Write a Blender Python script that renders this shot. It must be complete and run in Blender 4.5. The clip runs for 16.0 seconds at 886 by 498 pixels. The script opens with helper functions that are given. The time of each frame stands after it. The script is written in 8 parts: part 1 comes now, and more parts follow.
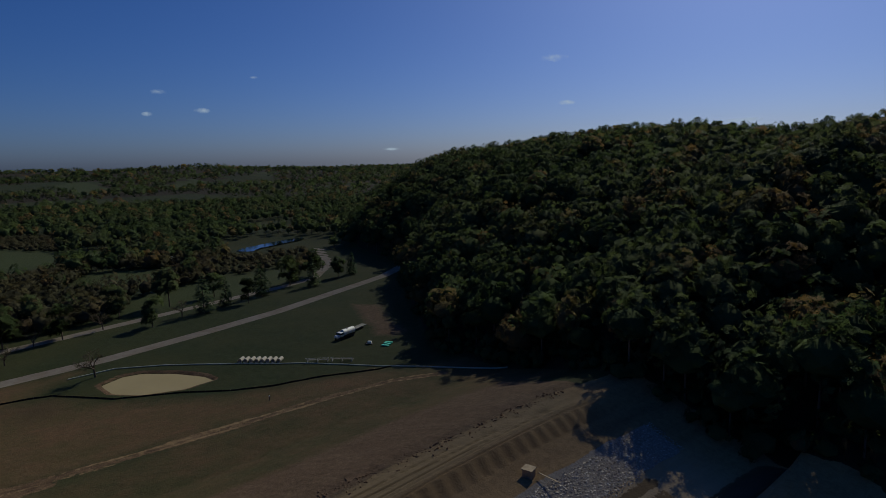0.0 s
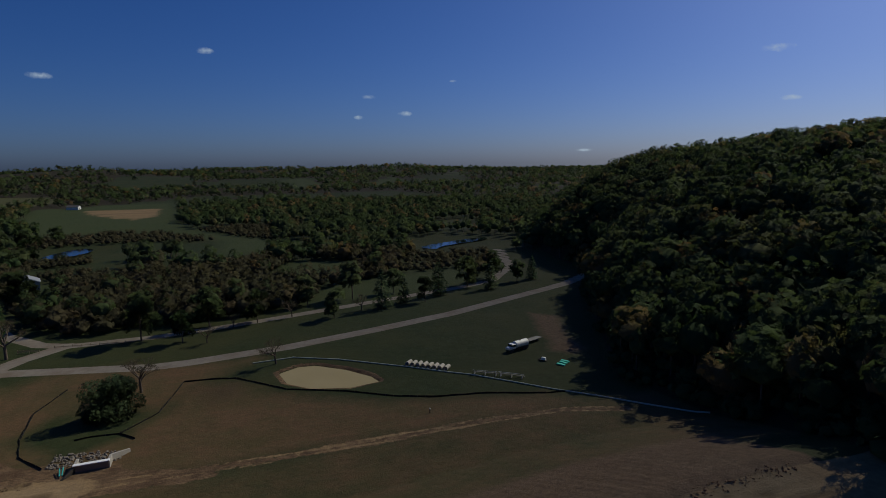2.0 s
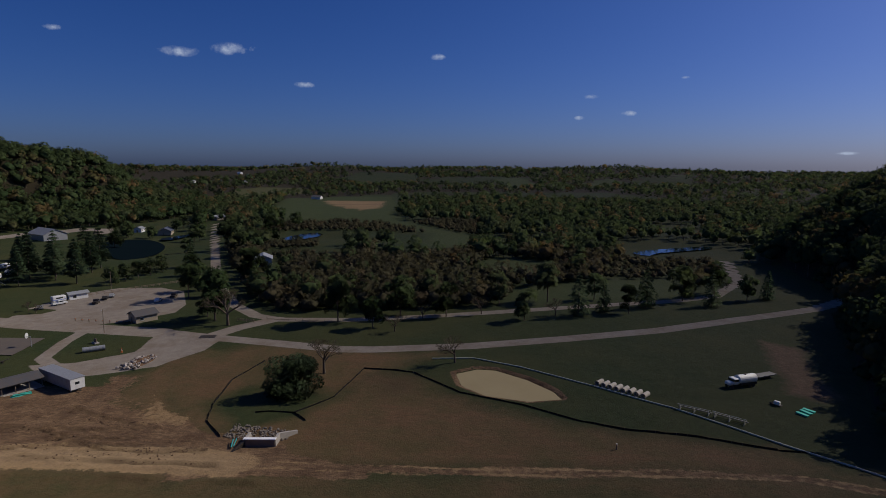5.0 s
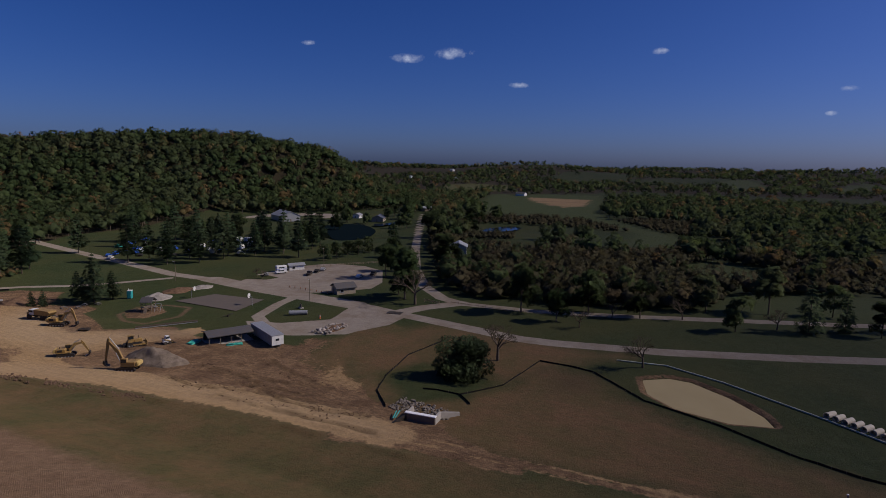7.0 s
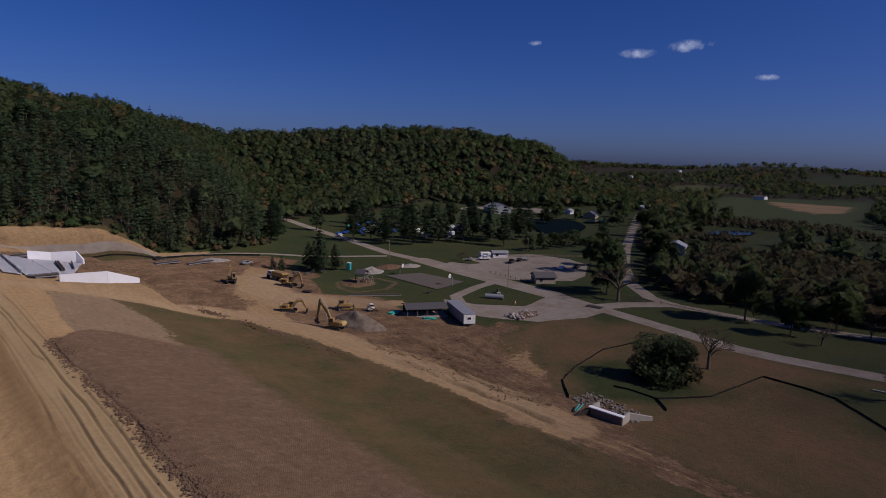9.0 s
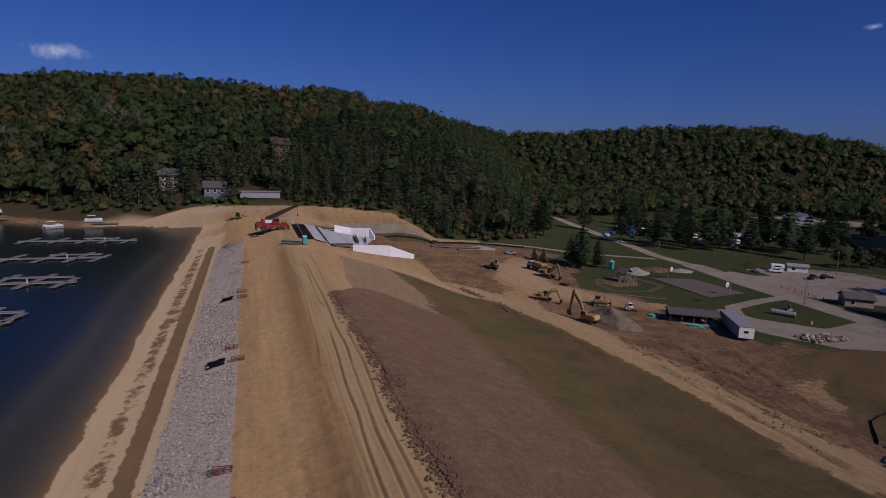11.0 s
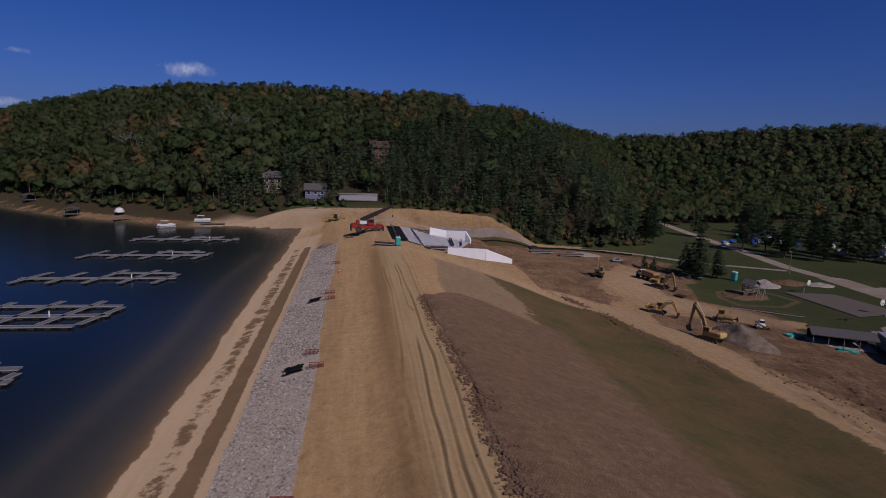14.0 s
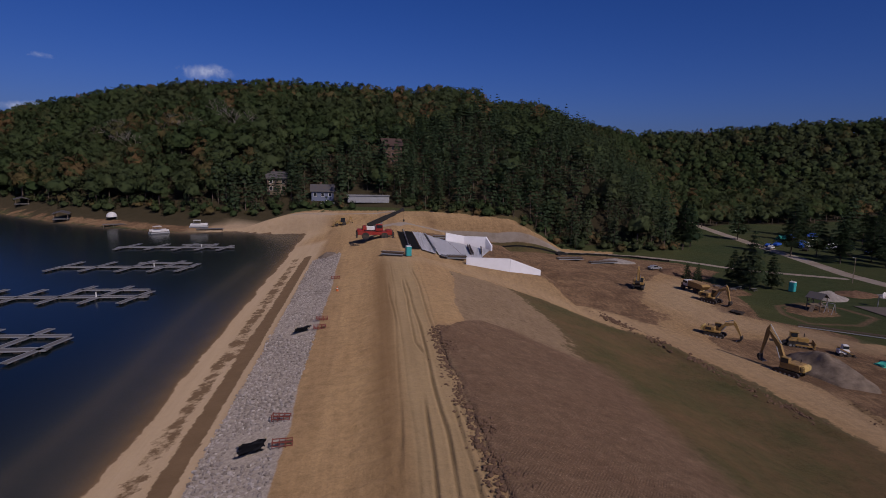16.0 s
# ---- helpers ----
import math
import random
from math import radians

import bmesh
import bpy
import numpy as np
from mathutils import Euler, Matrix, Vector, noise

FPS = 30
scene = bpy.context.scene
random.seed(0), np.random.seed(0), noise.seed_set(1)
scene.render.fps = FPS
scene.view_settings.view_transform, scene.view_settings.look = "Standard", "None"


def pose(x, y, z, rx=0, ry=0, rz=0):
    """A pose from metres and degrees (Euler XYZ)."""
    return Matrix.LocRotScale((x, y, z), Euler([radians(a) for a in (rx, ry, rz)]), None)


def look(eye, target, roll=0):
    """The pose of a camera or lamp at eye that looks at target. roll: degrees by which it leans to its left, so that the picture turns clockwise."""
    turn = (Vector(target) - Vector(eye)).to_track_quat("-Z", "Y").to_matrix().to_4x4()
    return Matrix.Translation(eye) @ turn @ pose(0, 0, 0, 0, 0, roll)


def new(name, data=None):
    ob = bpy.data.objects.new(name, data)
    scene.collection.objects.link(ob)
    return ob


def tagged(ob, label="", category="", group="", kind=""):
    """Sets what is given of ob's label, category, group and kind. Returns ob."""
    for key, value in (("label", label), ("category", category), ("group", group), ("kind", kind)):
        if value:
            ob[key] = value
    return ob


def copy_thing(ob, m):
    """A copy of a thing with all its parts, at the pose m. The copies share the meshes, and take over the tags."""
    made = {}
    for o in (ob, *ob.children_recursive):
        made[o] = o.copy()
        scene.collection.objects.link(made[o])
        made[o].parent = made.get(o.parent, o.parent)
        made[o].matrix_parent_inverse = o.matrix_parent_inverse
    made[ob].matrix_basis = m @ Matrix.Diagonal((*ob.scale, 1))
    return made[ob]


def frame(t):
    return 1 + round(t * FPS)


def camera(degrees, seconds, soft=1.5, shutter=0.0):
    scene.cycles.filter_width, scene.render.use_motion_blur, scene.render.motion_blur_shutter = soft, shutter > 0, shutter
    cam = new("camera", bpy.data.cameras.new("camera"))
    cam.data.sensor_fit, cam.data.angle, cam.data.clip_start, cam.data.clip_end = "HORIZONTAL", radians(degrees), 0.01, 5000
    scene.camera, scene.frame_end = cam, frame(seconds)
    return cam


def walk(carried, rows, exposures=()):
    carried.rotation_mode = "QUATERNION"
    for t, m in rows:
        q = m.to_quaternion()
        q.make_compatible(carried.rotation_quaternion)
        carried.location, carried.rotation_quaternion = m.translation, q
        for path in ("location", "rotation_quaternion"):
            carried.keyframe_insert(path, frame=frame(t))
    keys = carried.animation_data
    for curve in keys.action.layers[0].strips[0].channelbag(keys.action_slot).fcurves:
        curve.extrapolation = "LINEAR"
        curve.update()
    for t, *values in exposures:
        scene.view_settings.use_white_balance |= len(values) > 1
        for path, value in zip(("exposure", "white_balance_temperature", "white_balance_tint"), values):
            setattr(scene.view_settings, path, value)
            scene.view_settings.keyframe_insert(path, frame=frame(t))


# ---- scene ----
cam = camera(74.59, 16.0, 0.5)
ROWS = [
    (0, look((-59.25, -15.32, 47.23), (21.41, -72.47, 32.12), -1.39)),
    (0.5, look((-55.54, -18.06, 46.98), (30.18, -67.32, 32.03), -1.36)),
    (1, look((-51.96, -20.91, 46.69), (40.02, -57.28, 31.95), -1.09)),
    (1.5, look((-48.25, -23.23, 46.35), (45.82, -53.92, 31.86), -0.91)),
    (2, look((-44.78, -25.07, 46.05), (49.87, -53.96, 31.72), -0.84)),
    (2.5, look((-41.81, -26.63, 45.78), (53.77, -52.37, 31.58), -0.75)),
    (3, look((-38.75, -27.92, 45.42), (58.64, -45.69, 31.33), -0.48)),
    (3.5, look((-35.64, -29.09, 44.98), (62.94, -38.25, 30.87), -0.17)),
    (3.7, look((-34.39, -29.55, 44.78), (64.36, -36.47, 30.59), -0.06)),
    (5.8, look((-24.60, -34.47, 40.45), (72.99, -17.60, 26.61), 0.42)),
    (6, look((-23.62, -34.82, 39.91), (73.39, -14.91, 25.99), 0.48)),
    (6.5, look((-21.09, -35.68, 38.53), (73.44, -6.21, 24.53), 0.76)),
    (7, look((-18.66, -36.30, 37.16), (71.80, 3.87, 22.91), 1.08)),
    (7.5, look((-16.42, -36.63, 35.78), (69.73, 12.03, 21.31), 1.35)),
    (8, look((-14.49, -36.84, 34.39), (67.11, 19.08, 19.76), 1.59)),
    (8.5, look((-12.72, -36.71, 33.08), (64.26, 25.38, 18.24), 1.72)),
    (9, look((-11.40, -36.61, 31.88), (58.57, 33.21, 16.76), 1.86)),
    (9.5, look((-10.13, -36.38, 30.79), (50.95, 41.29, 15.41), 2.10)),
    (10, look((-8.91, -35.93, 29.75), (42.22, 48.56, 14.02), 2.32)),
    (10.2, look((-8.43, -35.70, 29.35), (38.12, 51.36, 13.42), 2.36)),
    (12.3, look((-5.36, -34.61, 24.92), (14.07, 62.28, 9.61), 2.24)),
    (12.5, look((-5.27, -33.96, 24.88), (13.43, 63.07, 9.58), 2.22)),
    (13, look((-5.06, -32.05, 24.86), (12.00, 65.28, 9.55), 2.17)),
    (13.5, look((-4.77, -29.40, 24.88), (11.10, 68.15, 9.62), 2.10)),
    (14, look((-4.40, -25.79, 24.80), (10.89, 71.85, 9.54), 1.94)),
    (14.5, look((-3.92, -21.37, 24.65), (11.30, 76.28, 9.40), 1.78)),
    (15, look((-3.26, -16.40, 24.43), (12.00, 81.24, 9.20), 1.64)),
    (15.5, look((-2.45, -10.99, 24.17), (11.47, 86.85, 8.92), 1.57)),
    (16, look((-1.40, -5.27, 23.93), (10.96, 92.77, 8.61), 1.47)),
]
EXPOSURES = [(0, -0.08, 6600, -5), (2, -0.03, 6600, -3), (3.7, 0.03, 6550, 4), (6, 0.07, 6450, 12), (7.5, 0.03, 6350, 17), (9.5, -0.06, 6250, 20), (12.3, -0.2, 6250, 23), (16, -0.2, 6250, 23)]
walk(cam, ROWS, EXPOSURES)

# ---- daylight ----
SUN_AZIMUTH, SUN_ELEVATION = radians(155), radians(38)   # clockwise from +y
world = bpy.data.worlds.new("sky")
world.use_nodes = True
scene.world = world
wn = world.node_tree.nodes
sky = wn.new("ShaderNodeTexSky")
sky.sky_type, sky.sun_disc = "NISHITA", False
sky.sun_elevation, sky.sun_rotation = SUN_ELEVATION, SUN_AZIMUTH
sky.air_density, sky.dust_density, sky.ozone_density, sky.altitude = 0.8, 1.7, 3.0, 300
wn["Background"].inputs["Strength"].default_value = 0.040
deep = wn.new("ShaderNodeHueSaturation")
deep.inputs["Saturation"].default_value = 1.12
tone = wn.new("ShaderNodeMix")
tone.data_type, tone.blend_type = "RGBA", "MULTIPLY"
tone.inputs[0].default_value = 1.0
tone.inputs[7].default_value = (0.70, 0.83, 1.41, 1)
world.node_tree.links.new(sky.outputs[0], tone.inputs[6])
world.node_tree.links.new(tone.outputs[2], deep.inputs["Color"])
world.node_tree.links.new(deep.outputs[0], wn["Background"].inputs["Color"])
sun = new("sun", bpy.data.lights.new("sun", "SUN"))
sun.data.energy, sun.data.angle, sun.data.color = 2.75, radians(0.53), (1.0, 0.90, 0.76)
sun.matrix_world = look((0, 0, 0), (-math.sin(SUN_AZIMUTH) * math.cos(SUN_ELEVATION),
                                    -math.cos(SUN_AZIMUTH) * math.cos(SUN_ELEVATION), -math.sin(SUN_ELEVATION)))
scene.view_settings.exposure = 0.0

# ---- materials ----
def rgb(c):
    return (*c, 1.0) if len(c) == 3 else c


class Nodes:
    """Short hand for a node tree."""
    def __init__(self, name):
        self.mat = bpy.data.materials.new(name)
        self.mat.use_nodes = True
        self.tree = self.mat.node_tree
        self.bsdf = self.tree.nodes["Principled BSDF"]

    def put(self, kind, **inputs):
        n = self.tree.nodes.new("ShaderNode" + kind)
        for k, v in inputs.items():
            self.to(v, n.inputs[k.replace("_", " ")])
        return n

    def to(self, v, socket):
        if isinstance(v, bpy.types.NodeSocket):
            self.tree.links.new(v, socket)
        else:
            socket.default_value = v

    def where(self):
        return self.put("NewGeometry").outputs["Position"]

    def local(self):
        return self.put("TexCoord").outputs["Object"]

    def noise(self, scale, detail=4.0, rough=0.55, at=None, distort=0.0):
        n = self.put("TexNoise", Scale=scale, Detail=detail, Roughness=rough, Distortion=distort)
        self.to(at or self.where(), n.inputs["Vector"])
        return n.outputs["Fac"]

    def ramp(self, fac, *stops):
        n = self.put("ValToRGB")
        e = n.color_ramp.elements
        while len(e) < len(stops):
            e.new(0.5)
        for el, (p, c) in zip(e, stops):
            el.position, el.color = p, rgb(c) if not isinstance(c, (int, float)) else (c, c, c, 1)
        self.to(fac, n.inputs["Fac"])
        return n.outputs["Color"]

    def mix(self, fac, a, b, how="MIX"):
        n = self.tree.nodes.new("ShaderNodeMix")
        n.data_type, n.blend_type = "RGBA", how
        for v, k in ((fac, 0), (a, 6), (b, 7)):
            self.to(rgb(v) if isinstance(v, tuple) else v, n.inputs[k])
        return n.outputs[2]

    def math(self, op, a, b=0.0, c=0.0, clamp=False):
        n = self.tree.nodes.new("ShaderNodeMath")
        n.operation, n.use_clamp = op, clamp
        for v, s in zip((a, b, c), n.inputs):
            self.to(v, s)
        return n.outputs[0]

    def attr(self, name):
        n = self.put("Attribute")
        n.attribute_name = name
        return n.outputs["Fac"]

    def bump(self, height, strength=0.4, distance=0.05):
        n = self.put("Bump", Strength=strength, Distance=distance, Height=height)
        self.to(n.outputs["Normal"], self.bsdf.inputs["Normal"])

    def done(self, colour, rough=0.8, metal=0.0, spec=0.3):
        self.to(rgb(colour) if isinstance(colour, tuple) else colour, self.bsdf.inputs["Base Color"])
        self.to(rough, self.bsdf.inputs["Roughness"])
        self.bsdf.inputs["Metallic"].default_value = metal
        self.bsdf.inputs["Specular IOR Level"].default_value = spec
        return self.mat


def plain(name, colour, rough=0.6, metal=0.0, wear=0.25, scale=3.0, spec=0.4, dirt=(0.16, 0.11, 0.07)):
    """Paint, metal, plastic or concrete with stains and a little grain."""
    n = Nodes(name)
    at = n.local()
    big = n.ramp(n.noise(scale, 5, 0.6, at), (0.42, 0.0), (0.75, 1.0))
    c = n.mix(n.math("MULTIPLY", big, wear), colour, dirt)
    fine = n.noise(scale * 9, 3, 0.6, at)
    c = n.mix(n.math("MULTIPLY", fine, 0.25), c, tuple(v * 0.7 for v in colour))
    n.bump(fine, 0.15, 0.02)
    return n.done(c, n.math("MULTIPLY_ADD", big, 0.2, rough - 0.05), metal, spec)

# ---- the lie of the land ----
LAKE = -3.65          # water level; the dam's upstream shoulder is at 0
PROFILE_X = (-400, -80, -40, -27, -17, -8.5, -3, 0.2, 1.4, 7, 10, 45, 56, 75, 100, 9000)
PROFILE_Z = (-14, -11, -5.5, -4.1, -2.4, 0.2, 1.0, 2.3, 2.65, 2.8, 2.5, -8.6, -9.6, -11.2, -12.2, -12.2)
NEAR_X = (-400, -60, -20, 10, 57, 85, 121, 176, 205, 235, 270, 320, 400, 480, 700, 1500)
NEAR_Y = (-220, -125, -108, -107, -114, -112, -130, -156, -176, -187, -191, -201, -240, -315, -560, -1100)
FAR_X = (-1500, -400, -160, -120, -66, -30, 20, 40, 60, 80, 120)
FAR_Y = (900, 415, 276, 243, 216, 229, 226, 218, 213, 217, 215)
EDGE_Y = (200, 228, 292, 370, 470, 600, 800, 1000)
EDGE_X = (120, 130, 165, 205, 250, 285, 290, 290)


def smooth(a, b, v):
    t = np.clip((v - a) / (b - a), 0, 1)
    return t * t * (3 - 2 * t)


def cover(d, soft=1.5):
    """0 to 1 across an edge: 0.5 on it."""
    return np.clip(0.5 + d / (2 * soft), 0, 1)


def hash_noise(x, y, seed=0):
    """Smooth value noise on a unit lattice, 0 to 1."""
    xi, yi = np.floor(x), np.floor(y)
    fx, fy = x - xi, y - yi
    fx, fy = fx * fx * (3 - 2 * fx), fy * fy * (3 - 2 * fy)

    def h(i, j):
        v = np.sin(i * 127.1 + j * 311.7 + seed * 74.7) * 43758.5453
        return v - np.floor(v)
    return ((h(xi, yi) * (1 - fx) + h(xi + 1, yi) * fx) * (1 - fy)
            + (h(xi, yi + 1) * (1 - fx) + h(xi + 1, yi + 1) * fx) * fy)


def fractal(x, y, size, seed=0, octaves=4):
    v, a, s = 0, 0.5, 1.0 / size
    for k in range(octaves):
        v, a, s = v + a * hash_noise(x * s + 17.3 * k, y * s - 9.1 * k, seed + k), a * 0.5, s * 2
    return v


def to_line(x, y, pts):
    """Distance to a polyline."""
    best = np.full(np.shape(x), 1e9)
    for (ax, ay), (bx, by) in zip(pts[:-1], pts[1:]):
        dx, dy = bx - ax, by - ay
        t = np.clip(((x - ax) * dx + (y - ay) * dy) / (dx * dx + dy * dy), 0, 1)
        best = np.minimum(best, np.hypot(x - ax - t * dx, y - ay - t * dy))
    return best


def inside(x, y, pts):
    """Signed distance to a polygon, positive within."""
    odd = np.zeros(np.shape(x), bool)
    for (ax, ay), (bx, by) in zip(pts, pts[1:] + pts[:1]):
        cross = (ay > y) != (by > y)
        odd ^= cross & (x < (bx - ax) * (y - ay) / (by - ay + 1e-12) + ax)
    d = to_line(x, y, pts + pts[:1])
    return np.where(odd, d, -d)


POND_Z = -12.75
POND_EDGE = [(122.5, -26.3), (126.5, -32), (126, -37), (119.4, -45.1), (111.6, -51.1), (107, -52.5), (105, -44.3), (107.8, -34.3), (113.7, -28.2)]
PONDS = (((425, 110), 32), ((370, -165), 40), ((345, 205), 44), ((408, 207), 22))


def near_hill(x, y):
    return (np.interp(x, NEAR_X, NEAR_Y) - y) * 0.85


def far_hill(x, y):
    return np.minimum(y - np.interp(x, FAR_X, FAR_Y), 0.92 * (np.interp(y, EDGE_Y, EDGE_X) - x))


def height(x, y):
    x, y = np.asarray(x, float), np.asarray(y, float)
    bend = 8 * smooth(-20, -95, y)          # the dam swings downstream at its near end
    z = np.interp(x - bend, PROFILE_X, PROFILE_Z)
    # shallow shore of the lake under the far hill
    shore = -3.65 + (y - np.interp(x, FAR_X, FAR_Y) + 13) * 0.26
    z = np.where(x < -20, np.maximum(z, np.minimum(shore, 1.5)), z)
    shore = -3.65 + (np.interp(x, NEAR_X, NEAR_Y) - y + 14) * 0.15
    z = np.where(x < -20, np.maximum(z, np.minimum(shore, 1.5)), z)
    z = z + 0.45 * np.exp(-((x + 32.4 + 0.6 * np.sin(y / 13)) / 2.0) ** 2) * smooth(-60, -40, y) * smooth(152, 140, y)
    # the far abutment: fill and cut bank beside the spillway
    bank = -6 + 8.6 * smooth(197, 213, y) * smooth(-62, -25, x) - 8 * smooth(20, 70, x) * smooth(230, 190, y)
    away = smooth(50, 88, x)
    z = np.maximum(z, bank * (1 - away) - 16 * away)
    # spillway ramp and the working ground below it
    pad = smooth(119, 127, y) * smooth(186, 178, y) * smooth(5, 9, x) * smooth(48, 40, x)
    z = z * (1 - pad) + pad * (1.6 - (x - 8) * 0.155)
    z = z + 1.4 * smooth(110, 135, y) * smooth(44, 56, x) * smooth(105, 90, x) * smooth(205, 190, y)
    d1, d2 = near_hill(x, y), far_hill(x, y)
    lumps = fractal(x, y, 90, 3) - 0.47
    z = z + (64 + 20 * lumps) * (1 - np.exp(-(np.maximum(d1, 0) / np.interp(x, (20, 140), (112, 52))) ** np.interp(x, (20, 140), (1.25, 1.1)))) * (0.1 + 0.9 * smooth(520, 330, x))
    z = z + (66 + 12 * lumps - 5 * np.exp(-((x - 25) / 40) ** 2) + 9 * np.exp(-((x - 118) / 34) ** 2)) * (1 - np.exp(-(np.maximum(d2, 0) / np.interp(x, (30, 100, 140), (112, 76, 66))) ** 1.35)) * (0.36 + 0.64 * smooth(-480, -130, x))
    ridge = to_line(x, y, [(325, 610), (450, 525), (600, 425)])
    toe = np.interp(x, (100, 176, 225, 274, 365, 460, 631, 784), (300, 300, 335, 336, 372, 392, 385, 397))
    z = z + (60 + 12 * smooth(330, 450, x) + 10 * lumps - 10 * smooth(520, 600, x)) * np.exp(-(ridge / 112) ** 2) * smooth(toe - 40, toe + 40, y)
    # rolling country to the horizon
    r = np.hypot(x, y)
    roll = fractal(x, y, 620, 11, 5)
    z = z + smooth(650, 2600, r) * (35 + 70 * (roll - 0.42)) * np.where(x > 50, 1 - 0.45 * smooth(-700, -1500, y), 0.35)
    for (px, py), r in PONDS:
        far = np.hypot(x - px, y - py)
        z = np.where(far < r + 25, z * smooth(r * 0.6, r + 20, far) + (1 - smooth(r * 0.6, r + 20, far)) * -14.0, z)
    z = z + 0.0
    pond = (x > 90) & (x < 140) & (y > -70) & (y < -10)
    if np.any(pond):
        d = inside(x, y, POND_EDGE)
        z = np.where(pond, z - 0.0 + np.where(d > -4, -0.55 * smooth(-1.6, 1.6, d) * 2.0, 0) * 1.0, z)
    return z + smooth(150, 240, x) * 1.6 * (fractal(x, y, 60, 5) - 0.47)


MAIN_ROAD = [(222, -185), (206, -165), (196, -146), (183, -121), (168.5, -93), (156, -60), (146, -30), (140, 0), (139.5, 10), (145, 37),
             (148.5, 55), (153, 74), (155, 100), (161, 137), (162, 173), (172, 217), (186, 284), (198, 335), (215, 400)]
SECOND_ROAD = [(330, -180), (260, -158), (225, -133), (213, -107), (194.5, -54), (183, -20), (173.5, 14), (171.5, 40), (176, 50), (193, 66),
               (227, 87), (278, 113), (392, 167), (520, 225)]
LINK_ROAD = [(172, 41), (160, 50), (148.5, 55)]
TOE_PATH = [(2, 176), (12, 190), (25, 203), (46, 205), (68, 210), (88, 213), (104, 210), (116, 200), (126, 186), (136, 178), (155, 167)]
SHORE_ROAD = [(-30, 214), (-15, 214), (0, 218), (8, 227)]
HAUL_ROAD = [(6, 118), (24, 120), (38, 119), (49, 111), (58.5, 98), (63.6, 80), (67, 50), (68, 28), (67, 12)]
PLAY_PATH = [(105, 132), (114.6, 135), (120.9, 129.3), (122.3, 119.5), (112.2, 113.5), (101, 115.8), (100.2, 123.1), (105, 132)]
TRACK = [(67, 12), (67.5, 0), (67.5, -20), (68.5, -45), (69.5, -70), (69, -88), (64, -101)]

FIELD = [(541, 165), (560, 110), (526, 62), (470, 24), (404, -16), (420, -44), (483, 2), (545, 36), (638, 66), (915, 100), (1010, 129), (928, 292), (706, 238)]
MEADOWS = (FIELD, [(372, 8), (460, 10), (428, -30), (440, -95), (384, -82), (366, -40)], [(250, -60), (300, -90), (330, -40), (260, -20)], [(200, -45), (232, -45), (262, -95), (268, -132), (222, -132)],
           [(1290, -96), (1420, -182), (1770, -140), (1665, -60)], [(1315, -283), (1450, -262), (1720, -390), (1660, -440)], [(1560, -520), (1640, -560), (1900, -640), (1800, -700)],
           [(900, 330), (1100, 300), (1260, 380), (1180, 480), (980, 440)])

# ---- ground: one sheet to the horizon ----
def spread(inner, outer):
    """Coordinates at an even step within, growing outwards."""
    (a, b, step), v = inner, []
    v = list(np.arange(a, b + step / 2, step))
    s, p = step, b
    while p < outer[1]:
        s *= 1.07
        p += s
        v.append(p)
    s, p = step, a
    while p > outer[0]:
        s *= 1.07
        p -= s
        v.insert(0, p)
    return np.array(v)


gx, gy = spread((-40, 200, 1.0), (-3500, 4000)), spread((-125, 200, 1.0), (-3500, 4200))
gx = np.unique(np.concatenate([gx[(gx < -4.2) | (gx > 10.2)], np.arange(-4, 0.99, 0.28), np.arange(1.0, 8.0, 0.1), np.arange(8.0, 10.01, 0.28)]))
gy = np.unique(np.concatenate([gy, np.arange(4.5, 62, 1.0), np.arange(-94.5, -44, 1.0)]))
GX, GY = np.meshgrid(gx, gy)
GZ = height(GX, GY)
# ruts, clods and tread marks on the bare ground
bare = smooth(-31, -27, GX) * smooth(80, 70, GX) * smooth(-112, -104, GY) * smooth(205, 195, GY)
GZ = GZ + bare * 0.25 * (fractal(GX, GY, 5, 21, 2) - 0.37)
shifted = GX - 8 * smooth(-20, -95, GY)
along = smooth(-100, -90, GY) * smooth(126, 110, GY)
# wheel ruts: distance along the dam, offset across it, half width, depth
RUTS = (((-95, 13, 19, 26, 37, 50, 67, 94), (3.4, 3.7, 4.0, 4.2, 4.6, 4.7, 4.9, 4.7), 0.14, 0.36), ((55, 60, 75, 94), (4.6, 3.9, 4.0, 4.2), 0.12, 0.28),
        ((-95, 13, 17, 23, 33, 43), (2.2, 2.4, 2.6, 2.7, 3.2, 3.4), 0.13, 0.34), ((63, 91, 104), (6.4, 6.7, 6.6), 0.13, 0.2),
        ((-95, 13, 17, 24, 32, 42), (4.7, 5.0, 5.1, 5.4, 5.8, 5.9), 0.13, 0.30), ((-95, 17, 22, 28, 37, 66, 92), (0.5, 0.6, 0.7, 0.6, 1.1, 1.9, 1.6), 0.13, 0.20),
        ((-95, 10, 50, 110), (1.5, 1.6, 2.3, 2.6), 0.12, 0.12), ((-95, 10, 50, 110), (6.1, 6.2, 6.6, 8.0), 0.12, 0.10))
# mask for the shade painted along the bottoms of the ruts
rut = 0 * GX
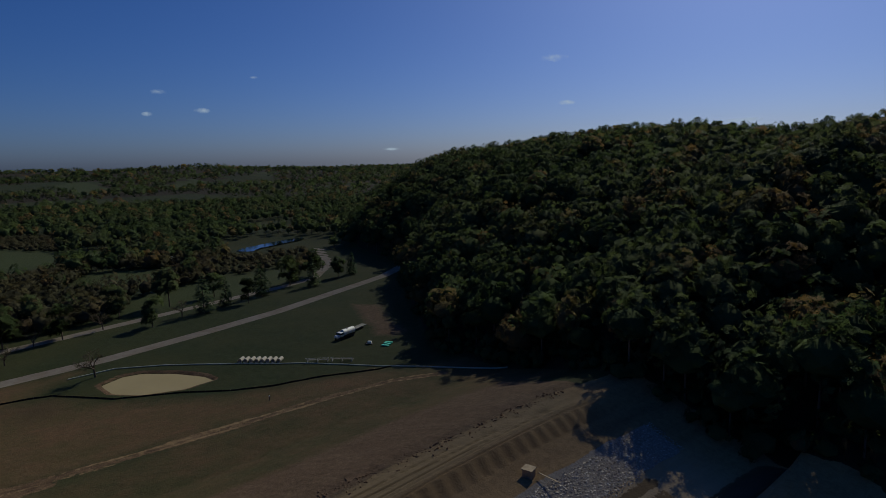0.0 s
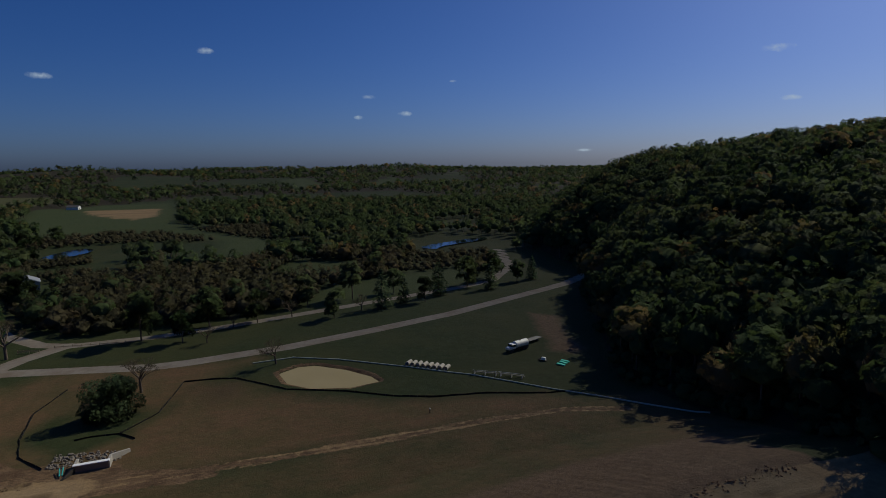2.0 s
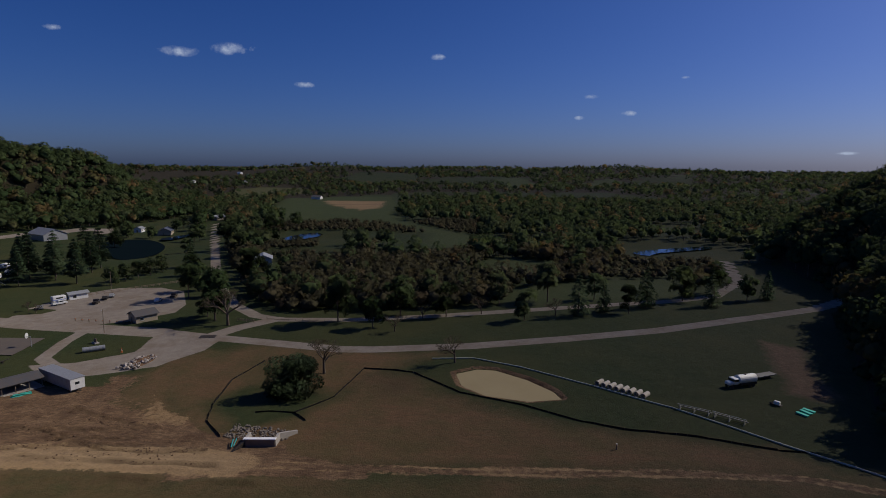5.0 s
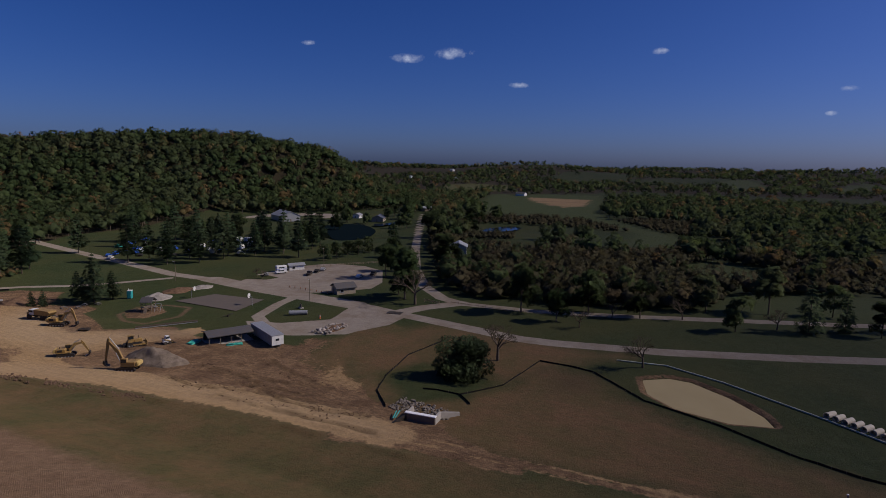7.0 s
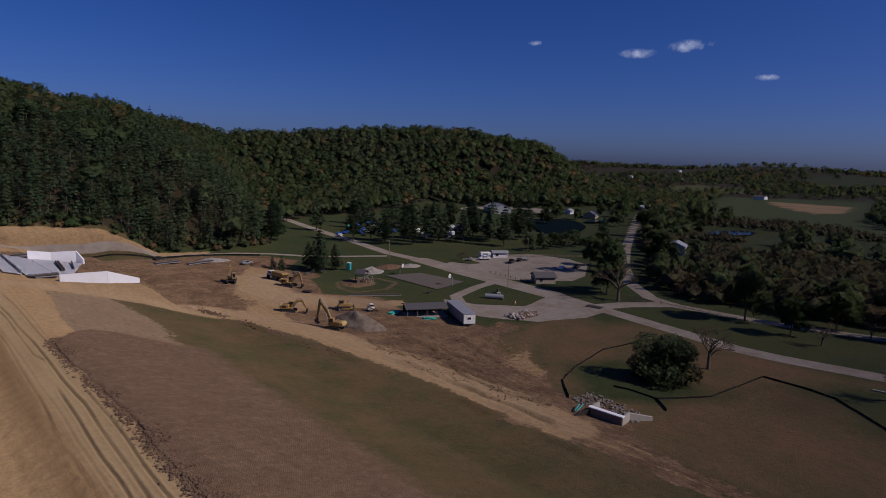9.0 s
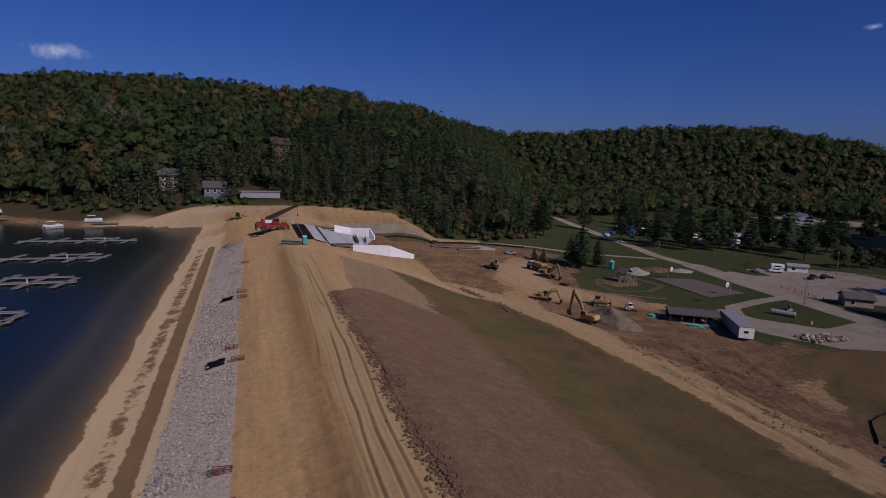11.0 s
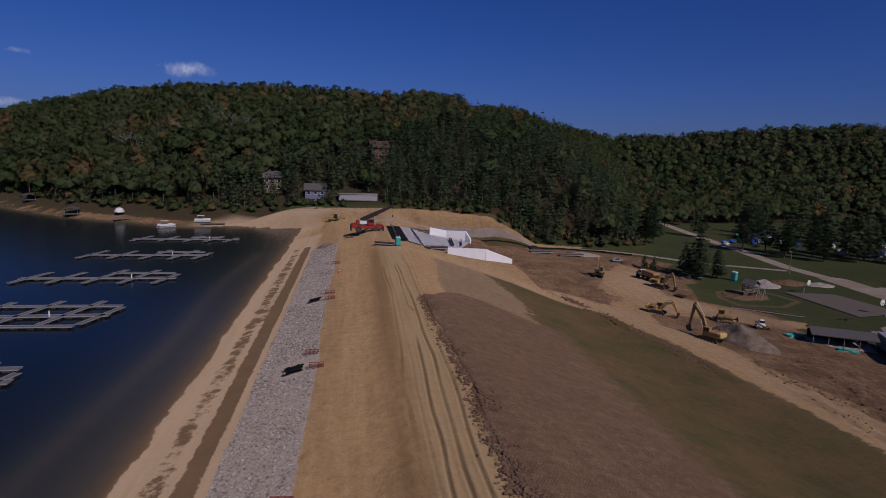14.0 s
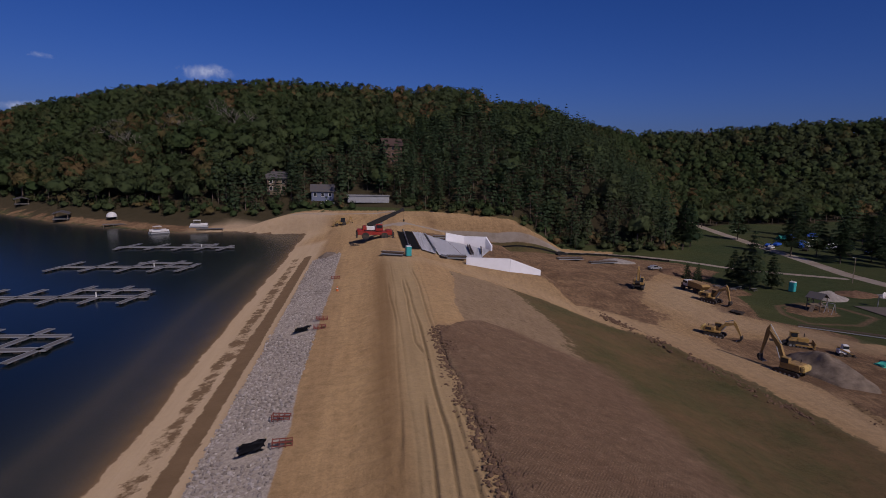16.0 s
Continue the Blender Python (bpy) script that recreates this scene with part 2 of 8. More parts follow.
for k, (ys, xs, wide, deep) in enumerate(RUTS):
    off = shifted - np.interp(GY, ys, xs) - 0.07 * np.sin(GY / 4.3 + 2 * k) - 0.03 * np.sin(GY / 2.6 + k)
    on = smooth(ys[0] - 3, ys[0] + 3, GY) * smooth(ys[-1] + 3, ys[-1] - 3, GY) * (0.65 + 0.35 * smooth(0.26, 0.5, fractal(GX * 0 + 7 * k, GY, 9, 3)))
    GZ = GZ - 0.62 * deep * on * (np.exp(-(off / wide) ** 2) - 0.3 * np.exp(-((np.abs(off) - 2.3 * wide) / wide) ** 2))
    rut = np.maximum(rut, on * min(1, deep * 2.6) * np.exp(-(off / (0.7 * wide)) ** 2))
# the spread brown soil lies on the crest as a thick torn layer
torn = 6.9 + 1.6 * (fractal(GX * 0 + 1, GY, 9, 91, 2) - 0.37) + 0.9 * (fractal(GX * 0 + 5, GY, 3.4, 92, 1) - 0.25) + 0.5 * (fractal(GX * 0 + 9, GY, 1.7, 94, 1) - 0.25)
soil_end = np.interp(GX, (7, 14, 18, 27), (66, 74, 74, 69))
layer = smooth(torn - 0.3, torn + 0.6, shifted) * smooth(30, 24, shifted) * smooth(-100, -94, GY) * smooth(soil_end + 0.8, soil_end - 0.8, GY)
GZ = GZ + layer * (0.20 + 0.7 * smooth(11.5, 8.0, shifted) * (fractal(GX, GY, 3.4, 93, 2) - 0.30))
churned = cover(inside(GX, GY, [(70, 14), (58, 100), (48, 135), (60, 160), (95, 190), (92, 110), (97, 62), (95, 40), (80, 22)]), 4)
GZ = GZ + churned * (0.55 * (fractal(GX * 1.0, GY * 0.6, 4.0, 41, 2) - 0.37) + 0.5 * (fractal(GX, GY, 9, 45) - 0.47))
berm = np.abs(to_line(GX, GY, [(47, 118), (52.6, 95), (58.2, 60), (60.8, 30), (60.6, 4)]))
GZ = GZ + 0.55 * np.exp(-(berm / 0.9) ** 2) * smooth(0.36, 0.6, fractal(GX, GY, 5, 47))
# windrows and wheel tracks on the working ground
TRACKS = [[(91.9, 59.4), (88.0, 52.4), (85.0, 45.2), (83.2, 39.1), (82.4, 34.9)],
          [(81.5, 58.5), (80.0, 52.6), (79.7, 46.6), (80.9, 41.0), (81.7, 34.4)],
          [(70.5, 69.3), (68.5, 61.0), (71.4, 52.4), (72.5, 42.4), (73.6, 32.9)],
          [(66.6, 51.4), (66.4, 40.5), (66.1, 30.4), (65.9, 21.1), (66.3, 14.1)],
          [(51.5, 92.7), (52.3, 85.1), (52.5, 76.8), (57.1, 70.0), (58.1, 62.6)],
          [(75.4, 50.4), (70.7, 37.4), (71.0, 27.7), (72.9, 19.6)],
          [(80.8, 70.0), (79.1, 57.8), (75.6, 45.9), (76.2, 36.5)]]
track_line = 0 * GX
for k, pts in enumerate(TRACKS):
    far = to_line(GX + 0.8 * (fractal(GX, GY, 4, 130 + k) - 0.47) * 2, GY, pts)
    GZ = GZ + np.exp(-((far - 0.9) / 0.55) ** 2) * 0.42 * smooth(0.25, 0.5, fractal(GX, GY, 4, 140 + k)) - 0.3 * np.exp(-(far / 0.6) ** 2)
    track_line = np.maximum(track_line, np.exp(-(far / 0.7) ** 2) * smooth(0.2, 0.45, fractal(GX, GY, 6, 150 + k)))
# tread marks across the face between bench and crest
tread = smooth(-3.2, -2.6, shifted) * smooth(0.4, -0.2, shifted)
GZ = GZ + 0.16 * tread * np.sin(GY * 2.3 + 1.2 * np.sin(GY / 7) + 0.5 * shifted) * along
nx, ny = len(gx), len(gy)
faces = np.arange(nx * ny).reshape(ny, nx)
quads = np.stack([faces[:-1, :-1], faces[:-1, 1:], faces[1:, 1:], faces[1:, :-1]], -1).reshape(-1, 4)


def sheet(name, verts, quads, mat, smooth_shade=True):
    me = bpy.data.meshes.new(name)
    me.vertices.add(len(verts))
    me.vertices.foreach_set("co", np.ascontiguousarray(verts, np.float32).ravel())
    k = quads.shape[1]
    me.loops.add(quads.size)
    me.loops.foreach_set("vertex_index", np.ascontiguousarray(quads, np.int32).ravel())
    me.polygons.add(len(quads))
    me.polygons.foreach_set("loop_start", np.arange(0, quads.size, k, dtype=np.int32))
    me.polygons.foreach_set("use_smooth", np.full(len(quads), smooth_shade))
    me.update(calc_edges=True)
    me.validate()
    me.materials.append(mat)
    return new(name, me)


BX = shifted
wob = 2.2 * (fractal(GX, GY, 9, 31) - 0.47)
on_dam = np.minimum(GY + 112, 214 - GY)
paved = np.maximum.reduce([cover(3.0 - to_line(GX, GY, MAIN_ROAD)), cover(2.6 - to_line(GX, GY, SECOND_ROAD)),
                           cover(3.2 - to_line(GX, GY, LINK_ROAD)), cover(1.7 - to_line(GX, GY, TOE_PATH))])
tan = np.maximum(cover(np.minimum(np.minimum(BX + 46 + wob, torn + 4.3 * smooth(62, 72, GY) + 3.5 * smooth(72, 110, GY) - BX), on_dam + 3 * wob), 0.5),
                 cover(5.4 + 1.0 * wob - to_line(GX, GY, HAUL_ROAD), 3.0))
tan = np.maximum(tan, np.maximum(0.8 * cover(0.5 + 0.4 * wob - np.abs(to_line(GX, GY, TRACK) - 1.2), 0.8), 0.36 * cover(3 + wob - to_line(GX, GY, TRACK), 2)))
soil = cover(np.minimum(np.minimum(BX - torn + 0.9, 29.5 + 0.05 * np.maximum(GY - 40, 0) + 1.5 * wob - BX), np.minimum(GY + 100, soil_end + wob - GY)), np.where(BX > 18, 4.0, 0.8))
rock = cover(np.minimum(np.minimum(BX + 15.5 + 0.4 * wob, -8.6 - BX + 0.4 * wob), np.minimum(GY + 100, 140 - GY)), 0.8)
mud = 0 * GX
DRY_FIELD = [(70, 12), (80, 20), (95, 8), (103, 0), (121, -4), (117, -16), (106, -24), (96, -40), (88, -58), (82, -90), (70, -96), (70, -40)]
dry = np.maximum(cover(inside(GX, GY, DRY_FIELD), 6) * 0.85, 0.48 * cover(np.minimum(BX - 20, 66 - BX), 4))
dry = np.maximum(dry, 0.62 * cover(inside(GX, GY, [(74, 24), (112, 58), (132, 50), (146, 30), (138, -6), (122, -6), (104, 2), (92, 14)]), 6))
dry = np.maximum(dry, 0.8 * cover(inside(GX, GY, [(104, 2), (112, 14), (128, 22), (137, 8), (138, -22), (122, -8)]), 6))
mud = cover(inside(GX, GY, [(70, 14), (58, 100), (48, 135), (40, 124), (24, 124), (12, 180), (40, 198), (95, 196), (112, 130), (100, 95), (105, 60), (95, 40), (80, 22)]) + 3 * wob, 2)
wet = np.maximum(0.95 * cover(0.95 - np.abs(BX + 17.6 + 0.25 * wob), 0.5), (0.30 + 0.5 * fractal(GX, GY, 3.0, 77)) * cover(1.6 - np.abs(BX + 20.4 + 0.5 * wob), 0.7)) * cover(np.minimum(GY + 90, 150 - GY))
olive = cover(np.minimum(BX - 1.2, 6.8 - BX) + 0.4 * wob, 0.8) * along
sand = cover(np.minimum(BX + 30, -15 - BX) + 0.5 * wob, 1.2) * cover(np.minimum(GY + 100, 175 - GY), 4)
sand = np.maximum(sand, 0.3 * cover(4.4 + 1.2 * wob - to_line(GX, GY, HAUL_ROAD), 2.5))
sand = np.maximum(sand, 0.9 * cover(inside(GX, GY, [(-68, 200), (-47, 200), (-33, 172), (-24, 166), (-18, 200), (-14, 222), (-34, 217), (-52, 219)]) + 1.5 * wob, 3))
stain = cover(1.4 - np.abs(BX + 0.4 - 0.012 * GY) + 0.5 * wob, 0.9) * along
r = np.hypot(GX, GY)
litter = np.maximum.reduce([cover(near_hill(GX, GY) - 1, 3), cover(far_hill(GX, GY) - 6, 3), cover((GY - np.interp(GX, (176, 225, 274, 365, 460, 631, 784), (300, 335, 336, 372, 392, 385, 397))) * (GX > 170) - 2, 6),
                            smooth(780, 900, r) * (fractal(GX, GY, 260, 61) > 0.36), smooth(2600, 3000, r)])
field = np.maximum.reduce([cover(inside(GX, GY, m), 8) for m in MEADOWS])
litter = litter * (1 - field)
dry = np.maximum(dry, 0.7 * cover(inside(GX, GY, [(900, 330), (1100, 300), (1260, 380), (1180, 480), (980, 440)]), 10))
tan = np.maximum(tan, 0.62 * cover(inside(GX, GY, [(685, 120), (748, 96), (900, 113), (890, 235), (760, 178)]) + 6 * wob, 12))
tan = np.maximum(tan, cover(inside(GX, GY, [(-66, 199), (-45, 182), (-25, 185), (-20, 230), (-35, 218), (-58, 208)]), 3))
tan = np.maximum(tan, cover(inside(GX, GY, [(-20, 176), (14, 176), (30, 196), (46, 202), (68, 207), (90, 210), (96, 217), (76, 219), (60, 214), (38, 220), (20, 228), (-20, 228)]) + wob, 2))
paved = np.maximum(paved, cover(inside(GX, GY, [(158, 104), (164, 92), (178, 82), (190, 84), (215, 98), (222, 112), (219, 130), (203, 140), (178, 141), (164, 137), (158, 120)]), 1.5))
paved = np.maximum(paved, cover(inside(GX, GY, [(112, 70), (120, 56), (135, 50), (150, 50), (152, 75), (146, 72), (132, 70), (122, 80), (118, 92), (112, 84)]) + wob, 1.5))
paved = np.maximum(paved, cover(2.0 - to_line(GX, GY, [(118, 84), (124, 92), (140, 97), (152, 99)])))
paved = np.maximum(paved, cover(1.5 - to_line(GX, GY, SHORE_ROAD)))
paved = np.maximum(paved, cover(inside(GX, GY, [(365, 330), (395, 345), (430, 336), (462, 310), (452, 282), (424, 268), (412, 276), (438, 292), (425, 312), (398, 325)]), 4))
paved = np.maximum(paved, cover(5 - to_line(GX, GY, [(152, 74), (157, 120), (162, 150)])))
paved = paved * (1 - cover(inside(GX, GY, [(168, 141), (172, 130), (178, 128), (180, 137), (176, 143)]), 1))
lawn = cover(inside(GX, GY, [(90, 118), (100, 142), (122, 150), (146, 136), (151, 104), (141, 98), (122, 96), (108, 104)]), 2)
mud = np.maximum(mud, cover(inside(GX, GY, [(40, 117), (54, 113), (64, 140), (62, 170), (46, 192), (36, 150)]) + wob, 1.5))
mud = mud * (1 - lawn)
mud = np.maximum(mud, 0.8 * cover(inside(GX, GY, [(40, 196), (60, 204), (90, 208), (112, 196), (118, 178), (100, 160), (70, 165)]) + 2 * wob, 2))
mud = np.maximum(mud, 0.9 * cover(inside(GX, GY, [(106, 131), (114, 134), (119, 129), (115, 121), (106, 121), (103, 126)]) + wob, 1.5))
dry = np.maximum(dry * (1 - lawn), 0.75 * cover(5 + wob - to_line(GX, GY, [(70, 14), (90, 40), (112, 50)]), 4))
soil = np.maximum(soil, 0.75 * cover(inside(GX, GY, [(122, -112), (114, -108), (108, -114), (112, -120), (126, -122), (138, -126), (150, -132), (160, -122), (140, -116)]) + wob, 3))
tan = np.maximum(tan, cover(inside(GX, GY, [(60, 84), (68, 100), (84, 100), (104, 92), (108, 99), (86, 108), (78, 118), (84, 130), (99, 153), (91, 168), (78, 152), (70, 136), (60, 112)]) + 1.5 * wob, 1.5) * 0.95)
tan = np.maximum(tan, cover(inside(GX, GY, [(0, 112), (16, 113), (26, 116), (40, 116), (46, 122), (38, 127), (25, 130), (24, 136), (8, 137), (0, 150)]) + 1.5 * wob, 2))
tan = np.maximum(tan, cover(inside(GX, GY, [(74, 152), (94, 160), (86, 137), (82.5, 121), (89, 118), (97, 110.5), (103.4, 97.5), (98, 92), (88, 99), (82.6, 107), (74, 107), (66, 112), (62, 120), (70, 136)]) + 1.2 * wob, 3))
tan = tan * (1 - 0.8 * cover(inside(GX, GY, [(65, 101), (74, 103), (79, 101), (74, 95), (69, 86), (66.5, 92)]) + wob, 1.5))
tan = tan * (1 - 0.55 * cover(inside(GX, GY, [(63.5, 122.5), (70.5, 118.3), (64.2, 109.7), (56.8, 110.4)]) + 1.5 * wob, 3))
sand = np.maximum(sand, 0.4 * cover(inside(GX, GY, [(70, 110), (84, 108), (100, 94), (104, 97), (96, 110), (86, 118), (82, 128), (92, 156), (78, 150), (70, 130)]) + 2 * wob, 4))
soil = np.maximum(soil, 0.75 * cover(0.7 - np.abs(to_line(GX, GY, PLAY_PATH) + 0.2 * wob), 0.8))
mud = np.maximum(mud, 0.85 * cover(inside(GX, GY, [(66, 24), (82, 22), (77, 6), (71, 2), (70, -14), (63, -14), (60, 20)]) + 2.5 * wob, 2))
grey = cover(inside(GX, GY, [(8, 58), (28.3, 60), (29, 78), (30, 97), (27.6, 117), (15, 113), (11, 90)]) + 2.0 * wob, 5)
mud = np.maximum(mud, 0.62 * cover(2.4 + 1.2 * wob - to_line(GX, GY, TRACK), 1.5))
mud = np.maximum(mud, 0.85 * cover(0.9 - np.abs(inside(GX, GY, POND_EDGE) + 0.8) + 0.5 * wob, 0.6))
tan = tan * (1 - 0.9 * cover(1.3 - np.abs(GY - np.interp(GX, (40, 69, 94, 108), (201, 207, 209.5, 203))) + 0.5 * wob, 0.8) * smooth(36, 42, GX) * smooth(112, 104, GX))
dry = dry * (1 - 0.75 * cover(inside(GX, GY, [(84, 17), (96, 30), (110, 26), (113, 12), (104, 5), (90, 6)]), 3))
wetspot = cover(inside(GX, GY, [(116.3, -4.3), (118.6, -14.9), (109.1, -16.3), (105.6, -9.4)]) + wob, 4)
mud = np.maximum(mud, 0.62 * cover(inside(GX, GY, [(78, 24), (98, 42), (118, 50), (112, 64), (92, 62), (74, 60), (68, 30)]) + 3 * wob, 3))
tan = np.maximum(tan, 0.56 * cover(inside(GX, GY, [(105.6, 49.5), (104.2, 45.9), (92.2, 35.1), (88.2, 28.1), (81.7, 26.7), (81.7, 35.3), (81.2, 40.4), (88.3, 41.9)]) + 2 * wob, 3))
mound = cover(inside(GX, GY, [(93.1, 54.5), (109.4, 54.9), (127.1, 57.5), (136.2, 48.4), (137.2, 38.3), (129.5, 30.2), (95.8, 28.9), (89.8, 29.9), (89.1, 40.5)]) + 1.5 * wob, 2.5)
mud = mud * (1 - 0.55 * mound)
dry = np.maximum(dry, 0.55 * mound)
mud = np.maximum(mud, cover(np.minimum(GZ - LAKE - 0.2, LAKE + 1.7 - GZ) + 0.3 * wob, 0.9) * (GX < -30))
# shore bank: brown litter, with the tree shade painted in by the same mask
litter = np.maximum(litter, 0.8 * cover(far_hill(GX, GY) + 9 + 1.5 * wob, 3) * (GX < -32))
wet = np.maximum(wet, cover(LAKE + 0.06 - GZ, 0.12) * (GX < 0))
def ground_material():
    n = Nodes("ground")
    fine, mid, big = n.noise(3.0, 4, 0.65), n.noise(0.35, 5, 0.6), n.noise(0.035, 4, 0.55)

    def zone(name, wide=0.5, size=0.9):
        v = n.math("ADD", n.attr(name), n.math("MULTIPLY_ADD", n.noise(size, 5, 0.7), wide, -wide / 2))
        return n.ramp(v, (0.44, 0.0), (0.56, 1.0))
    grass = n.mix(n.ramp(mid, (0.35, 0.0), (0.7, 1.0)), (0.034, 0.050, 0.018), (0.054, 0.066, 0.027))
    grass = n.mix(n.ramp(big, (0.42, 0.0), (0.72, 1.0)), grass, (0.066, 0.068, 0.026))
    grass = n.mix(n.math("MULTIPLY", fine, 0.35), grass, (0.02, 0.03, 0.008))
    dry = n.mix(n.ramp(n.noise(0.12, 4, 0.6), (0.38, 0.0), (0.66, 1.0)), (0.19, 0.108, 0.056), (0.135, 0.098, 0.042))
    dry = n.mix(n.math("MULTIPLY", fine, 0.4), dry, (0.06, 0.045, 0.025))
    mown = n.put("Mapping", Vector=n.where(), Rotation=(0, 0, 0.1), Scale=(1.0, 0.08, 1.0)).outputs[0]
    dry = n.mix(n.ramp(n.noise(1.6, 6, 0.75, mown), (0.45, 0.0), (0.68, 0.5)), dry, (0.10, 0.085, 0.04))
    bent = n.put("Mapping", Vector=n.where(), Rotation=(0, 0, -0.12), Scale=(1.0, 0.35, 1.0)).outputs[0]
    ways = n.noise(0.55, 7, 0.72, bent, 2.2)
    tracks = n.noise(1.4, 4, 0.6, n.put("Mapping", Vector=n.where(), Rotation=(0, 0, 0.5), Scale=(1.0, 0.12, 1.0)).outputs[0], 3.0)
    churn = n.math("ADD", n.math("MULTIPLY", ways, 0.4), n.math("MULTIPLY", n.noise(0.16, 7, 0.68), 0.6))
    mudc = n.mix(n.ramp(churn, (0.42, 0.0), (0.56, 1.0)), (0.14, 0.082, 0.045), (0.315, 0.198, 0.108))
    mudc = n.mix(n.ramp(tracks, (0.52, 0.0), (0.60, 0.75), (0.67, 0.0)), mudc, (0.07, 0.042, 0.028))
    treads = n.put("TexWave", Vector=n.put("Mapping", Vector=n.where(), Rotation=(0, 0, 0.12)).outputs[0], Scale=0.22, Distortion=20.0, Detail=4.0, Detail_Scale=0.3)
    mudc = n.mix(n.math("MULTIPLY", n.ramp(treads.outputs["Fac"], (0.78, 0.0), (0.96, 0.25)), n.ramp(n.noise(0.07, 3, 0.6), (0.42, 0.0), (0.52, 1.0))), mudc, (0.06, 0.036, 0.022))
    mudc = n.mix(n.math("MULTIPLY", fine, 0.5), mudc, (0.06, 0.036, 0.022))
    soilc = n.mix(n.ramp(mid, (0.3, 0.0), (0.7, 1.0)), (0.158, 0.099, 0.058), (0.218, 0.142, 0.086))
    rows = n.put("TexWave", Vector=n.put("Mapping", Vector=n.where(), Rotation=(0, 0, 1.25)).outputs[0], Scale=0.16, Distortion=5.0, Detail=3.0, Detail_Scale=0.35)
    dashes = n.put("TexWave", Vector=n.put("Mapping", Vector=n.where(), Rotation=(0, 0, 0.55)).outputs[0], Scale=1.5, Distortion=4.0, Detail=3.0, Detail_Scale=0.8)
    cleats = n.math("MULTIPLY", n.ramp(dashes.outputs["Fac"], (0.35, 0.0), (0.75, 1.0)), n.math("MULTIPLY", n.ramp(rows.outputs["Fac"], (0.15, 0.15), (0.55, 1.0)), n.ramp(big, (0.32, 0.35), (0.6, 1.0))))
    soilc = n.mix(n.math("MULTIPLY", cleats, 0.3), soilc, (0.075, 0.046, 0.034))
    soilc = n.mix(n.ramp(n.noise(0.09, 5, 0.65), (0.42, 0.0), (0.66, 0.6)), soilc, (0.16, 0.094, 0.056))
    soilc = n.mix(n.math("MULTIPLY", fine, 0.45), soilc, (0.085, 0.055, 0.042))
    streak = n.put("Mapping", Vector=n.where(), Scale=(1.0, 0.06, 1.0)).outputs[0]
    lanes = n.noise(0.8, 5, 0.7, streak)
    tanc = n.mix(n.ramp(lanes, (0.32, 0.0), (0.68, 1.0)), (0.325, 0.207, 0.10), (0.475, 0.318, 0.158))
    tanc = n.mix(n.ramp(n.noise(3.2, 6, 0.75, streak), (0.40, 0.0), (0.66, 0.55)), tanc, (0.225, 0.145, 0.075))
    tanc = n.mix(n.math("MULTIPLY", n.ramp(big, (0.42, 0.0), (0.62, 1.0)), 0.6), tanc, (0.40, 0.275, 0.14))
    tanc = n.mix(n.ramp(n.noise(0.055, 6, 0.7, streak), (0.50, 0.0), (0.66, 0.8)), tanc, (0.20, 0.125, 0.068))
    tanc = n.mix(n.math("MULTIPLY", fine, 0.35), tanc, (0.20, 0.125, 0.065))
    pave = n.mix(n.ramp(mid, (0.3, 0.0), (0.7, 1.0)), (0.255, 0.213, 0.172), (0.335, 0.288, 0.236))
    pave = n.mix(n.math("MULTIPLY", fine, 0.4), pave, (0.13, 0.115, 0.10))
    pave = n.mix(n.ramp(n.noise(0.11, 6, 0.7), (0.46, 0.0), (0.70, 0.75)), pave, (0.19, 0.142, 0.10))
    gravel = n.mix(n.ramp(fine, (0.35, 0.0), (0.65, 1.0)), (0.21, 0.178, 0.15), (0.33, 0.29, 0.25))
    wet = n.mix(mid, (0.10, 0.065, 0.036), (0.16, 0.105, 0.06))
    c = n.mix(n.ramp(n.math("ADD", n.attr("dry"), n.math("MULTIPLY_ADD", n.noise(0.09, 7, 0.7), 0.9, -0.45)), (0.15, 0.0), (0.70, 1.0)), grass, dry)
    c = n.mix(n.math("MULTIPLY", n.attr("meadow"), 0.7), c, n.mix(mid, (0.062, 0.085, 0.028), (0.088, 0.105, 0.040)))
    c = n.mix(zone("litter", 0.3), c, n.mix(mid, (0.032, 0.028, 0.015), (0.058, 0.046, 0.026)))
    c = n.mix(zone("mud", 0.8), c, mudc)
    c = n.mix(zone("grey", 0.9, 0.5), c, n.mix(churn, (0.175, 0.120, 0.072), (0.31, 0.222, 0.135)))
    c = n.mix(n.ramp(n.math("ADD", n.attr("soil"), n.math("MULTIPLY_ADD", n.noise(0.5, 6, 0.75), 0.9, -0.45)), (0.22, 0.0), (0.72, 1.0)), c, soilc)
    c = n.mix(zone("tan", 0.9, 0.6), c, tanc)
    grit = n.noise(1.0, 9, 0.82)
    bare = n.math("MAXIMUM", n.math("MAXIMUM", n.attr("mud"), n.attr("soil")), n.math("MAXIMUM", n.attr("grey"), n.math("MULTIPLY", n.attr("tan"), 0.45)))
    c = n.mix(n.math("MULTIPLY", n.ramp(grit, (0.34, 1.0), (0.52, 0.0)), n.math("MULTIPLY", bare, 0.5)), c, (0.07, 0.043, 0.027))
    c = n.mix(n.math("MULTIPLY", n.ramp(grit, (0.56, 0.0), (0.72, 1.0)), n.math("MULTIPLY", bare, 0.4)), c, (0.36, 0.26, 0.17))
    crumbs = n.noise(5.0, 5, 0.8)
    c = n.mix(n.math("MULTIPLY", n.ramp(crumbs, (0.36, 1.0), (0.5, 0.0)), n.math("MULTIPLY", bare, 0.5)), c, (0.10, 0.064, 0.038))
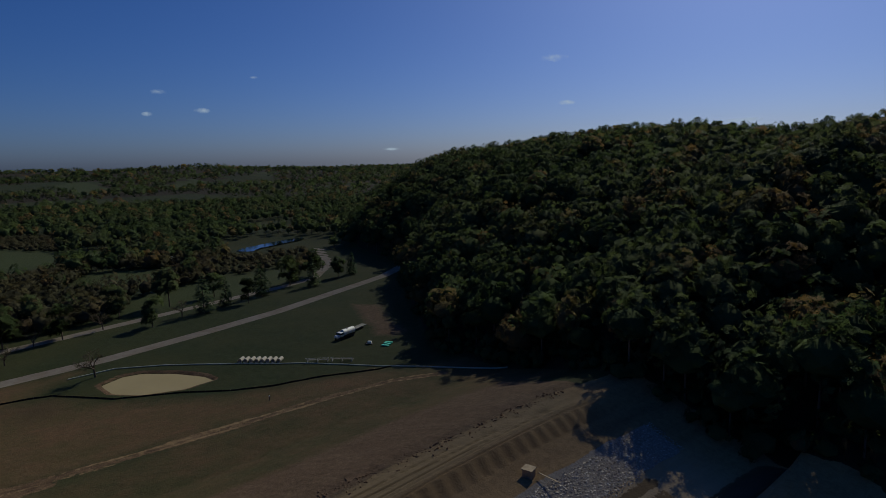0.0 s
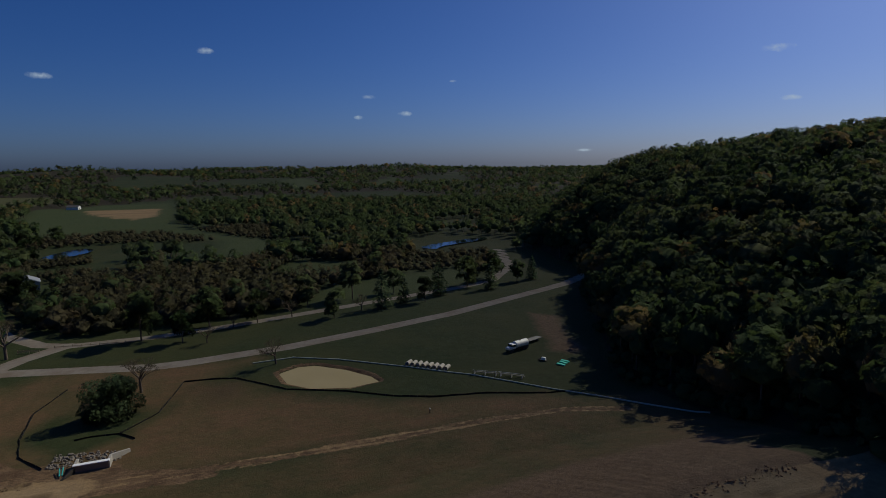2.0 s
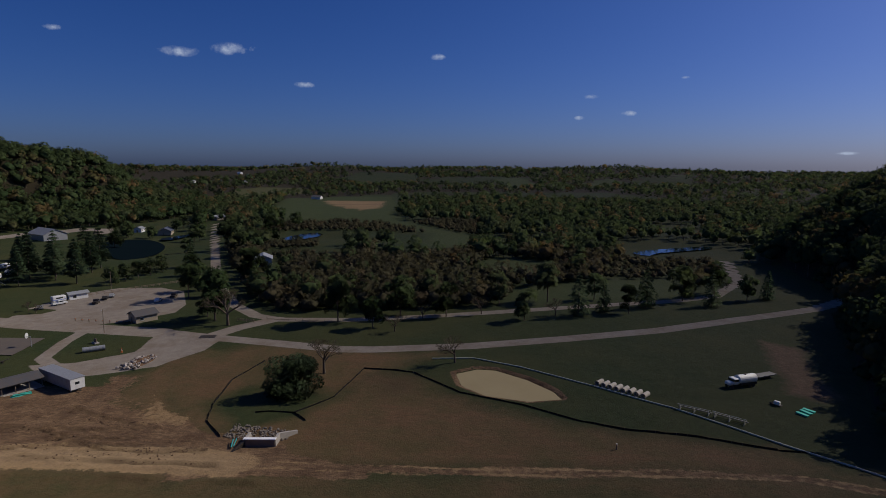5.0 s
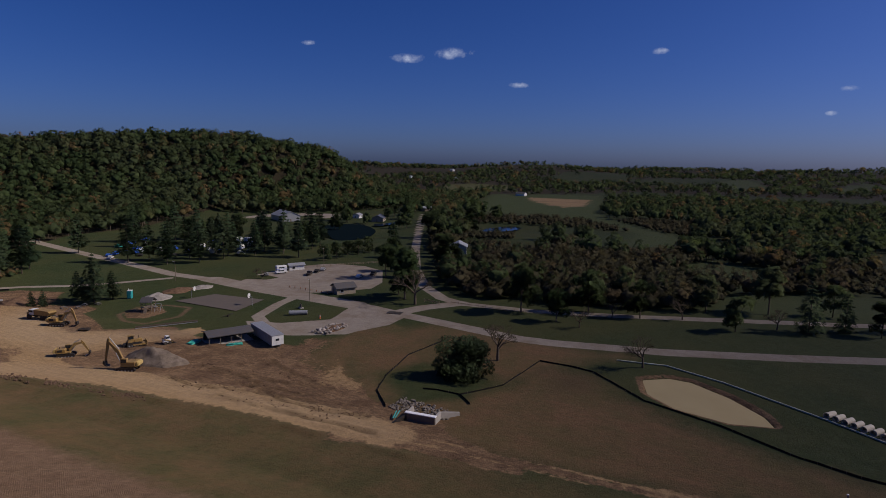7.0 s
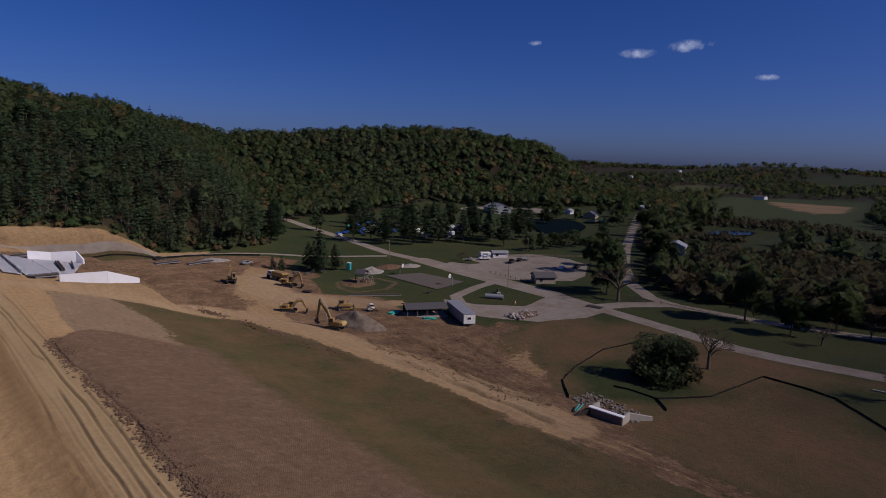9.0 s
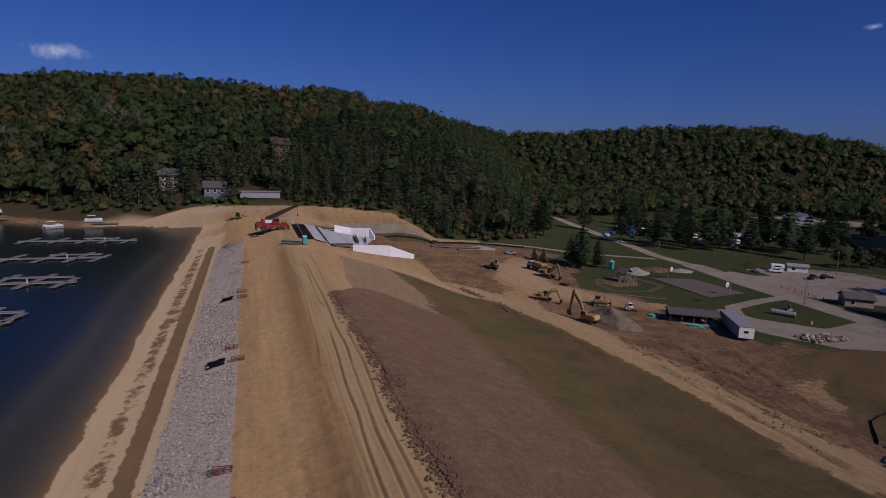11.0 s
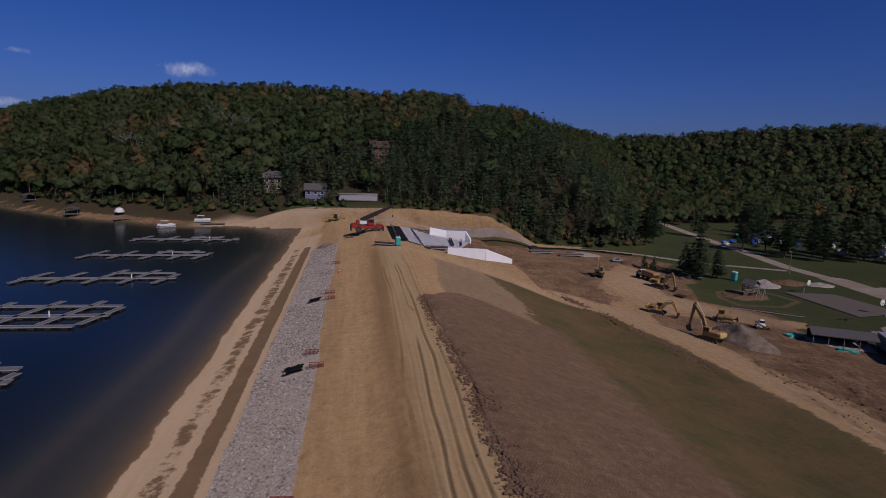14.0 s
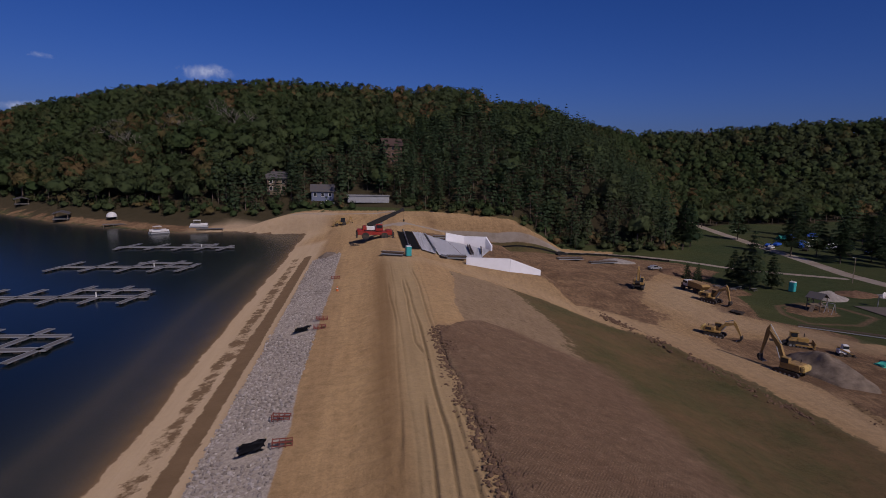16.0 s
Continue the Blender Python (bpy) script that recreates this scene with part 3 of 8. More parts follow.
    c = n.mix(n.math("MULTIPLY", n.ramp(crumbs, (0.55, 0.0), (0.68, 1.0)), n.math("MULTIPLY", bare, 0.4)), c, (0.43, 0.33, 0.22))
    c = n.mix(n.math("MULTIPLY", n.ramp(n.noise(0.9, 8, 0.8), (0.38, 1.0), (0.56, 0.0)), 0.5), c, n.mix(0.5, c, (0.02, 0.016, 0.01)))
    c = n.mix(n.math("MULTIPLY", n.attr("olive"), 0.55), c, n.mix(lanes, (0.205, 0.155, 0.085), (0.335, 0.255, 0.145)))
    c = n.mix(n.math("MULTIPLY", n.attr("sand"), 0.75), c, n.mix(n.noise(0.7, 6, 0.7, streak), (0.29, 0.215, 0.135), (0.46, 0.36, 0.245)))
    c = n.mix(n.math("MULTIPLY", n.attr("stain"), n.ramp(n.noise(0.25, 6, 0.7, streak), (0.33, 0.1), (0.60, 0.85))), c, (0.175, 0.108, 0.052))
    # rut shade put into the colour; tracks and wet spot share this brown
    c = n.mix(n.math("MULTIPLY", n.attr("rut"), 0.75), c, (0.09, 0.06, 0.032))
    c = n.mix(zone("rock", 0.4), c, gravel)
    c = n.mix(zone("wet", 0.8), c, wet)
    c = n.mix(zone("paved", 0.22, 0.6), c, pave)
    n.bump(n.math("MULTIPLY", n.math("ADD", n.math("ADD", n.math("MULTIPLY", mid, 0.6), n.math("MULTIPLY", n.math("MULTIPLY", cleats, n.attr("soil")), -0.09)), n.math("MULTIPLY", fine, 0.45)), n.math("MULTIPLY_ADD", n.attr("tan"), -0.25, 1.0)), 0.8, 0.45)
    n.bsdf.inputs["Diffuse Roughness"].default_value = 1.0
    return n.done(c, 0.95, 0, 0.1)


M_GROUND = ground_material()
ground = sheet("ground", np.stack([GX, GY, GZ], -1).reshape(-1, 3), quads, M_GROUND)
tagged(ground, "grassy valley floor with an earth dam of tan and brown soil", "ground", kind="structure")
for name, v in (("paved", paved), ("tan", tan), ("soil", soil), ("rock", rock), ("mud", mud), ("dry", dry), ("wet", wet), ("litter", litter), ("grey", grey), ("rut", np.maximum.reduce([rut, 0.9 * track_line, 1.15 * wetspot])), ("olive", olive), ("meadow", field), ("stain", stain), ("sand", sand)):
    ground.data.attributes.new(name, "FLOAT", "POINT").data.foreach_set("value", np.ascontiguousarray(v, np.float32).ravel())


def water_material(shallow=False, ripple=0.10, gloss=0.10, spec=0.5):
    n = Nodes("water")
    n.bump(n.noise(1.3, 4, 0.6), ripple, 0.06)
    if shallow:
        n.to(n.attr("murk"), n.bsdf.inputs["Alpha"])
    deep = n.mix(n.noise(0.02, 3, 0.5), (0.004, 0.009, 0.012), (0.007, 0.013, 0.017))
    if shallow:
        deep = n.mix(n.ramp(n.attr("murk"), (0.4, 0.0), (0.9, 0.72), (1.0, 1.0)), (0.088, 0.096, 0.082), deep)
    return n.done(deep, gloss, 0, spec)


M_WATER, M_POND, M_LAKE = water_material(ripple=0.02, spec=0.9), water_material(ripple=0.05, gloss=0.8, spec=0.0), water_material(True, 0.10, 0.2, 0.10)
wx = np.concatenate([[-2500, -1200, -600, -400], np.arange(-300, -47, 5.0), np.arange(-46, -11.9, 0.8)])
wy = np.concatenate([[-700, -400, -250], np.arange(-160, 301, 4.0), [400, 700, 1500]])
WX, WY = np.meshgrid(wx, wy)
ids = np.arange(WX.size).reshape(WX.shape)
lake = sheet("water", np.stack([WX, WY, WX * 0 + LAKE], -1).reshape(-1, 3), np.stack([ids[:-1, :-1], ids[:-1, 1:], ids[1:, 1:], ids[1:, :-1]], -1).reshape(-1, 4), M_LAKE)
tagged(lake, "dark blue lake water, brown over the shallows beside the dam", "lake", kind="structure")
murk = 1 - 0.9 * np.exp(-np.maximum(LAKE - height(WX, WY), 0) / 0.55)
lake.data.attributes.new("murk", "FLOAT", "POINT").data.foreach_set("value", np.ascontiguousarray(murk, np.float32).ravel())


# ---- woods ----
def foliage_material(name, low, high, turn):
    n = Nodes(name)
    isle = n.put("NewGeometry").outputs["Random Per Island"]
    tint = n.attr("tint")
    c = n.mix(n.ramp(n.math("FRACT", n.math("MULTIPLY", tint, 7.3)), (0.0, 0.0), (1.0, 1.0)), low, high)
    c = n.mix(n.ramp(n.noise(0.014, 3, 0.6), (0.48, 0.0), (0.66, 0.4)), c, (0.084, 0.088, 0.050))
    c = n.mix(n.math("MULTIPLY", isle, 0.3), c, tuple(v * 0.6 for v in low))
    c = n.mix(n.ramp(tint, (0.84, 0.0), (1.0, 0.7)), c, turn)
    face = n.put("NewGeometry").outputs["Normal"]
    puff = n.put("Attribute")
    puff.attribute_name = "puff"
    round_ = n.put("VectorMath", Vector=puff.outputs["Vector"])
    round_.operation = "NORMALIZE"
    size = n.put("VectorMath", Vector=puff.outputs["Vector"])
    size.operation = "LENGTH"
    lean = n.tree.nodes.new("ShaderNodeMix")
    lean.data_type = "VECTOR"
    n.to(0.86, lean.inputs[0])
    n.to(face, lean.inputs[4])
    n.to(round_.outputs[0], lean.inputs[5])
    up = n.tree.nodes.new("ShaderNodeVectorMath")
    up.operation = "ADD"
    n.to(lean.outputs[1], up.inputs[0])
    up.inputs[1].default_value = (0, 0, 0.35)
    soft = n.put("VectorMath", Vector=up.outputs[0])
    soft.operation = "NORMALIZE"
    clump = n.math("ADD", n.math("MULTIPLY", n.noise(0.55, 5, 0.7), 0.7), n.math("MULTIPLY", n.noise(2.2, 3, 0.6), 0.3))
    # the bump's hollows between leaf clumps are darkened in the colour too
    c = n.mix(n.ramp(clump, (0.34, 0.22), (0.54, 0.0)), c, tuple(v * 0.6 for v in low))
    soft = n.put("Bump", Strength=0.4, Distance=0.3, Height=clump, Normal=soft.outputs[0])
    n.to(soft.outputs[0], n.bsdf.inputs["Normal"])
    gaps = n.math("GREATER_THAN", n.noise(3.4, 5, 0.75), 0.515)
    leafy = n.math("GREATER_THAN", size.outputs["Value"], 0.75)
    n.done(c, 0.9, 0, 0.05)
    glow = n.put("BsdfTranslucent", Color=c, Normal=soft.outputs[0])
    both = n.put("MixShader", Fac=0.2)
    n.to(n.bsdf.outputs[0], both.inputs[1])
    n.to(glow.outputs[0], both.inputs[2])
    open_ = n.put("MixShader", Fac=n.math("MULTIPLY", leafy, gaps))
    n.to(both.outputs[0], open_.inputs[1])
    n.to(n.put("BsdfTransparent").outputs[0], open_.inputs[2])
    n.to(open_.outputs[0], n.tree.nodes["Material Output"].inputs["Surface"])
    return n.mat


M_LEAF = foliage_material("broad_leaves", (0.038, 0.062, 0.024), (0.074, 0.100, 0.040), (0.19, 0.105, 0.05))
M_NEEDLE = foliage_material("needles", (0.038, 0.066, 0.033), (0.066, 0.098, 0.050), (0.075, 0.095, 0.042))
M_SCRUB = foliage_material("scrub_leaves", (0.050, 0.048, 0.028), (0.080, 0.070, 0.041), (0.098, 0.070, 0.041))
M_BARK = plain("bark", (0.12, 0.095, 0.075), 0.9, wear=0.4, scale=2, spec=0.1, dirt=(0.05, 0.04, 0.03))
rng = np.random.default_rng(7)


def tube(p, q, r0, r1, sides=5):
    """Vertices and quads of a tapered limb."""
    p, q = np.array(p, float), np.array(q, float)
    d = q - p
    d /= np.linalg.norm(d)
    u = np.cross(d, (0.3, 1, 0.2))
    u /= np.linalg.norm(u)
    w = np.cross(d, u)
    a = np.arange(sides) * 2 * np.pi / sides
    ring = np.cos(a)[:, None] * u + np.sin(a)[:, None] * w
    v = np.concatenate([p + ring * r0, q + ring * r1])
    i = np.arange(sides)
    j = (i + 1) % sides
    return v, np.stack([i, j, j + sides, i + sides], 1)


def leaf_quads(centres, normals, sizes, gen):
    """Small bent clumps of leaves, each one quad, facing roughly along its normal."""
    k = len(centres)
    nrm = normals + 0.5 * gen.normal(size=(k, 3))
    nrm /= np.linalg.norm(nrm, axis=1)[:, None]
    t = np.cross(nrm, gen.normal(size=(k, 3)))
    t /= np.linalg.norm(t, axis=1)[:, None]
    b = np.cross(nrm, t)
    s = sizes[:, None]
    stretch = gen.uniform(0.6, 1.0, (k, 1))
    v = np.stack([centres - t * s, centres - b * s * stretch + nrm * s * 0.2, centres + t * s, centres + b * s * stretch - nrm * s * 0.15], 1)
    return v.reshape(-1, 3), np.arange(4 * k).reshape(-1, 4)


def cored(crown, lobes, gen):
    """Fills each lobe of a crown with an inner mass of leaves."""
    v, f, puff = crown
    cube = np.array([(x, y, z) for x in (-1, 1) for y in (-1, 1) for z in (-1, 1)]) / 3 ** 0.5
    cube = np.concatenate([cube, np.array([(-1, 0, 0), (1, 0, 0), (0, -1, 0), (0, 1, 0), (0, 0, -1), (0, 0, 1)])])
    quad = []
    for axis in range(3):                    # one quad across each edge of the cube
        u, w = (axis + 1) % 3, (axis + 2) % 3
        for su in (0, 1):
            for sw in (0, 1):
                ends = [sum(b << (2 - ax) for ax, b in ((axis, e), (u, su), (w, sw))) for e in (0, 1)]
                quad.append((ends[0], 8 + 2 * u + su, ends[1], 8 + 2 * w + sw))
    quad = np.array(quad)
    V, F, P, k = [v], [f], [puff], len(v)
    for x, y, z, r in lobes:
        a = gen.uniform(0, 1.57)
        turn = np.array([(math.cos(a), -math.sin(a), 0), (math.sin(a), math.cos(a), 0), (0, 0, 1)])
        c = cube @ turn.T
        V.append(c * r * gen.uniform(0.82, 1.05, (14, 1)) * (1, 1, 0.85) + (x, y, z))
        out = c * 0.8 + (0, 0, 0.25)
        P.append(0.5 * out / np.linalg.norm(out, axis=1)[:, None])      # half length marks the inner mass
        F.append(quad + k)
        k += 14
    return np.concatenate(V), np.concatenate(F), np.concatenate(P)


def broad_tree(gen, clumps, tall=16.0, wide=5.0, size=0.95, low=0.28, masses=9):
    """Crown and wood of a broad-leaved tree of unit placement: (verts, quads), (verts, quads)."""
    lobes = []
    for k in range(masses):
        a, r = gen.uniform(0, 6.28), wide * (0.2 + 0.42 * gen.random())
        h = tall * gen.uniform(low + 0.12, 0.86)
        lobes.append((r * math.cos(a), r * math.sin(a), h, wide * gen.uniform(0.34, 0.55)))
    lobes.append((0, 0, tall * 0.84, wide * 0.45))
    pick = gen.integers(0, len(lobes), clumps)
    L = np.array(lobes)[pick]
    d = gen.normal(size=(clumps, 3))
    d[:, 2] = np.abs(d[:, 2]) * 1.1 - 0.35
    d /= np.linalg.norm(d, axis=1)[:, None]
    c = L[:, :3] + d * (L[:, 3] * gen.uniform(0.7, 1.06, clumps))[:, None] * (1, 1, 0.85)
    crown = leaf_quads(c, d + (0, 0, 0.35), size * gen.uniform(0.7, 1.35, clumps), gen)
    puff = 0.75 * d + 0.5 * (c - (0, 0, tall * 0.5)) / (wide, wide, tall * 0.5) + (0, 0, 0.2)
    crown = (*crown, np.repeat(puff / np.linalg.norm(puff, axis=1)[:, None], 4, 0))
    wood_v, wood_q, k = [], [], 0
    for p, q, r0, r1 in [((0, 0, -0.6), (0, 0, tall * 0.45), tall * 0.02, tall * 0.013), ((0, 0, tall * 0.45), (0.3, 0.2, tall * 0.8), tall * 0.013, 0.05)] + \
            [((0, 0, tall * (0.25 + 0.05 * i)), (x, y, z), tall * 0.009, 0.04) for i, (x, y, z, r) in enumerate(lobes[:5])]:
        v, f = tube(p, q, r0, r1, 5)
        wood_v.append(v)
        wood_q.append(f + k)
        k += len(v)
    return crown, (np.concatenate(wood_v), np.concatenate(wood_q))


def dome_tree(gen, clumps, tall=15.0, wide=4.8, size=0.9, low=0.12, core=True):
    """A woodland tree: a rounded crown of bulging lobes over a dark inner mass."""
    mid, half = tall * (0.5 + low / 2), tall * (0.47 - low / 2)
    lobes = []
    for k in range(9):
        up = 1 - 1.45 * (k + 0.5) / 9
        a = 2.4 * k + gen.uniform(-0.5, 0.5)
        flat = math.sqrt(max(0.0, 1 - up * up))
        out = np.array((flat * math.cos(a), flat * math.sin(a), up))
        lobes.append((*(out * (wide, wide, half) * gen.uniform(0.52, 0.74) + (0, 0, mid)), wide * gen.uniform(0.32, 0.5), *out))
    L = np.array(lobes)[gen.integers(0, 9, clumps)]
    d = gen.normal(size=(clumps, 3))
    d /= np.linalg.norm(d, axis=1)[:, None]
    d = d + 0.75 * L[:, 4:]
    d /= np.linalg.norm(d, axis=1)[:, None]
    c = L[:, :3] + d * (L[:, 3] * gen.uniform(0.86, 1.1, clumps))[:, None]
    v, f = leaf_quads(c, d + (0, 0, 0.15), size * gen.uniform(0.65, 1.3, clumps), gen)
    puff = 0.6 * d + 0.4 * L[:, 4:] + (0, 0, 0.45)
    crown = (v, f, np.repeat(puff / np.linalg.norm(puff, axis=1)[:, None], 4, 0))
    if core:
        crown = cored(crown, [(0, 0, mid - half * 0.1, wide * 0.78)], gen)
    return crown, tube((0, 0, -0.6), (0, 0, tall * 0.55), 0.26, 0.14, 4)


def conifer(gen, clumps, tall=18.0, wide=3.4, size=0.9, low=0.15):
    """A pine: drooping boughs in whorls, open between, with a bare lower stem."""
    h = low + (1 - low) * gen.random(clumps) ** 1.2
    whorl = np.round(h * 14) / 14
    h = 0.8 * whorl + 0.2 * h
    a = gen.uniform(0, 6.28, clumps)
    a = 0.6 * a + 0.4 * (np.round(a / 1.05 + whorl * 31) * 1.05)
    reach = wide * (1.03 - h) ** 0.7 * np.clip((h - low) * 6 + 0.55, 0, 1) * gen.uniform(0.25, 1.0, clumps)
    c = np.stack([reach * np.cos(a), reach * np.sin(a), h * tall - 0.16 * reach], 1)
    d = np.stack([0.6 * np.cos(a), 0.6 * np.sin(a), 1.0 + 0 * a], 1)
    crown = leaf_quads(c, d, size * gen.uniform(0.6, 1.2, clumps) * (1.15 - 0.6 * h), gen)
    puff = d * (1.3, 1.3, 0.6) + gen.normal(size=d.shape) * 0.2
    crown = (*crown, np.repeat(puff / np.linalg.norm(puff, axis=1)[:, None], 4, 0))
    v, f = tube((0, 0, -0.6), (0, 0, tall * 0.98), tall * 0.014, 0.04, 5)
    return crown, (v, f)


def plant(name, kinds, x, y, z, scale, pick, tint, mat, label, category, wood=True):
    """Many trees joined into one object of kind stuff (crowns) and one of their stems."""
    parts = [[], [], [], [], [], []]
    kc = kw = 0
    ang = rng.uniform(0, 6.28, len(x))
    for k, (crown, stem) in enumerate(kinds):
        ids = np.where(pick == k)[0]
        if not len(ids):
            continue
        ca, sa, s = np.cos(ang[ids]), np.sin(ang[ids]), scale[ids]

        def place(v):
            squash = rng.uniform(0.85, 1.15, len(ids))
            X = (v[None, :, 0] * ca[:, None] - v[None, :, 1] * sa[:, None]) * (s * squash)[:, None] + x[ids, None]
            Y = (v[None, :, 0] * sa[:, None] + v[None, :, 1] * ca[:, None]) * (s * squash)[:, None] + y[ids, None]
            Z = v[None, :, 2] * s[:, None] + z[ids, None]
            return np.stack([X, Y, Z], -1).reshape(-1, 3)
        v, f, out = crown
        parts[5].append(np.stack([out[None, :, 0] * ca[:, None] - out[None, :, 1] * sa[:, None], out[None, :, 0] * sa[:, None] + out[None, :, 1] * ca[:, None], out[None, :, 2] + 0 * s[:, None]], -1).reshape(-1, 3))
        parts[0].append(place(v))
        parts[1].append((f[None] + (np.arange(len(ids)) * len(v))[:, None, None] + kc).reshape(-1, 4))
        parts[2].append(np.repeat(tint[ids], len(v)))
        kc += len(v) * len(ids)
        if wood:
            v, f = stem
            parts[3].append(place(v))
            parts[4].append((f[None] + (np.arange(len(ids)) * len(v))[:, None, None] + kw).reshape(-1, 4))
            kw += len(v) * len(ids)
    ob = sheet(name, np.concatenate(parts[0]), np.concatenate(parts[1]), mat, False)
    ob.data.attributes.new("tint", "FLOAT", "POINT").data.foreach_set("value", np.concatenate(parts[2]).astype(np.float32))
    ob.data.attributes.new("puff", "FLOAT_VECTOR", "POINT").data.foreach_set("vector", np.concatenate(parts[5]).astype(np.float32).ravel())
    tagged(ob, label, category, kind="stuff")
    if wood:
        stems = sheet("trunks", np.concatenate(parts[3]), np.concatenate(parts[4]), M_BARK)
        stems.parent = ob
    return ob


def scatter(x0, x1, y0, y1, step, keep):
    """Jittered grid points of a stretch that pass the test."""
    X, Y = np.meshgrid(np.arange(x0, x1, step), np.arange(y0, y1, step))
    X = (X + rng.uniform(-0.48, 0.48, X.shape) * step).ravel()
    Y = (Y + rng.uniform(-0.48, 0.48, Y.shape) * step).ravel()
    ok = keep(X, Y)
    return X[ok], Y[ok]


def thin(kind):
    """The same crown on a plain stem, for woods seen from afar."""
    crown, wood = kind
    return crown, tube((0, 0, -0.6), (0, 0, 7.0), 0.26, 0.14, 4)


NEARWOOD = [dome_tree(np.random.default_rng(80 + k), 145, 14 + 1.5 * (k % 4), 4.6 + 0.7 * (k % 3), 0.95, 0.08 + 0.06 * (k % 2)) for k in range(7)]
BROAD = [dome_tree(np.random.default_rng(k), 92, 13.5 + 1.5 * (k % 4), 4.5 + 0.6 * (k % 3), 1.15, 0.05 + 0.06 * (k % 2)) for k in range(7)]
SMALL = [dome_tree(np.random.default_rng(120 + k), 38, 12 + 1.4 * (k % 4), 4.7 + 0.6 * (k % 3), 1.55, 0.04) for k in range(6)]
THICKET = [dome_tree(np.random.default_rng(160 + k), 34, 6.5 + (k % 3), 2.9 + 0.5 * (k % 2), 0.95, -0.1) for k in range(6)]
BUSHES = [dome_tree(np.random.default_rng(150 + k), 36, 4.5 + (k % 3), 2.6 + 0.4 * (k % 2), 0.75, -0.1) for k in range(5)]
PINES = [thin(conifer(np.random.default_rng(20 + k), 150, 17 + 2 * (k % 3), 3.9 + 0.5 * (k % 2), 1.0, 0.10 + 0.05 * (k % 3))) for k in range(6)]
FARTREE = [dome_tree(np.random.default_rng(40 + k), 14, 12, 6.5, 3.2, -0.05, False) for k in range(4)]


TOE_X, TOE_Y = (176, 225, 274, 365, 460, 631, 784), (300, 335, 336, 372, 392, 385, 397)
ROAD_Y, ROAD_X = (-180, -133, -107, -54, -20, 14, 40, 66, 87, 113, 167), (330, 225, 213, 194, 183, 173, 171, 193, 227, 278, 392)
def clear_of_houses(x, y):
    ok = (np.hypot(x - 8, y - 279) > 6) & (np.hypot(x + 21, y - 240) > 7) & (np.abs(x + 2) + np.abs(y - 236) > 12) & (np.hypot(x + 41, y - 246) > 5)
    return ok & (to_line(x, y, SHORE_ROAD) > 6)


def valley(x, y):
    ok = ((to_line(x, y, SECOND_ROAD) > 10) & (near_hill(x, y) < 5) & (far_hill(x, y) < -40) & (y < np.interp(x, TOE_X, TOE_Y)) & (np.hypot(x, y) < 900)
          & (fractal(x, y, 70, 51) > 0.36) & (y < 0.52 * x - 25) & (np.hypot(x - 284, y - 88) > 14) & (to_line(x, y, [(235, 66), (284, 88)]) > 8))
    for m in MEADOWS:
        ok &= inside(x, y, m) < 0
    for (px, py), r in PONDS:
        ok &= np.hypot(x - px, y - py) > r * 1.3
    return ok


def distant(x, y):
    r = np.hypot(x, y)
    ok = (r > 800) & (r < 3700) & (fractal(x, y, 260, 61) > 0.36) & (y > -1.4 * x - 300) & ((x > 780) | (x > -900) & (y > np.interp(x, TOE_X, TOE_Y) + 150))
    for m in MEADOWS:
        ok &= inside(x, y, m) < 0
    return ok


def woods(name, x0, x1, y0, y1, step, keep, kinds, mat, label, size=(0.75, 1.15), wood=True, sink=0.0):
    x, y = scatter(x0, x1, y0, y1, step, keep)
    plant(name, kinds, x, y, height(x, y) - sink, rng.uniform(*size, len(x)), rng.integers(0, len(kinds), len(x)), rng.random(len(x)), mat, label, "woods", wood)
    return len(x)


def pine_part(x, y):
    """Where the pines stand at the foot of the far hill, climbing higher towards its eastern shoulder."""
    up = y - np.interp(x, FAR_X, FAR_Y)
    edge = np.interp(x, (-60, -25, 20, 70, 130), (15, 45, 75, 120, 170)) + 30 * (fractal(x, y, 25, 83) - 0.47)
    return (up < edge) & (x > -62) & (x < 175) & (fractal(x, y, 17, 84) > 0.30)


def low_part(x, y):
    """The low wet thicket before the fields and ponds."""
    near_pond = np.minimum(to_line(x, y, [(300, 70), (420, 108)]), to_line(x, y, [(270, -118), (372, -166)]))
    return (near_pond < 26) | ((x > 385) & (x < 560) & (y > -30) & (y < 160))


woods("woods", -60, 330, -420, -90, 6.6, lambda x, y: (near_hill(x, y) > 2) & (near_hill(x, y) < 100) & (x + y > -330) & (to_line(x, y, MAIN_ROAD) > 6), NEARWOOD, M_LEAF,
      "dense dark broad-leaved woods on the hill beside the dam", (0.72, 1.2))
woods("woods", -60, 560, -560, -100, 7.6, lambda x, y: (near_hill(x, y) > np.where(x > 330, 2, 100)) & (near_hill(x, y) < 200) & (x + 0.8 * y > -420), SMALL, M_LEAF,
      "dark woods on the crown of the hill beside the dam", (0.8, 1.25))
woods("undergrowth", -60, 260, -200, -90, 3.6, lambda x, y: (near_hill(x, y) > 0.5) & (near_hill(x, y) < 8), BUSHES, M_LEAF, "low bushes along the edge of the woods", (0.5, 1.1), False)
woods("woods", -420, 330, 200, 620, 7.0, lambda x, y: (far_hill(x, y) > 3) & (far_hill(x, y) < 105) & ~pine_part(x, y) & clear_of_houses(x, y), BROAD, M_LEAF,
      "green and rusty broad-leaved woods on the hill beyond the dam", (0.7, 1.2))
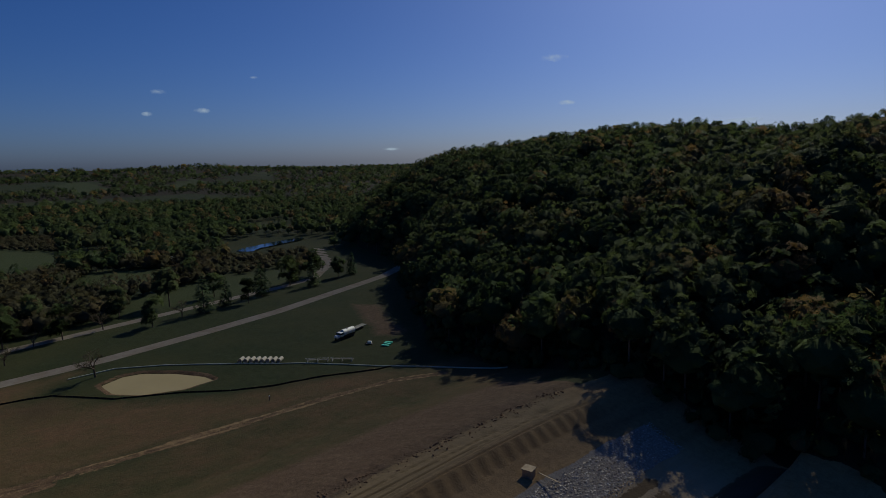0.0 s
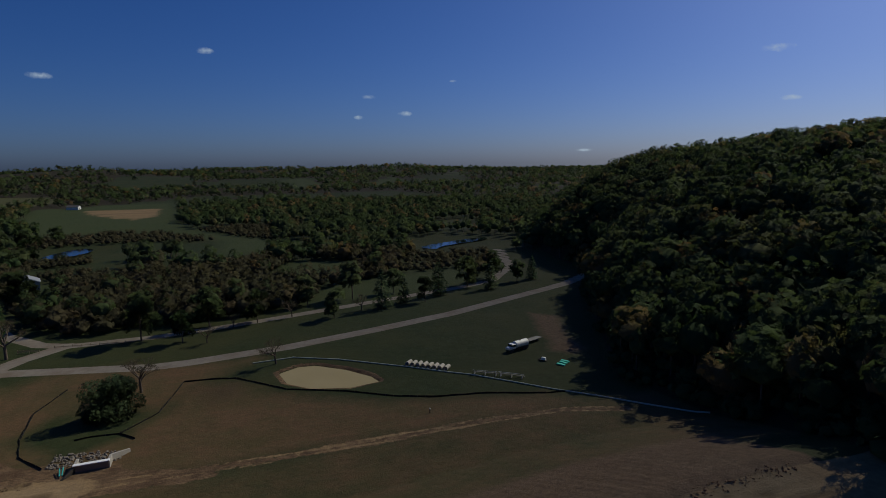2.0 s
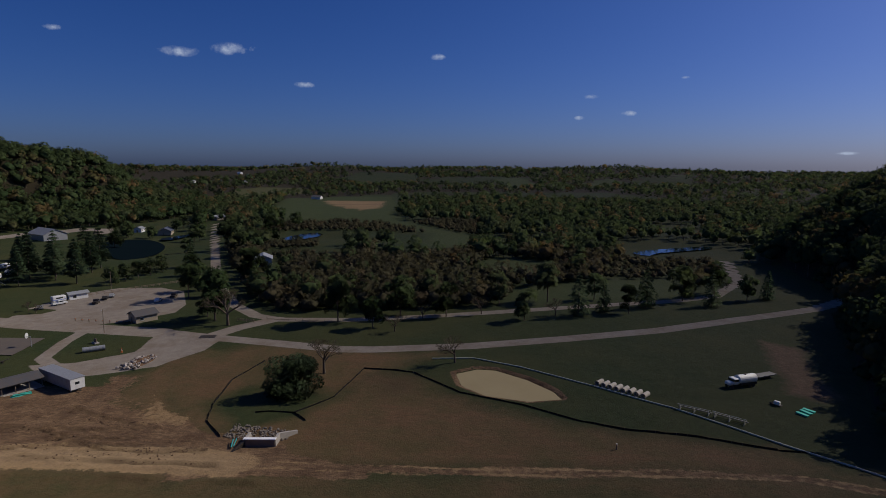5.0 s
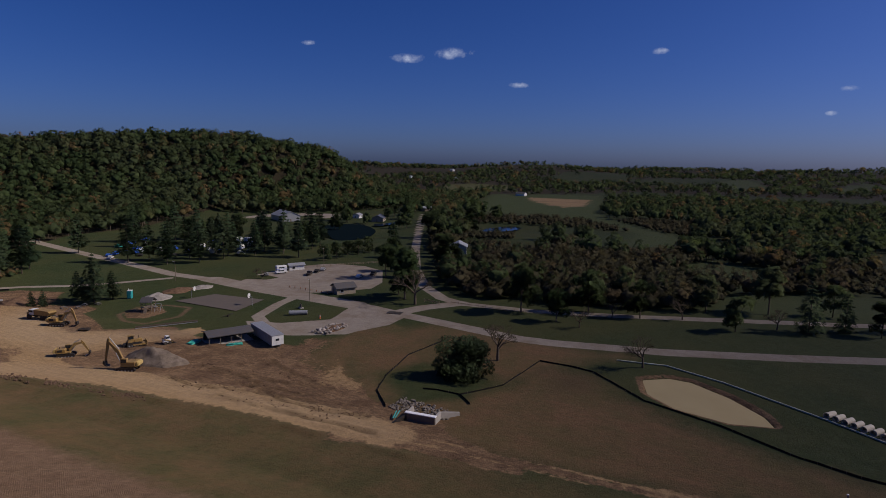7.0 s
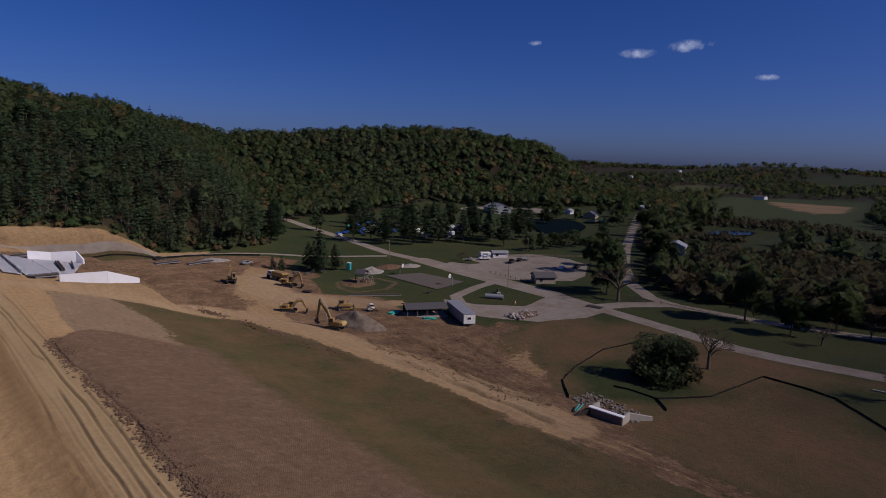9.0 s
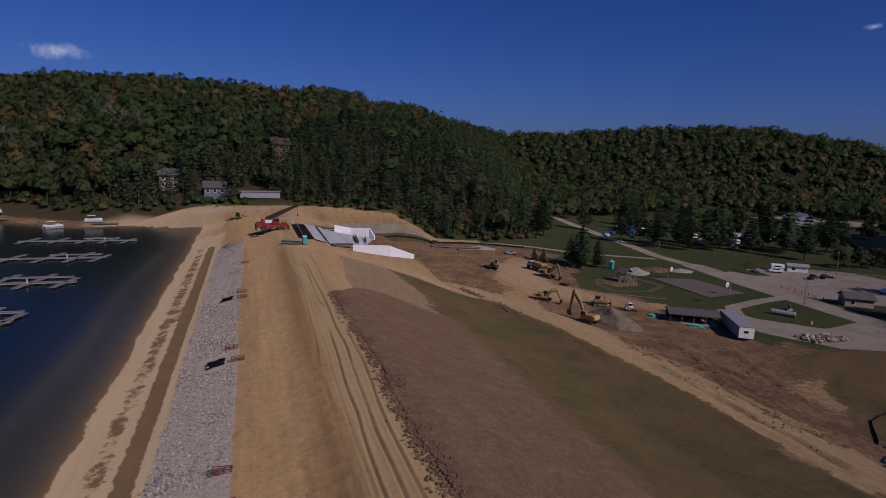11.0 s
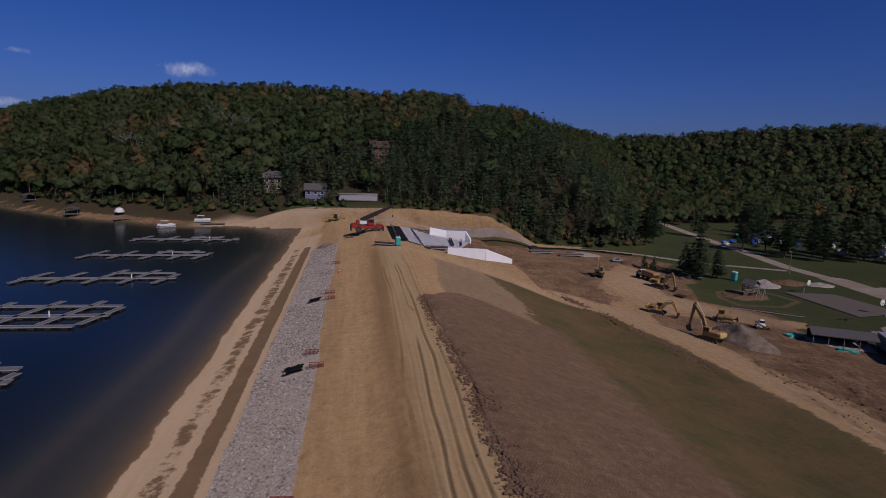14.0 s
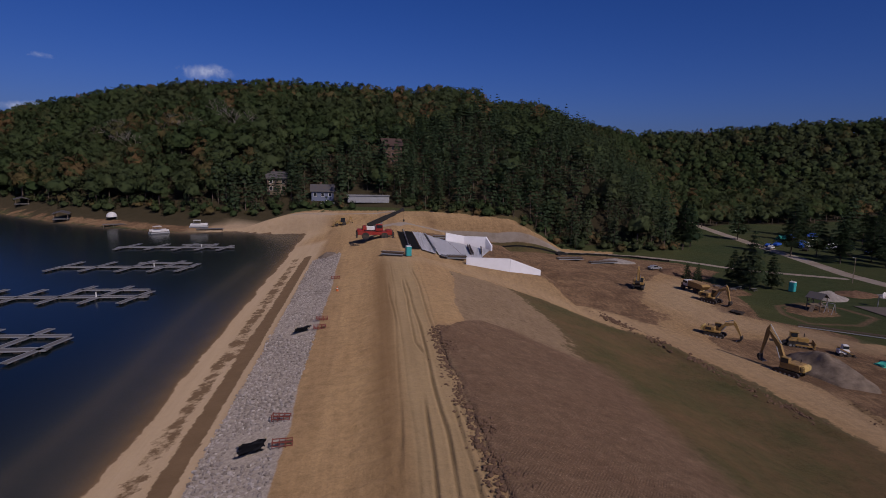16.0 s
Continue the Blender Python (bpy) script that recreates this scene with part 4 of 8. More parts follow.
woods("woods", -420, 330, 200, 620, 7.4, lambda x, y: (far_hill(x, y) > 105) & (far_hill(x, y) < 225) & ~pine_part(x, y), SMALL, M_LEAF,
      "green and rusty broad-leaved woods high on the far hill", (0.8, 1.25))
woods("undergrowth", -170, 130, 195, 300, 3.8, lambda x, y: (far_hill(x, y) > 1) & (far_hill(x, y) < 9) & clear_of_houses(x, y), BUSHES, M_LEAF, "low bushes under the edge of the woods", (0.4, 0.95), False)
woods("pine_woods", -62, 175, 200, 460, 5.9, lambda x, y: (far_hill(x, y) > 3) & pine_part(x, y) & clear_of_houses(x, y), PINES, M_NEEDLE,
      "tall dark green pines at the foot of the hill", (0.72, 1.12))
woods("woods", 170, 800, 290, 800, 8.0, lambda x, y: ((y > np.interp(x, TOE_X, TOE_Y)) | (to_line(x, y, [(325, 610), (450, 525), (600, 425)]) < 165)) & (far_hill(x, y) < 0) & (y < 760 - 0.2 * x), SMALL, M_LEAF,
      "broad-leaved woods on the rounded hill over the valley", (0.75, 1.2))
woods("scrub", 170, 560, -300, 170, 4.4, lambda x, y: (x > np.interp(y, ROAD_Y, ROAD_X) + 9 + 6 * np.sin(y / 11)) & ((x < 330) | low_part(x, y)) & ~low_part(x, y) & valley(x, y), THICKET, M_SCRUB, "brown and grey-green scrub on the valley floor", (0.6, 1.35), False)
woods("scrub", 170, 560, -300, 170, 5.0, lambda x, y: (x > np.interp(y, ROAD_Y, ROAD_X) + 9) & low_part(x, y) & valley(x, y), BUSHES, M_SCRUB, "low brown thicket on the wet valley floor", (0.5, 1.0), False)
woods("woods", 180, 420, -300, 170, 15.0, lambda x, y: (x > np.interp(y, ROAD_Y, ROAD_X) + 12) & valley(x, y) & ~low_part(x, y) & (fractal(x, y, 40, 88) > 0.42), BROAD, M_LEAF, "single green trees over the valley scrub", (0.5, 0.95))
woods("woods", 230, 900, -500, 440, 10.0, lambda x, y: (x > 310) & valley(x, y) & ~low_part(x, y), SMALL, M_LEAF, "valley woods of brown and green trees", (0.55, 1.05))
woods("far_woods", -900, 2100, -2000, 2100, 25, lambda x, y: distant(x, y) & (np.hypot(x, y) <= 1900), FARTREE, M_LEAF, "wooded ridges beyond the valley", (0.8, 1.3), False, 1.5)
woods("far_woods", -900, 3700, -3000, 3700, 50, lambda x, y: distant(x, y) & (np.hypot(x, y) > 1900), FARTREE, M_LEAF, "wooded ridges far off to the horizon", (1.2, 1.9), False, 3.0)

# ---- tools for building things ----
def box(bm, size, at=(0, 0, 0), turn=(0, 0, 0), bevel=0.0, taper=None):
    """A box of that size with its centre at `at`; taper scales the top face in x and y."""
    g = bmesh.ops.create_cube(bm, size=1.0)["verts"]
    for v in g:
        if taper and v.co.z > 0:
            v.co.x, v.co.y = v.co.x * taper[0], v.co.y * taper[1]
        v.co = Vector((v.co.x * size[0], v.co.y * size[1], v.co.z * size[2]))
    if bevel:
        edges = {e for v in g for e in v.link_edges}
        g = list({v for f in bmesh.ops.bevel(bm, geom=list(edges), offset=bevel, segments=1, affect="EDGES", profile=0.5)["faces"] for v in f.verts}
                 | {v for v in g if v.is_valid})
    bmesh.ops.transform(bm, matrix=pose(*at, *turn), verts=g)
    return bm


def rod(bm, p, q, r, sides=8, r2=None):
    """A round bar from p to q."""
    p, q = Vector(p), Vector(q)
    d = q - p
    m = Matrix.Translation((p + q) / 2) @ d.to_track_quat("Z", "Y").to_matrix().to_4x4()
    bmesh.ops.create_cone(bm, cap_ends=True, segments=sides, radius1=r, radius2=r if r2 is None else r2, depth=d.length, matrix=m)
    return bm


def beam(bm, p, q, wide, high):
    """A square bar from p to q."""
    p, q = Vector(p), Vector(q)
    d = q - p
    m = Matrix.Translation((p + q) / 2) @ d.to_track_quat("X", "Z").to_matrix().to_4x4() @ Matrix.Diagonal((d.length, wide, high, 1))
    bmesh.ops.create_cube(bm, size=1.0, matrix=m)
    return bm


def slab(bm, outline, y0, y1):
    """An outline in x and z, given depth from y0 to y1."""
    a = [bm.verts.new((x, y0, z)) for x, z in outline]
    b = [bm.verts.new((x, y1, z)) for x, z in outline]
    bm.faces.new(a)
    bm.faces.new(b[::-1])
    for i in range(len(a)):
        j = (i + 1) % len(a)
        bm.faces.new((a[j], a[i], b[i], b[j]))
    bmesh.ops.recalc_face_normals(bm, faces=bm.faces)
    return bm


def B():
    return bmesh.new()


def part(name, bm, material, parent, label="", smooth_shade=False):
    me = bpy.data.meshes.new(name)
    bm.to_mesh(me)
    bm.free()
    me.materials.append(material)
    if smooth_shade:
        me.polygons.foreach_set("use_smooth", np.full(len(me.polygons), True))
    ob = new(name, me)
    ob.parent = parent
    if label:
        tagged(ob, label)
    return ob


def thing(name, label, category, group=""):
    return tagged(new(name), label, category, group)


def zat(x, y):
    return float(height(x, y))


def stand(ob, x, y, turn=0.0, sink=0.0, z=None):
    ob.matrix_basis = pose(x, y, (zat(x, y) if z is None else z) - sink, 0, 0, turn) @ Matrix.Diagonal((*ob.scale, 1))
    return ob


def again(ob, x, y, turn=0.0, sink=0.0, z=None):
    return copy_thing(ob, pose(x, y, (zat(x, y) if z is None else z) - sink, 0, 0, turn))


M_YELLOW = plain("machine_yellow", (0.36, 0.225, 0.07), 0.5, wear=0.75, scale=1.6)
M_BRIGHTYELLOW = plain("bright_yellow", (0.60, 0.43, 0.15), 0.5, wear=0.4, scale=1.6)
M_DARK = plain("dark_steel", (0.035, 0.032, 0.03), 0.6, 0.3, wear=0.6, scale=2)
M_TYRE = plain("tyre_rubber", (0.03, 0.028, 0.026), 0.9, wear=0.7, scale=2)
M_GLASS = plain("tinted_glass", (0.02, 0.025, 0.03), 0.08, wear=0.05, spec=0.6)
M_RED = plain("crane_red", (0.32, 0.03, 0.022), 0.4, wear=0.3, scale=1.5)
M_WHITE = plain("white_paint", (0.72, 0.72, 0.70), 0.5, wear=0.25, scale=1.0)
M_GREY = plain("grey_metal", (0.32, 0.33, 0.34), 0.5, 0.2, wear=0.25, scale=1.0)
M_ROOF = plain("dark_roof", (0.085, 0.082, 0.085), 0.7, wear=0.4, scale=0.8)
M_TEAL = plain("teal_plastic", (0.03, 0.36, 0.36), 0.5, wear=0.15)
M_TEALCLOTH = plain("teal_cloth", (0.04, 0.42, 0.33), 0.7, wear=0.15)
M_WOOD = plain("weathered_wood", (0.22, 0.17, 0.12), 0.85, wear=0.5, scale=2, dirt=(0.08, 0.06, 0.05))
M_DECK = plain("dock_boards", (0.15, 0.145, 0.14), 0.85, wear=0.5, scale=1.5, dirt=(0.12, 0.11, 0.10))
M_CONCRETE = plain("concrete", (0.36, 0.33, 0.295), 0.85, wear=0.4, scale=0.9, dirt=(0.24, 0.21, 0.17))
M_PALE = plain("pale_concrete", (0.82, 0.82, 0.84), 0.8, wear=0.15, scale=0.6, dirt=(0.45, 0.42, 0.38))
M_BLACK = plain("black_cloth", (0.018, 0.017, 0.017), 0.85, wear=0.25, scale=1.2, dirt=(0.07, 0.055, 0.04))
M_BLUE = plain("blue_paint", (0.03, 0.12, 0.50), 0.45, wear=0.1)
M_ORANGE = plain("orange_plastic", (0.6, 0.14, 0.03), 0.6, wear=0.2)
M_BRICK = plain("brown_wall", (0.10, 0.062, 0.045), 0.85, wear=0.35, scale=1.0)
M_TAN = plain("tan_siding", (0.34, 0.29, 0.22), 0.8, wear=0.3)
M_STEEL = plain("galvanised_steel", (0.36, 0.37, 0.38), 0.5, 0.3, wear=0.3)
M_REDSTEEL = plain("red_primer", (0.20, 0.045, 0.032), 0.7, wear=0.4)
M_STONE = Nodes("stone")
M_STONE.bump(M_STONE.noise(6, 4, 0.6), 0.5, 0.08)
M_STONE = M_STONE.done(M_STONE.ramp(M_STONE.put("NewGeometry").outputs["Random Per Island"], (0.0, (0.20, 0.168, 0.142)), (0.5, (0.29, 0.252, 0.222)), (1.0, (0.44, 0.395, 0.355))), 0.85, 0, 0.2)

M_LONESTONE = Nodes("single_stone")
M_LONESTONE.bump(M_LONESTONE.noise(6, 4, 0.6), 0.5, 0.08)
M_LONESTONE = M_LONESTONE.done(M_LONESTONE.ramp(M_LONESTONE.put("ObjectInfo").outputs["Random"], (0.0, (0.20, 0.168, 0.142)), (0.5, (0.29, 0.252, 0.222)), (1.0, (0.44, 0.395, 0.355))), 0.85, 0, 0.2)
# ---- machines ----
def wheel(parent, at, r, wide, rim=M_GREY):
    w = part("wheel", rod(B(), (at[0], at[1] - wide * 0.35, at[2]), (at[0], at[1] + wide * 0.35, at[2]), r * 0.55, 12), rim, parent)
    bm = B()
    rod(bm, (at[0], at[1] - wide / 2, at[2]), (at[0], at[1] + wide / 2, at[2]), r, 16)
    bmesh.ops.bevel(bm, geom=[e for e in bm.edges if abs(e.calc_length() - wide) > 0.01], offset=r * 0.12, segments=2, affect="EDGES")
    part("tyre", bm, M_TYRE, w)


def track(parent, y, long, high, wide):
    h, l = high, long / 2
    out = [(-l + h * 0.35, 0), (l - h * 0.35, 0), (l - h * 0.05, h * 0.25), (l, h * 0.55), (l - h * 0.2, h * 0.92), (l - h * 0.5, h),
           (-l + h * 0.5, h), (-l + h * 0.2, h * 0.92), (-l, h * 0.55), (-l + h * 0.05, h * 0.25)]
    t = part("track", slab(B(), out, y - wide / 2, y + wide / 2), M_DARK, parent)
    bm = B()
    for k in range(int(long / 0.28)):
        x = -l + h * 0.45 + k * 0.28
        if x < l - h * 0.45:
            box(bm, (0.07, wide * 1.04, 0.07), (x, y, h + 0.02))
    part("grouser", bm, M_DARK, t)
    bm = B()
    for k in range(5):
        rod(bm, (-l * 0.7 + k * l * 0.35, y - wide * 0.53, h * 0.33), (-l * 0.7 + k * l * 0.35, y + wide * 0.53, h * 0.33), h * 0.2, 8)
    part("roller", bm, M_GREY, t)


def excavator(label, tip, end, k=1.0, paint=None):
    """A tracked excavator that faces +x; tip is the boom's end, end the stick's end, in x and z."""
    paint = paint or M_YELLOW
    ob = thing("excavator", label, "excavator", "excavators on the site")
    for y in (-1.25, 1.25):
        track(ob, y, 4.5, 0.98, 0.62)
    part("undercarriage", box(B(), (2.6, 1.9, 0.45), (0, 0, 0.72), bevel=0.08), M_DARK, ob)
    part("turntable", rod(B(), (0, 0, 0.92), (0, 0, 1.2), 0.8, 16), M_DARK, ob)
    bm = box(B(), (3.6, 2.75, 0.35), (-0.55, 0, 1.36), bevel=0.06)
    box(bm, (2.3, 2.7, 0.95), (-1.1, 0, 1.95), bevel=0.12)
    part("body", bm, paint, ob)
    bm = slab(B(), [(-2.35, 1.2), (-2.95, 1.35), (-3.05, 1.9), (-2.9, 2.35), (-2.3, 2.45)], -1.3, 1.3)
    bmesh.ops.bevel(bm, geom=bm.edges[:], offset=0.14, segments=2, affect="EDGES")
    part("counterweight", bm, M_BRIGHTYELLOW, ob, "paler yellow rounded counterweight")
    cab = part("cab", box(B(), (1.65, 1.0, 1.75), (0.4, 0.85, 2.35), bevel=0.1, taper=(0.85, 0.9)), paint, ob)
    bm = box(B(), (0.04, 0.8, 1.2), (1.16, 0.85, 2.5), (0, -7, 0))
    box(bm, (1.2, 0.04, 0.8), (0.4, 1.33, 2.65), (3, 0, 0))
    box(bm, (1.2, 0.04, 0.8), (0.4, 0.37, 2.65), (-3, 0, 0))
    part("window", bm, M_GLASS, cab)
    part("exhaust", rod(B(), (-1.4, -0.7, 2.3), (-1.4, -0.7, 3.0), 0.08), M_DARK, ob)
    part("engine_grille", box(B(), (1.2, 0.05, 0.6), (-1.3, -1.37, 1.95)), M_DARK, ob)
    (tx, tz), (ex, ez) = tip, end
    kx, kz = 0.9 + (tx - 0.9) * 0.42, 1.8 + (tz - 1.8) * 0.42 + 0.75
    d = Vector((tx - 0.9, tz - 1.8)).normalized()
    px, pz = -d.y, d.x
    out = [(0.75, 1.65), (1.1, 1.6), (kx - px * 0.42, kz - pz * 0.42), (tx - px * 0.2, tz - pz * 0.2), (tx + px * 0.15, tz + pz * 0.15), (kx + px * 0.42, kz + pz * 0.42), (0.7, 2.1)]
    part("boom", slab(B(), out, -0.32, 0.3), paint, ob)
    e = Vector((ex - tx, ez - tz)).normalized()
    qx, qz = -e.y, e.x
    out = [(tx - e.x * 0.9 + qx * 0.12, tz - e.y * 0.9 + qz * 0.12), (tx + qx * 0.38, tz + qz * 0.38), (ex + qx * 0.14, ez + qz * 0.14), (ex - qx * 0.14, ez - qz * 0.14), (tx - qx * 0.32, tz - qz * 0.32)]
    part("stick", slab(B(), out, -0.2, 0.2), paint, ob)
    part("boom_ram", rod(rod(B(), (1.35, -0.45, 1.55), (kx - px * 0.2, -0.45, kz - 0.35), 0.09), (1.35, 0.43, 1.55), (kx - px * 0.2, 0.43, kz - 0.35), 0.09), M_STEEL, ob)
    part("stick_ram", rod(B(), (kx + px * 0.55, 0, kz + pz * 0.55), (tx - e.x * 0.85, 0, tz - e.y * 0.85 + 0.1), 0.09), M_STEEL, ob)
    bm = B()
    out = [(0, 0.15), (0.35, 0.0), (0.42, -0.55), (0.0, -1.15), (-0.7, -1.25), (-0.62, -1.1), (-0.1, -0.85), (-0.12, -0.2)]
    slab(bm, [(ex + x, ez + z) for x, z in out], -0.6, 0.6)
    bucket = part("bucket", bm, M_DARK, ob)
    bm = B()
    for i in range(5):
        box(bm, (0.3, 0.12, 0.08), (ex - 0.78, -0.5 + 0.25 * i, ez - 1.24), (0, 20, 0))
    part("tooth", bm, M_STEEL, bucket)
    ob.scale = (k, k, k)
    return ob


stand(excavator("large yellow tracked excavator with raised boom beside a gravel heap", (4.3, 7.2), (5.3, 2.3), 0.95), 69.3, 81.2, 116)
stand(excavator("small yellow excavator with an arched arm on the dirt road", (4.0, 3.7), (5.5, 1.1), 0.88), 69.0, 102.5, -45)
stand(excavator("yellow excavator with lowered arm working beside the lawn", (3.9, 4.2), (4.9, 1.2), 1.0), 84.6, 129.5, -62)
stand(excavator("yellow excavator with folded arm on the bare brown ground", (2.9, 5.6), (3.6, 2.6), 1.0), 71.0, 142.0, -120)


def spare_bucket(label):
    ob = thing("digging_bucket", label, "bucket")
    part("shell", slab(B(), [(-1.1, 0.5), (-0.9, 0.1), (0.6, 0.0), (1.3, 0.45), (1.2, 0.5), (0.55, 0.12), (-0.8, 0.2), (-1.0, 0.55)], -1.3, 1.3), M_DARK, ob)
    for y in (-1.26, 1.26):
        part("side_plate", slab(B(), [(-1.1, 0.5), (-0.9, 0.12), (0.6, 0.02), (1.3, 0.45), (0.2, 0.8)], y - 0.05, y + 0.05), M_DARK, ob)
    return ob


stand(spare_bucket("wide dark steel bucket lying on the bare ground"), 86.2, 121.0, 30)


def bulldozer(label):
    ob = thing("bulldozer", label, "bulldozer")
    for y in (-1.05, 1.05):
        track(ob, y, 3.8, 1.15, 0.6)
    bm = box(B(), (2.0, 1.3, 1.0), (0.9, 0, 1.45), bevel=0.12)
    box(bm, (1.5, 1.5, 0.6), (-0.9, 0, 1.25), bevel=0.08)
    part("body", bm, M_YELLOW, ob)
    cab = part("cab", box(B(), (1.5, 1.4, 1.35), (-0.75, 0, 2.2), bevel=0.1, taper=(0.9, 0.9)), M_YELLOW, ob)
    bm = box(B(), (1.1, 1.38, 0.7), (-0.75, 0, 2.35))
    box(bm, (1.44, 1.0, 0.7), (-0.75, 0, 2.35))
    part("window", bm, M_GLASS, cab)
    part("roof", box(B(), (1.9, 1.7, 0.14), (-0.75, 0, 2.95), bevel=0.04), M_YELLOW, cab)
    blade = part("blade", slab(B(), [(2.75, 0.1), (2.95, 0.1), (2.85, 0.7), (3.0, 1.3), (2.85, 1.35), (2.7, 0.7)], -1.7, 1.7), M_YELLOW, ob)
    for y in (-1.45, 1.45):
        part("push_arm", beam(B(), (-0.5, y, 0.6), (2.75, y, 0.55), 0.16, 0.3), M_YELLOW, blade)
    part("exhaust", rod(B(), (1.1, 0.35, 1.9), (1.1, 0.35, 2.7), 0.08), M_DARK, ob)
    part("ripper", slab(B(), [(-2.0, 0.9), (-2.6, 0.8), (-2.7, 0.2), (-2.5, 0.2), (-2.4, 0.6), (-2.0, 0.6)], -0.7, 0.7), M_DARK, ob)
    return ob


stand(bulldozer("yellow bulldozer with a wide blade beside the lawn"), 84.0, 98.0, -30)


def loader(label):
    """A skid steer loader."""
    ob = thing("skid_loader", label, "loader")
    part("body", box(B(), (2.0, 1.2, 0.9), (-0.1, 0, 0.85), bevel=0.1), M_WHITE, ob)
    cab = part("cab", box(B(), (1.2, 1.1, 1.0), (0.1, 0, 1.75), bevel=0.08, taper=(0.85, 0.95)), M_WHITE, ob)
    part("window", box(B(), (1.0, 1.14, 0.55), (0.1, 0, 1.8)), M_GLASS, cab)
    for x in (-0.65, 0.65):
        for y in (-0.78, 0.78):
            wheel(ob, (x, y, 0.42), 0.42, 0.3, M_YELLOW)
    for y in (-0.72, 0.72):
        part("lift_arm", beam(B(), (-1.0, y, 1.55), (1.5, y, 0.5), 0.14, 0.22), M_YELLOW, ob)
    part("bucket", slab(B(), [(1.45, 0.1), (2.2, 0.05), (1.75, 0.2), (1.6, 0.6), (1.4, 0.65)], -0.95, 0.95), M_DARK, ob)
    return ob


stand(loader("white and yellow skid loader on the dirt road"), 89.5, 92.5, -20)


def backhoe(label):
    ob = thing("backhoe_loader", label, "backhoe")
    part("chassis", box(B(), (4.2, 1.2, 0.6), (0, 0, 1.0), bevel=0.06), M_YELLOW, ob)
    part("bonnet", box(B(), (1.6, 1.0, 0.7), (1.2, 0, 1.55), bevel=0.1), M_YELLOW, ob)
    cab = part("cab", box(B(), (1.5, 1.5, 1.6), (-0.5, 0, 2.1), bevel=0.08, taper=(0.9, 0.9)), M_GLASS, ob)
    part("roof", box(B(), (1.7, 1.6, 0.14), (-0.5, 0, 2.95)), M_YELLOW, cab)
    for y in (-0.95, 0.95):
        wheel(ob, (-1.0, y, 0.75), 0.75, 0.45, M_YELLOW)
        wheel(ob, (1.5, y, 0.5), 0.5, 0.35, M_YELLOW)
    for y in (-0.6, 0.6):
        part("loader_arm", beam(B(), (0.4, y, 1.6), (2.6, y, 0.6), 0.14, 0.25), M_YELLOW, ob)
    part("loader_bucket", slab(B(), [(2.5, 0.1), (3.4, 0.1), (2.9, 0.3), (2.7, 0.9), (2.45, 0.9)], -1.15, 1.15), M_YELLOW, ob)
    part("boom", slab(B(), [(-2.1, 0.9), (-2.4, 0.9), (-3.1, 2.6), (-3.4, 3.3), (-3.1, 3.4), (-2.8, 2.6)], -0.15, 0.15), M_YELLOW, ob)
    part("dipper", beam(B(), (-3.3, 0, 3.3), (-3.9, 0, 1.4), 0.22, 0.28), M_YELLOW, ob)
    part("digging_bucket", slab(B(), [(-3.9, 1.5), (-3.6, 1.2), (-3.8, 0.7), (-4.4, 0.6), (-4.1, 1.1)], -0.35, 0.35), M_DARK, ob)
    return ob


stand(backhoe("yellow backhoe loader parked on the bare earth near the trees"), -11.8, 206.0, 180)


